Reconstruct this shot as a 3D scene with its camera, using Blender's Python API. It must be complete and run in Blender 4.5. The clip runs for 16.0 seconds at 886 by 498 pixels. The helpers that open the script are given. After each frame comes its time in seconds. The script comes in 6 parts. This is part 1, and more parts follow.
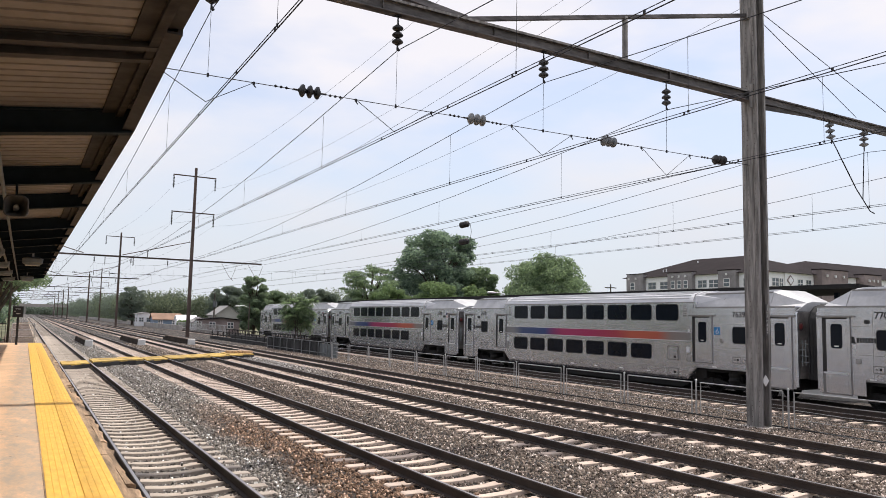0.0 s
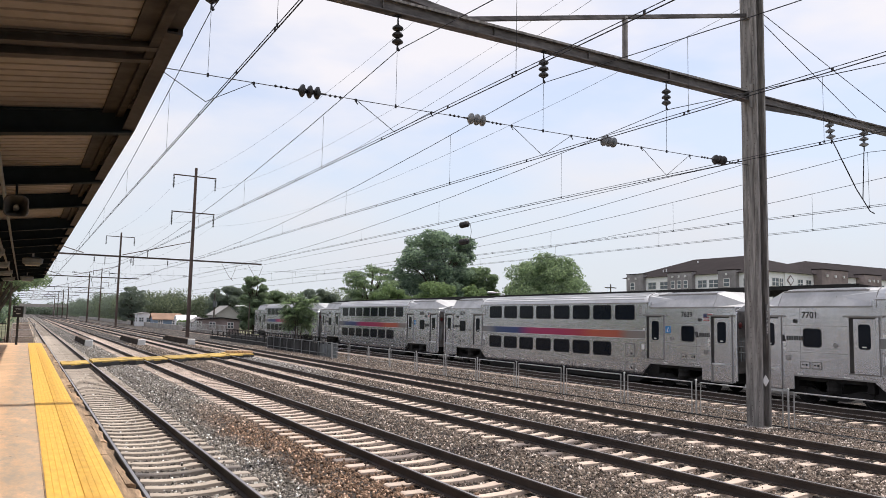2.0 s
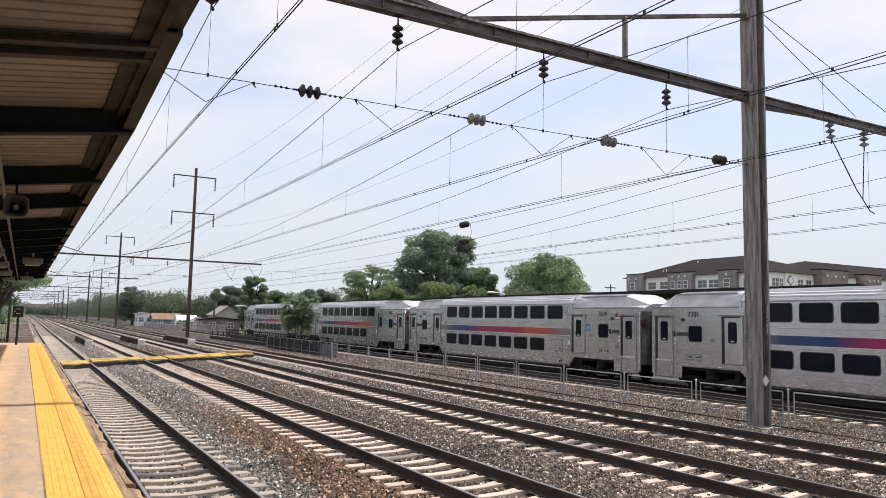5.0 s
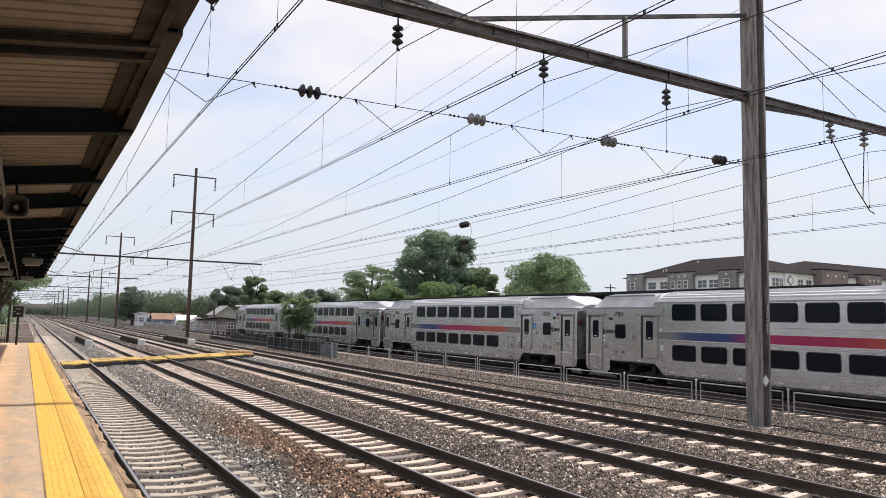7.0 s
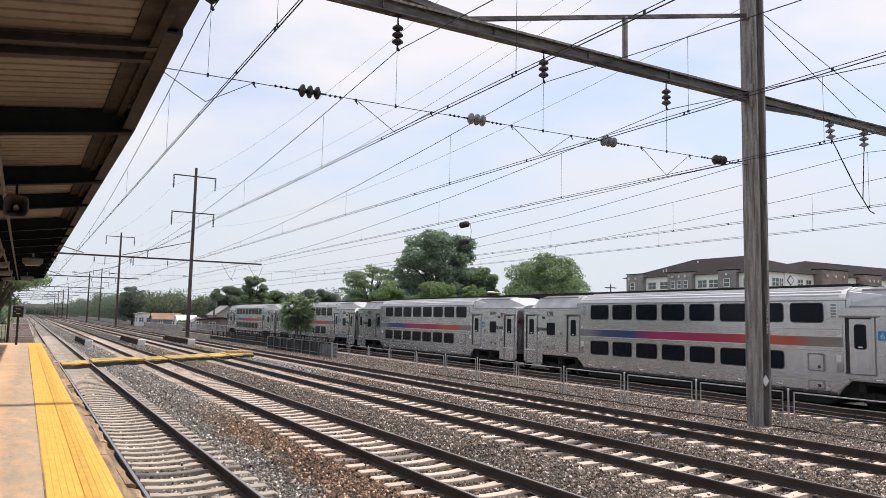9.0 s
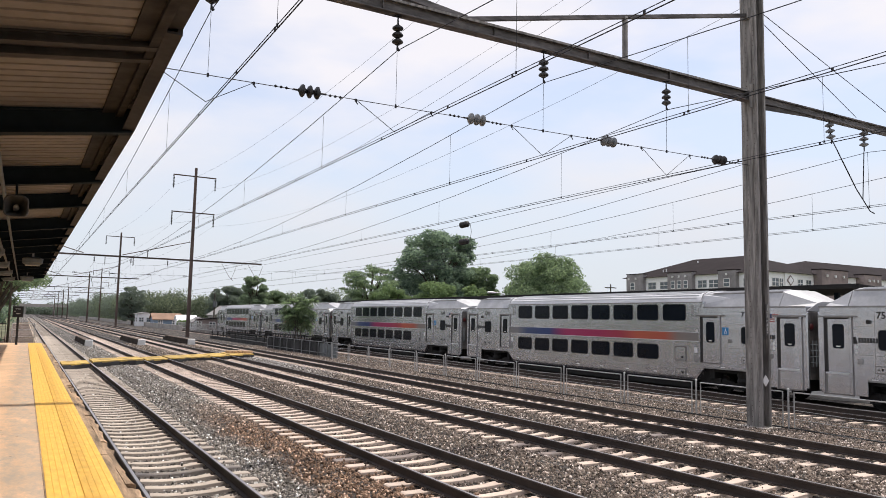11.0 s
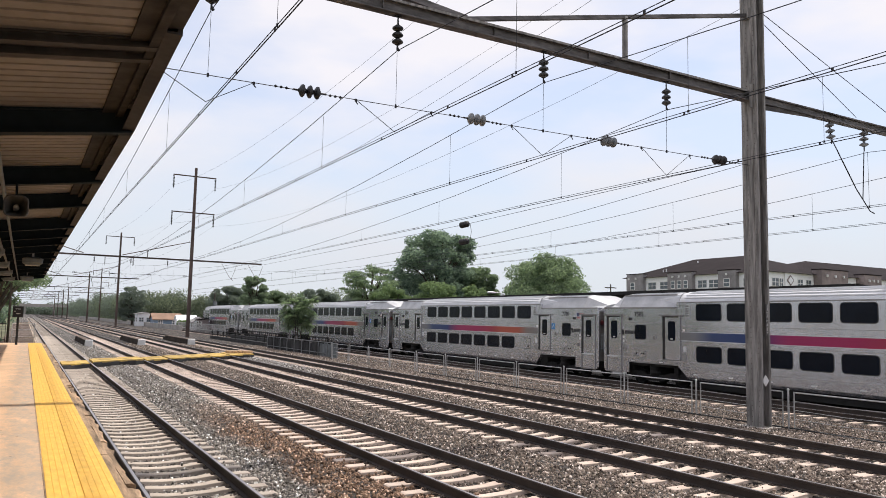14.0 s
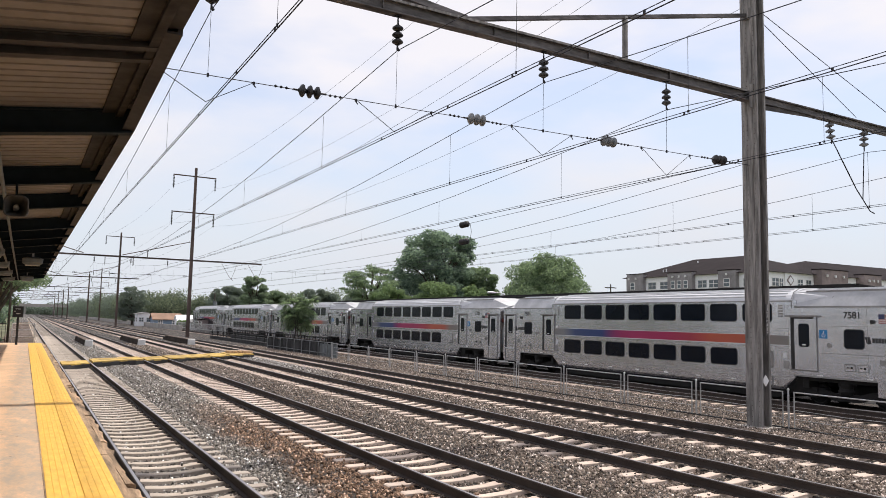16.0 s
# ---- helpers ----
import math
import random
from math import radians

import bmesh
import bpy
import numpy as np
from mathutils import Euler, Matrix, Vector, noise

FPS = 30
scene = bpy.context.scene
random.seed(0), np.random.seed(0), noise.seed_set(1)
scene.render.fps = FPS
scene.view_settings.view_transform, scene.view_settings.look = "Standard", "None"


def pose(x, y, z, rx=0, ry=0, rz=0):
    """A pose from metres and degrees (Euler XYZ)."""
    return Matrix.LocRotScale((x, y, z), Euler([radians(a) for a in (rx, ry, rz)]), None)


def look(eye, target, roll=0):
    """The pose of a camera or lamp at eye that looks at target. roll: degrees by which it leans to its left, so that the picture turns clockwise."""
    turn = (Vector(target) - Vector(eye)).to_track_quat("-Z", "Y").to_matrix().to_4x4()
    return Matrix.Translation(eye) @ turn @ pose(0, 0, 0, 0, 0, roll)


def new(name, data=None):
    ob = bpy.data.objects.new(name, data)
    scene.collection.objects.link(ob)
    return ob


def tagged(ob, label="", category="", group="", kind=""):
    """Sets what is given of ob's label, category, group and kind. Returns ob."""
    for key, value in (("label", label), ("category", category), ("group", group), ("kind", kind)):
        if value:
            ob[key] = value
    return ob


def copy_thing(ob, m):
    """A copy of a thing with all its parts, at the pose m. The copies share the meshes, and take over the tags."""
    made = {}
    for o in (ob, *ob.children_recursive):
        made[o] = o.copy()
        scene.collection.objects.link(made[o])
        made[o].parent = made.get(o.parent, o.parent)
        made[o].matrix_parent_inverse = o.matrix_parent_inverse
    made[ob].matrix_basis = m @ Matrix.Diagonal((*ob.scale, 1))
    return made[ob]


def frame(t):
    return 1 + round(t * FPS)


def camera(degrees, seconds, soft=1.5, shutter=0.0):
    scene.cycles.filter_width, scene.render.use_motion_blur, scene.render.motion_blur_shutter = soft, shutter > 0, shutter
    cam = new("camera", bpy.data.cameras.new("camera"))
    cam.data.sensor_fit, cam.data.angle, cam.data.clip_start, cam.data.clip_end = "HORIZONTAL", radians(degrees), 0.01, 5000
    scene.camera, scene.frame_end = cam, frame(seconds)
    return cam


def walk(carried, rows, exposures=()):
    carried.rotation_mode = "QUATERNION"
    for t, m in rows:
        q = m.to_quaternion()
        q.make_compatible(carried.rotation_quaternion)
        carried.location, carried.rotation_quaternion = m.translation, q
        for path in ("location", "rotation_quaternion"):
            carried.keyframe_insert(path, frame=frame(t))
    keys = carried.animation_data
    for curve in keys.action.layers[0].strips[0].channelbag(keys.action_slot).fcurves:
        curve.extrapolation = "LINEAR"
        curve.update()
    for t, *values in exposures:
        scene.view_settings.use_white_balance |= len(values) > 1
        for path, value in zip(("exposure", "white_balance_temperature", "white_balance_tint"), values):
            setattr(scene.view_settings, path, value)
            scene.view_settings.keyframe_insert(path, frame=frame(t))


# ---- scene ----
# ---- camera ----
EYE = (0.0, 0.0, 2.69)
YAW, PITCH = radians(29.439), radians(5.513)
AIM = (EYE[0] + math.sin(YAW) * math.cos(PITCH), EYE[1] + math.cos(YAW) * math.cos(PITCH), EYE[2] + math.sin(PITCH))
cam = camera(62.06, 16.0, soft=0.7)
walk(cam, [(0.0, look(EYE, AIM, 1.26)), (16.0, look(EYE, AIM, 1.26))], exposures=[(0.0, 0.0), (16.0, 0.0)])

# ---- sky and sun ----
SUN_TO = Vector((0.40, 0.08, 1.0)).normalized()
world = bpy.data.worlds.new("hazy_sky")
scene.world = world
world.use_nodes = True
wn, wl = world.node_tree.nodes, world.node_tree.links
wn.clear()
sky = wn.new("ShaderNodeTexSky")
sky.sky_type, sky.sun_disc = "NISHITA", False
sky.sun_elevation = math.asin(SUN_TO.z)
sky.sun_rotation = math.atan2(SUN_TO.x, SUN_TO.y)
sky.air_density, sky.dust_density, sky.ozone_density = 1.0, 0.6, 2.5
sky_gain = wn.new("ShaderNodeVectorMath")
sky_gain.operation = "SCALE"
sky_gain.inputs["Scale"].default_value = 0.185
wl.new(sky.outputs["Color"], sky_gain.inputs[0])
wco = wn.new("ShaderNodeTexCoord")
wmap = wn.new("ShaderNodeMapping")
wmap.inputs["Scale"].default_value = (1.2, 1.2, 3.2)
wl.new(wco.outputs["Generated"], wmap.inputs["Vector"])
cloud = wn.new("ShaderNodeTexNoise")
cloud.inputs["Scale"].default_value, cloud.inputs["Detail"].default_value, cloud.inputs["Roughness"].default_value = 2.3, 5.0, 0.5
wl.new(wmap.outputs["Vector"], cloud.inputs["Vector"])
cramp = wn.new("ShaderNodeValToRGB")
cramp.color_ramp.elements[0].position, cramp.color_ramp.elements[0].color = 0.38, (0.48, 0.48, 0.48, 1)
cramp.color_ramp.elements[1].position, cramp.color_ramp.elements[1].color = 0.60, (0.97, 0.97, 0.97, 1)
wl.new(cloud.outputs["Fac"], cramp.inputs["Fac"])
wmix = wn.new("ShaderNodeMix")
wmix.data_type = "RGBA"
wl.new(cramp.outputs["Color"], wmix.inputs["Factor"])
wl.new(sky_gain.outputs["Vector"], wmix.inputs["A"])
wmix.inputs["B"].default_value = (0.955, 0.925, 0.97, 1)
wsep = wn.new("ShaderNodeSeparateXYZ")
wl.new(wco.outputs["Generated"], wsep.inputs["Vector"])
haze_range = wn.new("ShaderNodeMapRange")
haze_range.interpolation_type = "SMOOTHSTEP"
haze_range.inputs["From Min"].default_value, haze_range.inputs["From Max"].default_value = 0.0, 0.34
haze_range.inputs["To Min"].default_value, haze_range.inputs["To Max"].default_value = 0.9, 0.0
wl.new(wsep.outputs["Z"], haze_range.inputs["Value"])
haze = wn.new("ShaderNodeMix")
haze.data_type = "RGBA"
wl.new(haze_range.outputs["Result"], haze.inputs["Factor"])
wl.new(wmix.outputs["Result"], haze.inputs["A"])
haze.inputs["B"].default_value = (0.715, 0.755, 0.825, 1)
back = wn.new("ShaderNodeBackground")
back.inputs["Strength"].default_value = 1.0
wl.new(haze.outputs["Result"], back.inputs["Color"])
wout = wn.new("ShaderNodeOutputWorld")
wl.new(back.outputs["Background"], wout.inputs["Surface"])

sun = new("sun", bpy.data.lights.new("sun", "SUN"))
sun.data.energy, sun.data.angle, sun.data.color = 4.0, radians(1.6), (1.0, 0.93, 0.85)
sun.matrix_world = look((30, 60, 80), Vector((30, 60, 80)) - SUN_TO)


# ---- materials ----
def material(name, base, rough=0.7, metal=0.0, vary=0.25, size=1.0, fine=20.0, bump=0.15, tint=None, island=0.0, spec=0.5, stretch=(1, 1, 1), per_object=0.0):
    """Base colour broken up by a broad and a fine noise (sizes in metres), with matching relief."""
    m = bpy.data.materials.new(name)
    m.use_nodes = True
    n, l = m.node_tree.nodes, m.node_tree.links
    b = n["Principled BSDF"]
    co = n.new("ShaderNodeTexCoord")
    mp = n.new("ShaderNodeMapping")
    mp.inputs["Scale"].default_value = stretch
    l.new(co.outputs["Object"], mp.inputs["Vector"])
    broad = n.new("ShaderNodeTexNoise")
    broad.inputs["Scale"].default_value, broad.inputs["Detail"].default_value = 1.0 / size, 4
    grain = n.new("ShaderNodeTexNoise")
    grain.inputs["Scale"].default_value, grain.inputs["Detail"].default_value = fine, 3
    for node in (broad, grain):
        l.new(mp.outputs["Vector"], node.inputs["Vector"])
    dark = [c * (1 - vary) for c in base]
    light = [min(1.0, c * (1 + vary * 0.8)) for c in base]
    if tint:
        dark = [d * 0.5 + t * 0.5 for d, t in zip(dark, tint)]
    r1 = n.new("ShaderNodeValToRGB")
    r1.color_ramp.elements[0].position, r1.color_ramp.elements[1].position = 0.32, 0.68
    r1.color_ramp.elements[0].color, r1.color_ramp.elements[1].color = (*dark, 1), (*light, 1)
    l.new(broad.outputs["Fac"], r1.inputs["Fac"])
    mx = n.new("ShaderNodeMix")
    mx.data_type, mx.blend_type = "RGBA", "MULTIPLY"
    mx.inputs["Factor"].default_value = 1.0
    r2 = n.new("ShaderNodeValToRGB")
    lo = 1 - vary * 0.7
    r2.color_ramp.elements[0].position, r2.color_ramp.elements[1].position = 0.3, 0.7
    r2.color_ramp.elements[0].color, r2.color_ramp.elements[1].color = (lo, lo, lo, 1), (1, 1, 1, 1)
    l.new(grain.outputs["Fac"], r2.inputs["Fac"])
    l.new(r1.outputs["Color"], mx.inputs["A"])
    l.new(r2.outputs["Color"], mx.inputs["B"])
    last = mx.outputs["Result"]
    if island or per_object:
        src = n.new("ShaderNodeNewGeometry").outputs["Random Per Island"] if island else n.new("ShaderNodeObjectInfo").outputs["Random"]
        amount = island or per_object
        mr = n.new("ShaderNodeMapRange")
        mr.inputs["To Min"].default_value, mr.inputs["To Max"].default_value = 1 - amount, 1 + amount
        l.new(src, mr.inputs["Value"])
        sc = n.new("ShaderNodeVectorMath")
        sc.operation = "SCALE"
        l.new(last, sc.inputs[0])
        l.new(mr.outputs["Result"], sc.inputs["Scale"])
        last = sc.outputs["Vector"]
    l.new(last, b.inputs["Base Color"])
    b.inputs["Roughness"].default_value, b.inputs["Metallic"].default_value = rough, metal
    b.inputs["Specular IOR Level"].default_value = spec
    if bump:
        bp = n.new("ShaderNodeBump")
        bp.inputs["Strength"].default_value, bp.inputs["Distance"].default_value = bump, 0.01
        l.new(grain.outputs["Fac"], bp.inputs["Height"])
        l.new(bp.outputs["Normal"], b.inputs["Normal"])
    return m


def leaf_material(name, base, vary=0.5):
    m = bpy.data.materials.new(name)
    m.use_nodes = True
    n, l = m.node_tree.nodes, m.node_tree.links
    b = n["Principled BSDF"]
    geo = n.new("ShaderNodeNewGeometry")
    r = n.new("ShaderNodeValToRGB")
    r.color_ramp.elements[0].color = (*[c * (1 - vary) for c in base], 1)
    r.color_ramp.elements[1].color = (base[0] * (1 + vary * 1.3), base[1] * (1 + vary), base[2] * (1 + vary * 0.5), 1)
    l.new(geo.outputs["Random Per Island"], r.inputs["Fac"])
    l.new(r.outputs["Color"], b.inputs["Base Color"])
    b.inputs["Roughness"].default_value = 0.7
    b.inputs["Specular IOR Level"].default_value = 0.15
    t = n.new("ShaderNodeBsdfTranslucent")
    glow = n.new("ShaderNodeVectorMath")
    glow.operation = "MULTIPLY"
    glow.inputs[1].default_value = (1.7, 1.75, 1.4)
    l.new(r.outputs["Color"], glow.inputs[0])
    l.new(glow.outputs["Vector"], t.inputs["Color"])
    add = n.new("ShaderNodeMixShader")
    add.inputs["Fac"].default_value = 0.48
    l.new(b.outputs["BSDF"], add.inputs[1])
    l.new(t.outputs["BSDF"], add.inputs[2])
    l.new(add.outputs["Shader"], n["Material Output"].inputs["Surface"])
    return m


def bed_tint(n, l, co, grey):
    """Rusty stain beside the second track, grey stone beside the first, browner further over, oil and painted train
    shade under the train, a freshly stoned stretch.
    """
    big = n.new("ShaderNodeTexNoise")
    big.inputs["Scale"].default_value, big.inputs["Detail"].default_value, big.inputs["Roughness"].default_value = 0.55, 6, 0.65
    l.new(co.outputs["Object"], big.inputs["Vector"])
    sep = n.new("ShaderNodeSeparateXYZ")
    l.new(co.outputs["Object"], sep.inputs["Vector"])

    def calc(op, a, b, clamp=False):
        node = n.new("ShaderNodeMath")
        node.operation, node.use_clamp = op, clamp
        for i, v in enumerate((a, b)):
            if isinstance(v, (int, float)):
                node.inputs[i].default_value = v
            else:
                l.new(v, node.inputs[i])
        return node.outputs["Value"]
    wob = calc("MULTIPLY", calc("SUBTRACT", big.outputs["Fac"], 0.5), 2.4)
    xx = calc("ADD", sep.outputs["X"], wob)
    yy = calc("ADD", sep.outputs["Y"], calc("MULTIPLY", wob, 3.0))
    inside = calc("MULTIPLY", calc("MULTIPLY", calc("SUBTRACT", xx, 4.25), 2.4, True), calc("MULTIPLY", calc("SUBTRACT", 6.9, xx), 2.5, True))
    rust = calc("MULTIPLY", inside, calc("MULTIPLY", calc("SUBTRACT", 27.0, yy), 0.12, True))
    brown = calc("MULTIPLY", calc("SUBTRACT", xx, 5.8), 1.0, True)
    # Under the train: oily stone, with the train's shade also put into the colour.
    oily_shade = calc("MULTIPLY", calc("MULTIPLY", calc("SUBTRACT", sep.outputs["X"], 24.7), 2.0, True), calc("MULTIPLY", calc("SUBTRACT", 29.4, sep.outputs["X"]), 2.0, True))
    m1, m2, m3 = n.new("ShaderNodeMix"), n.new("ShaderNodeMix"), n.new("ShaderNodeMix")
    for m in (m1, m2, m3):
        m.data_type = "RGBA"
    m1.inputs["A"].default_value, m1.inputs["B"].default_value = (grey, 0.99 * grey, 0.97 * grey, 1), (0.97, 0.855, 0.77, 1)
    m2.inputs["B"].default_value = (1.04, 0.755, 0.575, 1)
    l.new(brown, m1.inputs["Factor"])
    l.new(rust, m2.inputs["Factor"])
    l.new(m1.outputs["Result"], m2.inputs["A"])
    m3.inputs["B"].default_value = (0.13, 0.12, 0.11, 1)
    l.new(oily_shade, m3.inputs["Factor"])
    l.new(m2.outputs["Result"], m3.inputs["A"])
    fresh = calc("MULTIPLY", calc("MULTIPLY", calc("SUBTRACT", xx, 12.3), 1.5, True), calc("MULTIPLY", calc("SUBTRACT", 15.4, xx), 1.5, True))
    fresh = calc("MULTIPLY", fresh, calc("MULTIPLY", calc("MULTIPLY", calc("SUBTRACT", yy, 33.0), 0.12, True), calc("MULTIPLY", calc("SUBTRACT", 62.0, yy), 0.2, True)))
    m4 = n.new("ShaderNodeMix")
    m4.data_type = "RGBA"
    m4.inputs["B"].default_value = (1.35, 1.35, 1.36, 1)
    l.new(fresh, m4.inputs["Factor"])
    l.new(m3.outputs["Result"], m4.inputs["A"])
    return m4.outputs["Result"]


def ballast_material():
    """Crushed stone: grey and brown stones as Voronoi cells, the shade in their gaps painted dark, with rusty
    stretches.
    """
    m = bpy.data.materials.new("ballast")
    m.use_nodes = True
    n, l = m.node_tree.nodes, m.node_tree.links
    b = n["Principled BSDF"]
    co = n.new("ShaderNodeTexCoord")
    v = n.new("ShaderNodeTexVoronoi")
    v.inputs["Scale"].default_value = 19
    l.new(co.outputs["Object"], v.inputs["Vector"])
    e = n.new("ShaderNodeTexVoronoi")
    e.feature = "DISTANCE_TO_EDGE"
    e.inputs["Scale"].default_value = 19
    l.new(co.outputs["Object"], e.inputs["Vector"])
    sep = n.new("ShaderNodeSeparateColor")
    l.new(v.outputs["Color"], sep.inputs["Color"])
    r = n.new("ShaderNodeValToRGB")
    r.color_ramp.elements[0].color, r.color_ramp.elements[1].color = (0.024, 0.021, 0.019, 1), (0.33, 0.298, 0.264, 1)
    mid = r.color_ramp.elements.new(0.55)
    mid.color = (0.155, 0.138, 0.122, 1)
    l.new(sep.outputs["Red"], r.inputs["Fac"])
    mx = n.new("ShaderNodeMix")
    mx.data_type, mx.blend_type = "RGBA", "MULTIPLY"
    mx.inputs["Factor"].default_value = 0.9
    # Shade between the stones is put into the colour, deepest at each cell's edge.
    gap_shade = n.new("ShaderNodeValToRGB")
    gap_shade.color_ramp.elements[0].position, gap_shade.color_ramp.elements[1].position = 0.03, 0.34
    gap_shade.color_ramp.elements[0].color, gap_shade.color_ramp.elements[1].color = (0.03, 0.028, 0.026, 1), (1, 1, 1, 1)
    l.new(e.outputs["Distance"], gap_shade.inputs["Fac"])
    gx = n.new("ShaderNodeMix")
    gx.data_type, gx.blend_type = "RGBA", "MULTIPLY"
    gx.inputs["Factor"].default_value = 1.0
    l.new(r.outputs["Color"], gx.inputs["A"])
    l.new(gap_shade.outputs["Color"], gx.inputs["B"])
    l.new(gx.outputs["Result"], mx.inputs["A"])
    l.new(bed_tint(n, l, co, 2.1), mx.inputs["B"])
    l.new(mx.outputs["Result"], b.inputs["Base Color"])
    b.inputs["Roughness"].default_value = 0.85
    bp = n.new("ShaderNodeBump")
    bp.inputs["Strength"].default_value, bp.inputs["Distance"].default_value = 1.0, 0.05
    l.new(e.outputs["Distance"], bp.inputs["Height"])
    l.new(bp.outputs["Normal"], b.inputs["Normal"])
    return m


def stripe_material():
    """The coloured band of a coach: grey, blue, magenta, orange, grey along its length."""
    m = bpy.data.materials.new("coach_band")
    m.use_nodes = True
    n, l = m.node_tree.nodes, m.node_tree.links
    b = n["Principled BSDF"]
    co = n.new("ShaderNodeTexCoord")
    sep = n.new("ShaderNodeSeparateXYZ")
    l.new(co.outputs["Object"], sep.inputs["Vector"])
    mr = n.new("ShaderNodeMapRange")
    mr.inputs["From Min"].default_value, mr.inputs["From Max"].default_value = 7.4, -7.4
    l.new(sep.outputs["Y"], mr.inputs["Value"])
    r = n.new("ShaderNodeValToRGB")
    stops = [(0.0, (0.20, 0.195, 0.19)), (0.055, (0.19, 0.19, 0.20)), (0.12, (0.035, 0.06, 0.15)), (0.27, (0.018, 0.042, 0.155)), (0.325, (0.20, 0.02, 0.11)), (0.37, (0.33, 0.018, 0.10)),
             (0.55, (0.34, 0.016, 0.085)), (0.66, (0.35, 0.03, 0.055)), (0.74, (0.43, 0.085, 0.045)), (0.86, (0.40, 0.085, 0.045)), (0.915, (0.22, 0.175, 0.155)), (1.0, (0.20, 0.19, 0.18))]
    while len(r.color_ramp.elements) < len(stops):
        r.color_ramp.elements.new(0.5)
    for el, (pos, c) in zip(r.color_ramp.elements, stops):
        el.position, el.color = pos, (*c, 1)
    l.new(mr.outputs["Result"], r.inputs["Fac"])
    l.new(r.outputs["Color"], b.inputs["Base Color"])
    b.inputs["Roughness"].default_value = 0.4
    return m


def stone_material():
    """Loose stones, each with its own grey or brown, rustier in broad stretches."""
    m = bpy.data.materials.new("crushed_stone")
    m.use_nodes = True
    n, l = m.node_tree.nodes, m.node_tree.links
    b = n["Principled BSDF"]
    geo = n.new("ShaderNodeNewGeometry")
    r = n.new("ShaderNodeValToRGB")
    for el, (pos, c) in zip([r.color_ramp.elements[0], r.color_ramp.elements[1]] + [r.color_ramp.elements.new(0.5) for _ in range(3)], ((0.0, (0.045, 0.04, 0.036)), (1.0, (0.385, 0.354, 0.32)), (0.35, (0.245, 0.221, 0.198)), (0.62, (0.345, 0.315, 0.282)), (0.85, (0.37, 0.339, 0.304)))):
        el.position, el.color = pos, (*c, 1)
    l.new(geo.outputs["Random Per Island"], r.inputs["Fac"])
    co = n.new("ShaderNodeTexCoord")
    mx = n.new("ShaderNodeMix")
    mx.data_type, mx.blend_type = "RGBA", "MULTIPLY"
    mx.inputs["Factor"].default_value = 1.0
    l.new(r.outputs["Color"], mx.inputs["A"])
    l.new(bed_tint(n, l, co, 1.2), mx.inputs["B"])
    l.new(mx.outputs["Result"], b.inputs["Base Color"])
    b.inputs["Roughness"].default_value = 0.9
    b.inputs["Specular IOR Level"].default_value = 0.2
    return m


def steel_material():
    """Brushed stainless sheet: dull road film, faint upright run marks, slight waviness of the plates."""
    m = bpy.data.materials.new("brushed_stainless_coach")
    m.use_nodes = True
    n, l = m.node_tree.nodes, m.node_tree.links
    b = n["Principled BSDF"]
    co = n.new("ShaderNodeTexCoord")

    def field(scale, detail, stretch):
        mp = n.new("ShaderNodeMapping")
        mp.inputs["Scale"].default_value = stretch
        l.new(co.outputs["Object"], mp.inputs["Vector"])
        t = n.new("ShaderNodeTexNoise")
        t.inputs["Scale"].default_value, t.inputs["Detail"].default_value, t.inputs["Roughness"].default_value = scale, detail, 0.6
        l.new(mp.outputs["Vector"], t.inputs["Vector"])
        return t.outputs["Fac"]

    def ramp(src, p0, c0, p1, c1):
        r = n.new("ShaderNodeValToRGB")
        r.color_ramp.elements[0].position, r.color_ramp.elements[0].color = p0, (*c0, 1)
        r.color_ramp.elements[1].position, r.color_ramp.elements[1].color = p1, (*c1, 1)
        l.new(src, r.inputs["Fac"])
        return r.outputs["Color"]

    def times(a, c):
        x = n.new("ShaderNodeMix")
        x.data_type, x.blend_type = "RGBA", "MULTIPLY"
        x.inputs["Factor"].default_value = 1.0
        l.new(a, x.inputs["A"])
        l.new(c, x.inputs["B"])
        return x.outputs["Result"]
    film = ramp(field(0.7, 5, (1, 0.7, 1.3)), 0.3, (0.66, 0.67, 0.71), 0.7, (0.75, 0.765, 0.81))
    runs = ramp(field(2.2, 3, (2.5, 2.0, 0.22)), 0.30, (0.93, 0.92, 0.91), 0.65, (1, 1, 1))
    specks = ramp(field(9.0, 4, (1, 0.12, 3.0)), 0.30, (0.90, 0.885, 0.87), 0.60, (1, 1, 1))
    l.new(times(times(film, runs), specks), b.inputs["Base Color"])
    b.inputs["Metallic"].default_value = 0.86
    rr = n.new("ShaderNodeMapRange")
    rr.inputs["To Min"].default_value, rr.inputs["To Max"].default_value = 0.17, 0.31
    l.new(field(1.4, 3, (1, 0.8, 0.3)), rr.inputs["Value"])
    l.new(rr.outputs["Result"], b.inputs["Roughness"])
    bp = n.new("ShaderNodeBump")
    bp.inputs["Strength"].default_value, bp.inputs["Distance"].default_value = 0.25, 0.012
    l.new(field(0.9, 2, (1, 1, 1)), bp.inputs["Height"])
    l.new(bp.outputs["Normal"], b.inputs["Normal"])
    return m


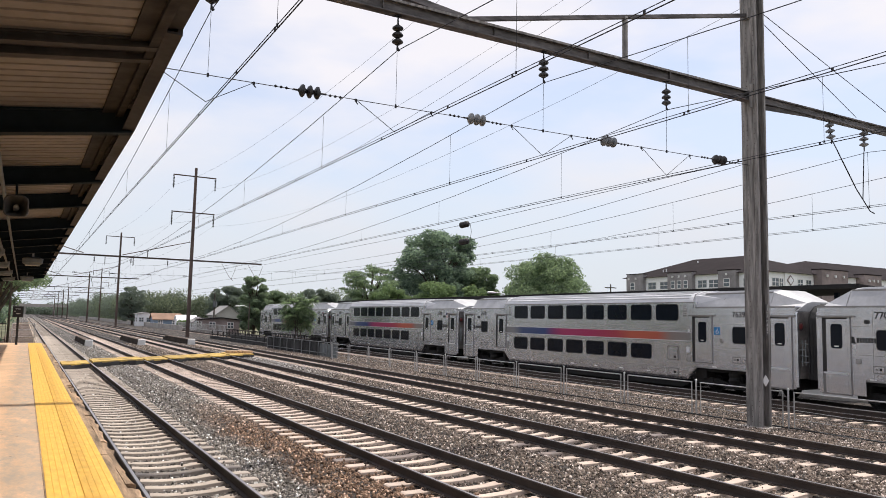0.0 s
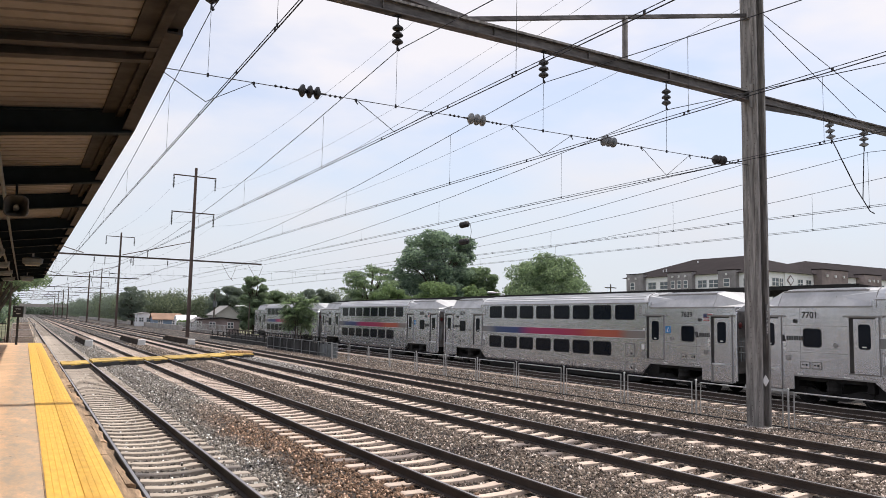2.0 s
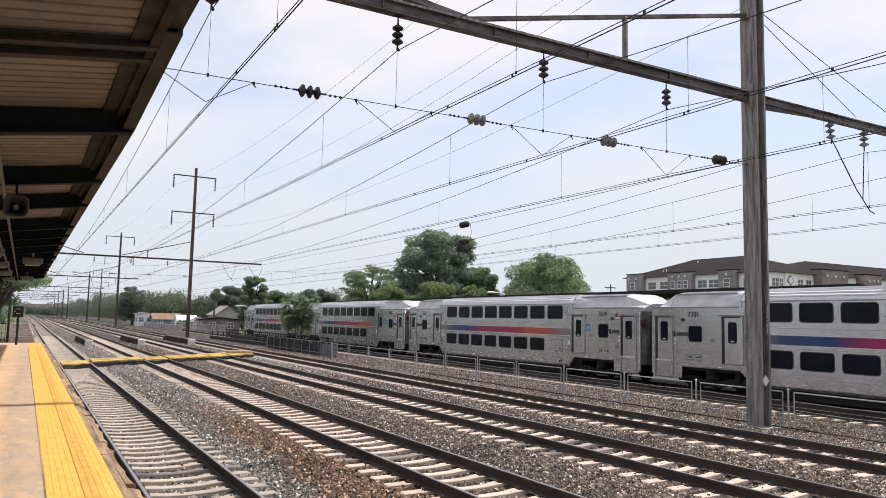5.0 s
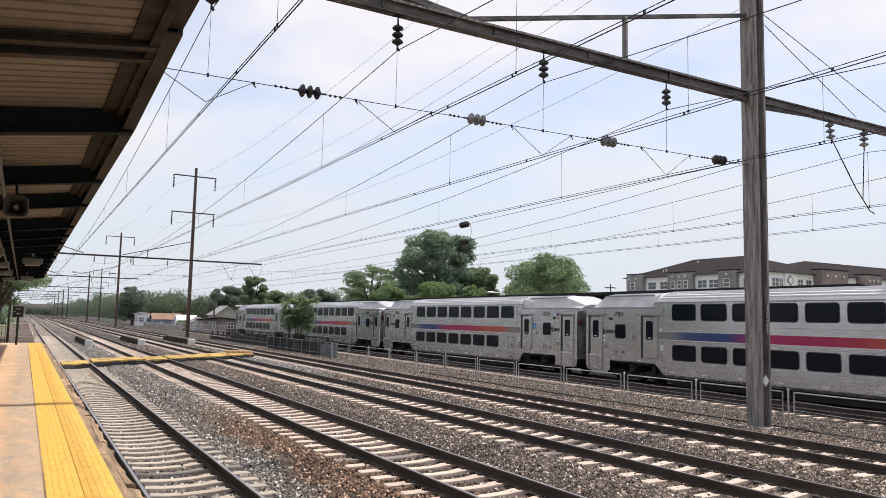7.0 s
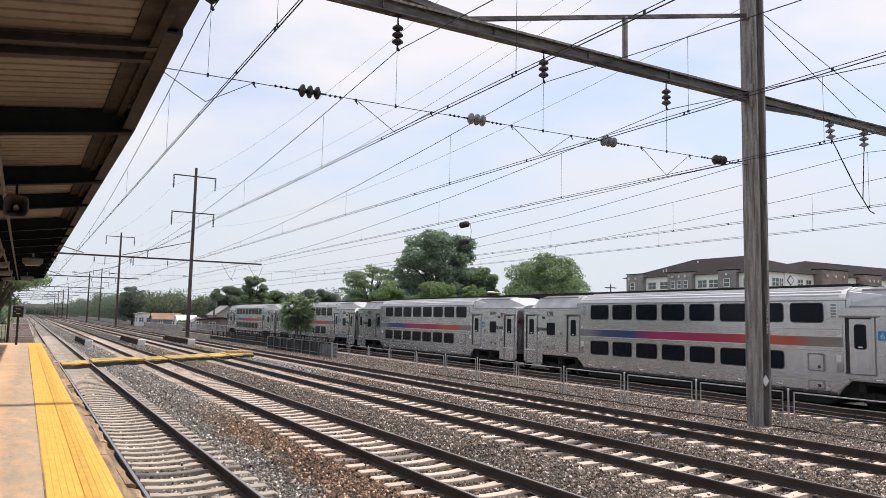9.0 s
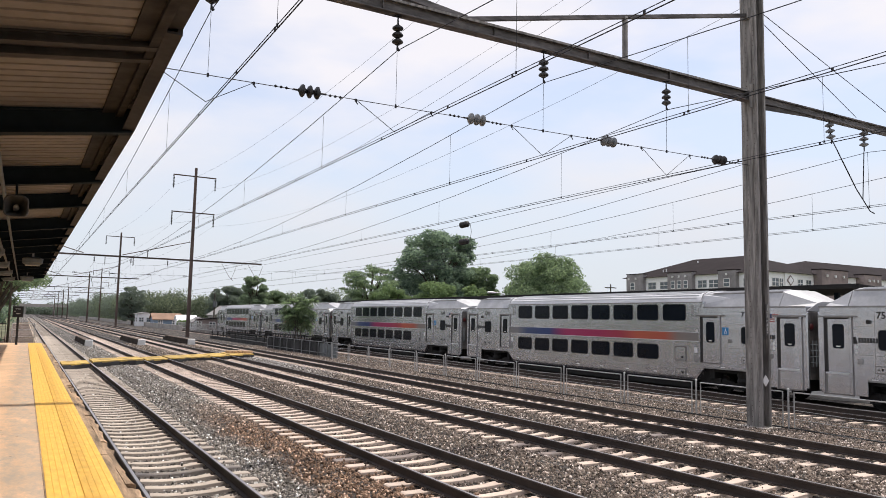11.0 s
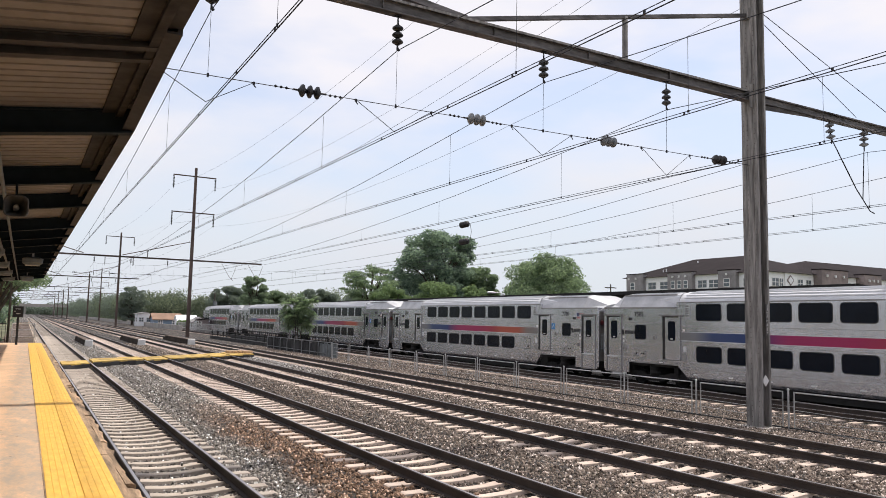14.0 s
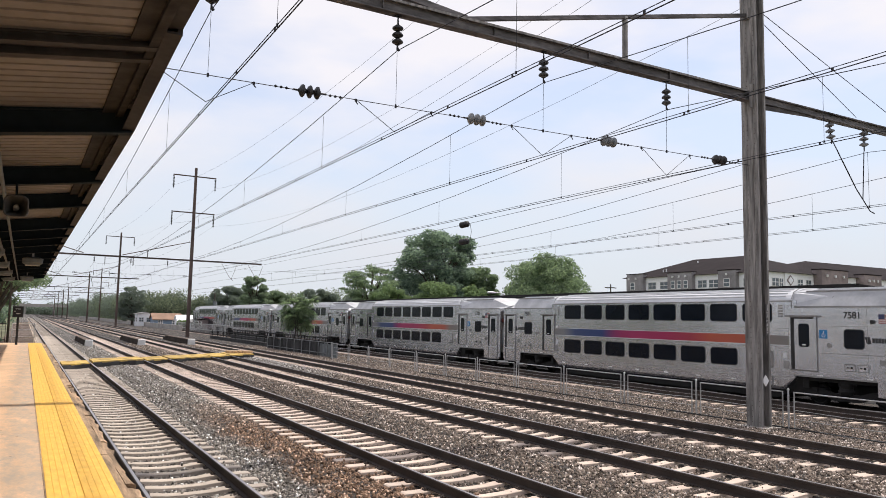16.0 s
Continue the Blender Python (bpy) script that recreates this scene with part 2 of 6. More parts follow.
def platform_material():
    """Tan concrete, greyer and stained in streaks beside the tactile edge, with small dark spots."""
    m = material("tan_platform_concrete", (0.68, 0.43, 0.255), 0.85, vary=0.18, size=1.1, fine=30, bump=0.15, tint=(0.60, 0.42, 0.27))
    n, l = m.node_tree.nodes, m.node_tree.links
    b = n["Principled BSDF"]
    base = b.inputs["Base Color"].links[0].from_socket
    co = n.new("ShaderNodeTexCoord")
    mp = n.new("ShaderNodeMapping")
    mp.inputs["Scale"].default_value = (3.2, 1.2, 1)
    l.new(co.outputs["Object"], mp.inputs["Vector"])
    streak = n.new("ShaderNodeTexNoise")
    streak.inputs["Scale"].default_value, streak.inputs["Detail"].default_value, streak.inputs["Roughness"].default_value = 2.2, 8, 0.75
    l.new(mp.outputs["Vector"], streak.inputs["Vector"])
    sep = n.new("ShaderNodeSeparateXYZ")
    l.new(co.outputs["Object"], sep.inputs["Vector"])
    near = n.new("ShaderNodeMapRange")
    near.inputs["From Min"].default_value, near.inputs["From Max"].default_value = -0.42, -0.02
    near.inputs["To Min"].default_value, near.inputs["To Max"].default_value = 0.0, 0.24
    l.new(sep.outputs["X"], near.inputs["Value"])
    add = n.new("ShaderNodeMath")
    add.operation = "ADD"
    l.new(streak.outputs["Fac"], add.inputs[0])
    l.new(near.outputs["Result"], add.inputs[1])
    ramp = n.new("ShaderNodeValToRGB")
    ramp.color_ramp.elements[0].position, ramp.color_ramp.elements[1].position = 0.60, 0.88
    ramp.color_ramp.elements[0].color, ramp.color_ramp.elements[1].color = (0, 0, 0, 1), (1, 1, 1, 1)
    l.new(add.outputs["Value"], ramp.inputs["Fac"])
    m1 = n.new("ShaderNodeMix")
    m1.data_type = "RGBA"
    m1.inputs["B"].default_value = (0.40, 0.325, 0.25, 1)
    l.new(ramp.outputs["Color"], m1.inputs["Factor"])
    l.new(base, m1.inputs["A"])
    spot = n.new("ShaderNodeTexVoronoi")
    spot.inputs["Scale"].default_value = 3.8
    l.new(co.outputs["Object"], spot.inputs["Vector"])
    sr = n.new("ShaderNodeValToRGB")
    sr.color_ramp.elements[0].position, sr.color_ramp.elements[1].position = 0.045, 0.075
    sr.color_ramp.elements[0].color, sr.color_ramp.elements[1].color = (0.30, 0.27, 0.25, 1), (1, 1, 1, 1)
    l.new(spot.outputs["Distance"], sr.inputs["Fac"])
    m2 = n.new("ShaderNodeMix")
    m2.data_type, m2.blend_type = "RGBA", "MULTIPLY"
    m2.inputs["Factor"].default_value = 0.8
    l.new(m1.outputs["Result"], m2.inputs["A"])
    l.new(sr.outputs["Color"], m2.inputs["B"])
    l.new(m2.outputs["Result"], b.inputs["Base Color"])
    return m


BALLAST = ballast_material()
STONE = stone_material()
DIRT = material("dirt_and_grass", (0.16, 0.15, 0.09), 0.95, vary=0.5, size=9, fine=6, bump=0.5, tint=(0.05, 0.08, 0.02))
TIE = material("concrete_tie", (0.62, 0.495, 0.41), 0.85, vary=0.16, size=0.6, fine=45, bump=0.2, per_object=0.10)
TIE_GREY = material("dusty_concrete_tie", (0.49, 0.415, 0.345), 0.9, vary=0.2, size=0.6, fine=40, bump=0.25, per_object=0.12)
RAIL_SIDE = material("rusty_rail", (0.052, 0.039, 0.033), 0.7, 0.15, vary=0.35, size=0.8, fine=40)
RAIL_HEAD = material("polished_rail_head", (0.42, 0.38, 0.36), 0.32, 0.9, vary=0.2, size=0.5, fine=30, bump=0.05)
STEEL = material("weathered_galvanised_steel", (0.30, 0.28, 0.262), 0.75, 0.1, vary=0.5, size=0.10, fine=30, bump=0.25, stretch=(1, 1, 0.10))
BEAM_STEEL = material("dark_weathered_steel", (0.185, 0.168, 0.165), 0.75, 0.15, vary=0.65, size=0.35, fine=14, bump=0.2, stretch=(0.3, 1, 1))
POLE_RUST = material("rusted_pole_steel", (0.125, 0.088, 0.075), 0.8, 0.2, vary=0.35, size=1.5, fine=8)
WIRE = material("dark_bronze_wire", (0.035, 0.035, 0.04), 0.6, 0.6, vary=0.2, bump=0)
PORCELAIN_DARK = material("brown_porcelain", (0.022, 0.020, 0.021), 0.45, vary=0.2, bump=0)
PORCELAIN_MID = material("weathered_porcelain", (0.055, 0.056, 0.058), 0.35, vary=0.3, bump=0)
PORCELAIN_GREY = material("grey_porcelain", (0.20, 0.205, 0.21), 0.3, vary=0.2, bump=0)
COACH = steel_material()
COACH_NOSE = material("dull_roof_fairing", (0.47, 0.47, 0.48), 0.5, 0.2, vary=0.14, size=0.8, fine=8, bump=0.04)
COACH_ROOF = material("pale_coach_roof", (0.66, 0.66, 0.675), 0.45, 0.2, vary=0.14, size=1.2, fine=8, bump=0.04, stretch=(1, 0.25, 1))
COACH_GREY = material("grey_painted_metal", (0.30, 0.29, 0.28), 0.5, 0.2, vary=0.2, size=0.7, fine=20, bump=0.05)
BAND = stripe_material()
GLASS_DARK = material("tinted_glass", (0.006, 0.009, 0.016), 0.16, vary=0.2, bump=0, spec=0.22)
RUBBER = material("black_rubber", (0.02, 0.02, 0.02), 0.7, vary=0.2, bump=0.1)
UNDER = material("grimy_underframe", (0.018, 0.017, 0.016), 0.8, 0.2, vary=0.4, size=0.6, fine=15)
WHITE_PAINT = material("white_paint", (0.75, 0.74, 0.72), 0.5, vary=0.1, bump=0.03)
BARRIER = material("brown_stained_concrete", (0.050, 0.038, 0.030), 0.9, vary=0.4, size=0.5, fine=10, bump=0.2, spec=0.15)
BLUE_SIGN = material("blue_sign", (0.03, 0.20, 0.45), 0.5, vary=0.1, bump=0)
BLACK_PAINT = material("black_paint", (0.02, 0.02, 0.022), 0.5, vary=0.1, bump=0)
RED_PAINT = material("red_lamp", (0.13, 0.02, 0.02), 0.4, vary=0.1, bump=0)
PLATFORM = platform_material()
YELLOW_WORN = material("worn_orange_tactile", (0.80, 0.45, 0.068), 0.75, vary=0.12, size=0.2, fine=30, bump=0.1, stretch=(2, 0.6, 1))
WALK_WOOD = material("grey_brown_planks", (0.16, 0.115, 0.088), 0.9, vary=0.4, size=0.4, fine=15, bump=0.3, per_object=0.25)
BEIGE = material("stained_beige_concrete", (0.57, 0.43, 0.31), 0.85, vary=0.2, size=0.5, fine=30, bump=0.15, tint=(0.40, 0.34, 0.27), stretch=(1.5, 0.4, 1))
DARK_BOARD = material("dark_boards", (0.060, 0.060, 0.060), 0.9, vary=0.35, size=0.6, fine=10, bump=0.1, per_object=0.3, spec=0.12)
EAVE_BROWN = material("dark_brown_channel", (0.042, 0.036, 0.034), 0.8, vary=0.5, size=0.25, fine=14, bump=0.1, spec=0.2)
FASCIA = material("rusty_brown_channel", (0.056, 0.051, 0.052), 0.75, vary=0.4, size=0.5, fine=12, bump=0.1, spec=0.2)
BOARD = material("grey_boards", (0.17, 0.185, 0.19), 0.8, vary=0.3, size=0.6, fine=10, bump=0.1, per_object=0.2)
YELLOW = material("yellow_tactile", (0.84, 0.485, 0.085), 0.7, vary=0.13, size=0.12, fine=30, bump=0.1, stretch=(2, 0.6, 1))
CROSS_YELLOW = material("worn_yellow_timber", (0.60, 0.39, 0.085), 0.85, vary=0.4, size=0.5, fine=14, bump=0.3, tint=(0.2, 0.15, 0.09), per_object=0.15)
WOOD = material("weathered_timber", (0.42, 0.285, 0.175), 0.9, vary=0.6, size=0.4, fine=18, bump=0.5, stretch=(4, 0.4, 4), per_object=0.25)
CONCRETE = material("grey_concrete", (0.40, 0.37, 0.34), 0.9, vary=0.25, size=1.0, fine=20, bump=0.25)
CANOPY_STEEL = material("dark_blue_canopy_steel", (0.013, 0.020, 0.027), 0.75, 0.0, vary=0.3, size=0.8, fine=12, bump=0.08, spec=0.12)
DECK = material("tan_ribbed_deck", (0.205, 0.180, 0.172), 0.6, 0.1, vary=0.2, size=0.7, fine=12, bump=0.06)
# Ties under the train: oil and the train's shade both in this colour.
TIE_DARK = material("shaded_oily_tie", (0.13, 0.115, 0.10), 0.9, vary=0.3, size=0.6, fine=40, bump=0.25, per_object=0.2)
FENCE = material("galvanised_pipe", (0.54, 0.535, 0.53), 0.36, 0.5, vary=0.25, size=0.5, fine=25, bump=0.05)
BARK = material("bark", (0.10, 0.08, 0.06), 0.95, vary=0.4, size=0.5, fine=15, bump=0.6)
LEAF_DARK = leaf_material("dark_leaves", (0.172, 0.240, 0.212), 0.42)
LEAF_MID = leaf_material("green_leaves", (0.172, 0.236, 0.170), 0.40)
LEAF_LIGHT = leaf_material("light_leaves", (0.165, 0.232, 0.135), 0.35)
BRICK = material("grey_brown_brick", (0.30, 0.282, 0.285), 0.9, vary=0.26, size=2.0, fine=6, bump=0.1)
BRICK_RED = material("red_brown_brick", (0.285, 0.232, 0.222), 0.9, vary=0.26, size=2.0, fine=6, bump=0.1)
SIDING = material("pale_siding", (0.91, 0.91, 0.92), 0.7, vary=0.08, size=3.0, fine=4, bump=0.05)
SHINGLE = material("brown_shingles", (0.030, 0.024, 0.025), 0.95, vary=0.22, size=2.5, fine=5, bump=0.2, spec=0.12)
PANE = material("window_pane", (0.13, 0.155, 0.17), 0.10, vary=0.3, bump=0)
ASPHALT_ROOF = material("dark_metal_roof", (0.022, 0.02, 0.02), 0.85, vary=0.25, size=2, fine=6, spec=0.1)


# ---- building helpers ----
class Geo:
    """Collects vertices and faces for one mesh."""

    def __init__(self):
        self.v, self.f = [], []

    def add(self, verts, faces):
        o = len(self.v)
        self.v += [tuple(p) for p in verts]
        self.f += [tuple(i + o for i in q) for q in faces]
        return self

    def box(self, x0, x1, y0, y1, z0, z1):
        v = [(x, y, z) for z in (z0, z1) for y in (y0, y1) for x in (x0, x1)]
        return self.add(v, [(0, 2, 3, 1), (4, 5, 7, 6), (0, 1, 5, 4), (2, 6, 7, 3), (0, 4, 6, 2), (1, 3, 7, 5)])

    def tube(self, p, q, r, n=6, r2=None):
        p, q = Vector(p), Vector(q)
        d = (q - p).normalized()
        a = d.orthogonal().normalized()
        b = d.cross(a)
        v = []
        for c, rad in ((p, r), (q, r if r2 is None else r2)):
            v += [c + rad * (math.cos(t) * a + math.sin(t) * b) for t in (2 * math.pi * i / n for i in range(n))]
        f = [(i, (i + 1) % n, n + (i + 1) % n, n + i) for i in range(n)] + [tuple(range(n - 1, -1, -1)), tuple(range(n, 2 * n))]
        return self.add(v, f)

    def line(self, pts, r, n=5):
        for a, b in zip(pts, pts[1:]):
            self.tube(a, b, r, n)
        return self

    def loft(self, rings, cap=True, closed=True):
        n = len(rings[0])
        v = [p for ring in rings for p in ring]
        f = []
        for k in range(len(rings) - 1):
            for i in range(n if closed else n - 1):
                j = (i + 1) % n
                f.append((k * n + i, k * n + j, (k + 1) * n + j, (k + 1) * n + i))
        if cap:
            f += [tuple(range(n - 1, -1, -1)), tuple(range((len(rings) - 1) * n, len(rings) * n))]
        return self.add(v, f)

    def lathe(self, base, axis, profile, n=12):
        """profile: (distance along axis, radius) pairs."""
        base, d = Vector(base), Vector(axis).normalized()
        a = d.orthogonal().normalized()
        b = d.cross(a)
        rings = [[base + d * s + max(r, 1e-4) * (math.cos(t) * a + math.sin(t) * b) for t in (2 * math.pi * i / n for i in range(n))] for s, r in profile]
        return self.loft(rings)

    def mesh(self, name, mat, smooth=False, bevel=0.0):
        me = bpy.data.meshes.new(name)
        me.from_pydata(self.v, [], self.f)
        bm = bmesh.new()
        bm.from_mesh(me)
        bmesh.ops.recalc_face_normals(bm, faces=bm.faces)
        if bevel:
            edges = [e for e in bm.edges if len(e.link_faces) == 2 and e.calc_face_angle(0) > 0.7]
            bmesh.ops.bevel(bm, geom=edges, offset=bevel, segments=1, affect="EDGES", clamp_overlap=True)
        if smooth:
            for face in bm.faces:
                face.smooth = True
        bm.to_mesh(me)
        bm.free()
        me.materials.append(mat)
        return me


def part(name, geo, mat, parent=None, label="", smooth=False, bevel=0.0, at=None):
    me = geo if isinstance(geo, bpy.types.Mesh) else geo.mesh(name, mat, smooth, bevel)
    ob = new(name, me)
    if parent:
        ob.parent = parent
    if at is not None:
        ob.matrix_basis = at
    if label:
        tagged(ob, label)
    return ob


def empty(name, label, category, at=None, group="", kind=""):
    ob = new(name)
    if at is not None:
        ob.matrix_basis = at
    return tagged(ob, label, category, group, kind)


def rounded(y0, y1, z0, z1, r, n=4):
    """A rounded rectangle as (y, z) pairs."""
    pts = []
    for cy, cz, a0 in ((y1 - r, z1 - r, 0), (y0 + r, z1 - r, 90), (y0 + r, z0 + r, 180), (y1 - r, z0 + r, 270)):
        pts += [(cy + r * math.cos(radians(a0 + 90 * k / n)), cz + r * math.sin(radians(a0 + 90 * k / n))) for k in range(n + 1)]
    return pts


# ---- the ground and the tracks ----
TRACKS = [("a", 2.53), ("b", 7.00), ("c", 11.49), ("d", 15.84)]
TIES = {"a": (0.577, 20.89), "b": (0.616, 18.09), "c": (0.614, 17.03), "d": (0.609, 15.62), "e": (0.60, 15.24), "f": (0.61, 0.1)}  # spacing and one tie's place
TRAIN_X, TRAIN_TURN, TRAIN_Z = 27.12, 0.65, -0.20
SIDING_X, SIDING_Z = 23.86, -0.03


def bed_height(x):
    """Height of the ballast across the line."""
    if x > 17.4:
        return -0.20 - min(1.0, (x - 17.4) / 2.0) * 0.16 + 0.10 * max(0, min(1, (x - 21) / 1.6)) - 0.18 * max(0, min(1, (x - 25.4) / 0.6))
    near = min(abs(x - c) for _, c in TRACKS)
    return (-0.268 if near < 0.7 else -0.235) + 0.058 * max(0.0, min(1.0, (near - 1.30) / 0.5))


def make_ground():
    g = Geo()
    g.add([(-2500, -900, -0.62), (2500, -900, -0.62), (2500, 3500, -0.62), (-2500, 3500, -0.62)], [(0, 1, 2, 3)])
    tagged(part("ground", g, DIRT), "dry dirt and grass ground reaching the horizon", "ground", kind="structure")
    xs = [-1.2 + 0.3 * i for i in range(116)]
    ys = [-12 + 0.4 * i for i in range(150)] + [48 + 3 * i for i in range(60)] + [230 + 20 * i for i in range(40)]
    v, f = [], []
    for y in ys:
        for x in xs:
            z = bed_height(x) + 0.030 * noise.noise((x * 1.3, y * 1.3, 0)) * (1 if y < 60 else 0.3)
            if x < xs[1] or x > xs[-2]:
                z = -0.66
            v.append((x, y, z))
    n = len(xs)
    for j in range(len(ys) - 1):
        for i in range(n - 1):
            f.append((j * n + i, j * n + i + 1, (j + 1) * n + i + 1, (j + 1) * n + i))
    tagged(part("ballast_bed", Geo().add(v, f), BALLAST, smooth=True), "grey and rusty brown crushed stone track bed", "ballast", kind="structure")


def make_stones():
    """Loose stones over the nearest stretch of the bed."""
    rng = np.random.default_rng(4)
    n = 300000
    y = 6.5 + 70 * rng.random(n) ** 1.95
    x = 1.0 + 22.4 * rng.random(n)
    keep = np.ones(n, bool)
    for name, c in TRACKS:
        near = np.abs(x - c)
        step, at = TIES[name]
        k = (y - at) / step
        on_tie = np.abs(k - np.round(k)) * step < 0.165
        keep &= ~((near < 1.33) & on_tie & (rng.random(n) > 0.014))
        keep &= ~(np.abs(near - 0.7525) < 0.12)
    keep &= np.abs(np.arctan2(x, y) - YAW) < radians(34)
    keep &= x < SIDING_X - 1.32 + 0.0113 * y
    x, y = x[keep], y[keep]
    n = len(x)
    z = np.array([bed_height(a) for a in x]) + rng.uniform(-0.016, 0.034, n)
    for name, c in TRACKS:
        step, at = TIES[name]
        k = (y - at) / step
        z = np.where((np.abs(x - c) < 1.33) & (np.abs(k - np.round(k)) * step < 0.13), -0.19, z)
    s = rng.uniform(0.014, 0.036, n)
    octa = np.array([(1, 0, 0), (-1, 0, 0), (0, 1, 0), (0, -1, 0), (0, 0, 1), (0, 0, -1)], float)
    v = (octa[None] * rng.uniform(0.6, 1.35, (n, 6, 1)) + rng.uniform(-0.28, 0.28, (n, 6, 3))) * s[:, None, None]
    ax = rng.normal(size=(n, 3))
    ax /= np.linalg.norm(ax, axis=1)[:, None]
    an = rng.uniform(0, math.pi, n)
    co, si = np.cos(an)[:, None, None], np.sin(an)[:, None, None]
    a3 = ax[:, None, :]
    v = v * co + np.cross(np.broadcast_to(a3, v.shape), v) * si + a3 * (np.sum(v * a3, axis=2, keepdims=True)) * (1 - co)
    v += np.stack([x, y, z], 1)[:, None, :]
    tri = np.array([(0, 2, 4), (2, 1, 4), (1, 3, 4), (3, 0, 4), (2, 0, 5), (1, 2, 5), (3, 1, 5), (0, 3, 5)])
    faces = (tri[None] + 6 * np.arange(n)[:, None, None]).reshape(-1)
    me = bpy.data.meshes.new("loose_stones")
    me.vertices.add(6 * n)
    me.vertices.foreach_set("co", v.reshape(-1).astype(np.float32))
    me.loops.add(24 * n)
    me.loops.foreach_set("vertex_index", faces.astype(np.int32))
    me.polygons.add(8 * n)
    me.polygons.foreach_set("loop_start", np.arange(0, 24 * n, 3, dtype=np.int32))
    me.update(calc_edges=True)
    me.validate()
    me.shade_flat()
    me.materials.append(STONE)
    tagged(new("loose_stones", me), "loose angular grey and brown ballast stones", "ballast", kind="stuff")


def tie_geo(y0=0.0, geo=None):
    """A concrete tie, dipped in the middle, with rail seats and clips."""
    geo = geo or Geo()
    rings = []
    for x, top, w in ((-1.30, -0.205, 0.105), (-1.27, -0.192, 0.115), (-0.55, -0.190, 0.115), (-0.35, -0.215, 0.100), (0.0, -0.225, 0.095), (0.35, -0.215, 0.100), (0.55, -0.190, 0.115), (1.27, -0.192, 0.115), (1.30, -0.205, 0.105)):
        rings.append([(x, y0 - w - 0.025, -0.40), (x, y0 - w, top - 0.01), (x, y0 - w + 0.015, top), (x, y0 + w - 0.015, top), (x, y0 + w, top - 0.01), (x, y0 + w + 0.025, -0.40)])
    return geo.loft(rings)


def clip_geo():
    g = Geo()
    for s in (-1, 1):
        for e in (-1, 1):
            x = s * 0.7525 + e * 0.115
            g.box(x - 0.035, x + 0.035, -0.05, 0.05, -0.192, -0.165)
            g.tube((x - 0.03, -0.03, -0.155), (x + 0.03, 0.03, -0.150), 0.012, 5)
    return g


RAIL_PROFILE = [(-0.075, -0.175), (0.075, -0.175), (0.075, -0.163), (0.012, -0.145), (0.010, -0.050), (0.037, -0.040), (0.037, -0.008), (0.028, 0.0), (-0.028, 0.0), (-0.037, -0.008), (-0.037, -0.040), (-0.010, -0.050), (-0.012, -0.145), (-0.075, -0.163)]
TIE_MESH = tie_geo().mesh("concrete_tie", TIE)
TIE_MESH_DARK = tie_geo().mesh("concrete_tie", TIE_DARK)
TIE_MESH_GREY = tie_geo().mesh("concrete_tie", TIE_GREY)
CLIP_MESH = clip_geo().mesh("rail_clips", RAIL_SIDE)


def make_track(name, at, y0, y1, split):
    """Two rails on concrete ties; ties up to split are pieces of their own."""
    track = empty("railway_track", "railway track with dark rusty rails on pale concrete ties", "track", at, group="parallel railway tracks", kind="structure")
    for s in (-1, 1):
        c = s * 0.7525
        rail = part("rail", Geo().loft([[(c + a, y, b) for a, b in RAIL_PROFILE] for y in (y0, y1)]), RAIL_SIDE, track)
        part("running_surface", Geo().box(c - 0.024, c + 0.024, y0, y1, -0.002, 0.0015), RAIL_HEAD, rail, "worn bright rail top")
    step, first = TIES[name]
    k = math.ceil((y0 - first) / step)
    rest = Geo()
    while True:
        y = first + step * k
        k += 1
        if y > min(y1, 330):
            break
        if y < split:
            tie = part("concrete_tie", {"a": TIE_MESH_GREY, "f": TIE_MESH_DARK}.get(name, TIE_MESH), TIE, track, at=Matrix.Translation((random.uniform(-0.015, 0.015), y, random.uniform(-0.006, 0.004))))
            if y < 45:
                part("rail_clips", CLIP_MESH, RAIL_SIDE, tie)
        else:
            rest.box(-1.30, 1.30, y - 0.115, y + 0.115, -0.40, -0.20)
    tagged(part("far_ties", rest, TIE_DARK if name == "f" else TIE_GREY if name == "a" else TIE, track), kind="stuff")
    return track


# ---- catenary supports ----
def text_mesh(name, body, size, mat):
    cu = bpy.data.curves.new(name, "FONT")
    cu.offset = 0.006
    cu.body, cu.size, cu.extrude, cu.align_x, cu.align_y = body, size, 0.002, "CENTER", "CENTER"
    ob = bpy.data.objects.new(name, cu)
    me = bpy.data.meshes.new_from_object(ob)
    bpy.data.objects.remove(ob)
    me.materials.clear()
    me.materials.append(mat)
    return me


FADED = material("faded_white_paint", (0.42, 0.41, 0.39), 0.7, vary=0.3, size=0.1, bump=0.03)
BEAM_Y = 15.23
POLE_X = 19.88
WIRE_X = {"a": 2.96, "b": 7.24, "c": 11.53, "d": 16.03}
GANTRIES = [(15.23, 19.88, 24.0), (102.0, 19.0, 22.4), (166.0, 16.6, 19.4), (241.0, 16.2, 14.0), (300.0, 24.2, 19.0), (357.0, 16.2, 13.7), (404.0, 16.2, 13.7), (464.0, 16.2, 13.5), (520.0, 16.2, 13.7)]


def ibeam_x(g, x0, x1, y, z0, z1, w=0.30, t=0.035):
    g.box(x0, x1, y - w / 2, y + w / 2, z0, z0 + t)
    g.box(x0, x1, y - w / 2, y + w / 2, z1 - t, z1)
    g.box(x0, x1, y - 0.02, y + 0.02, z0 + t, z1 - t)
    return g


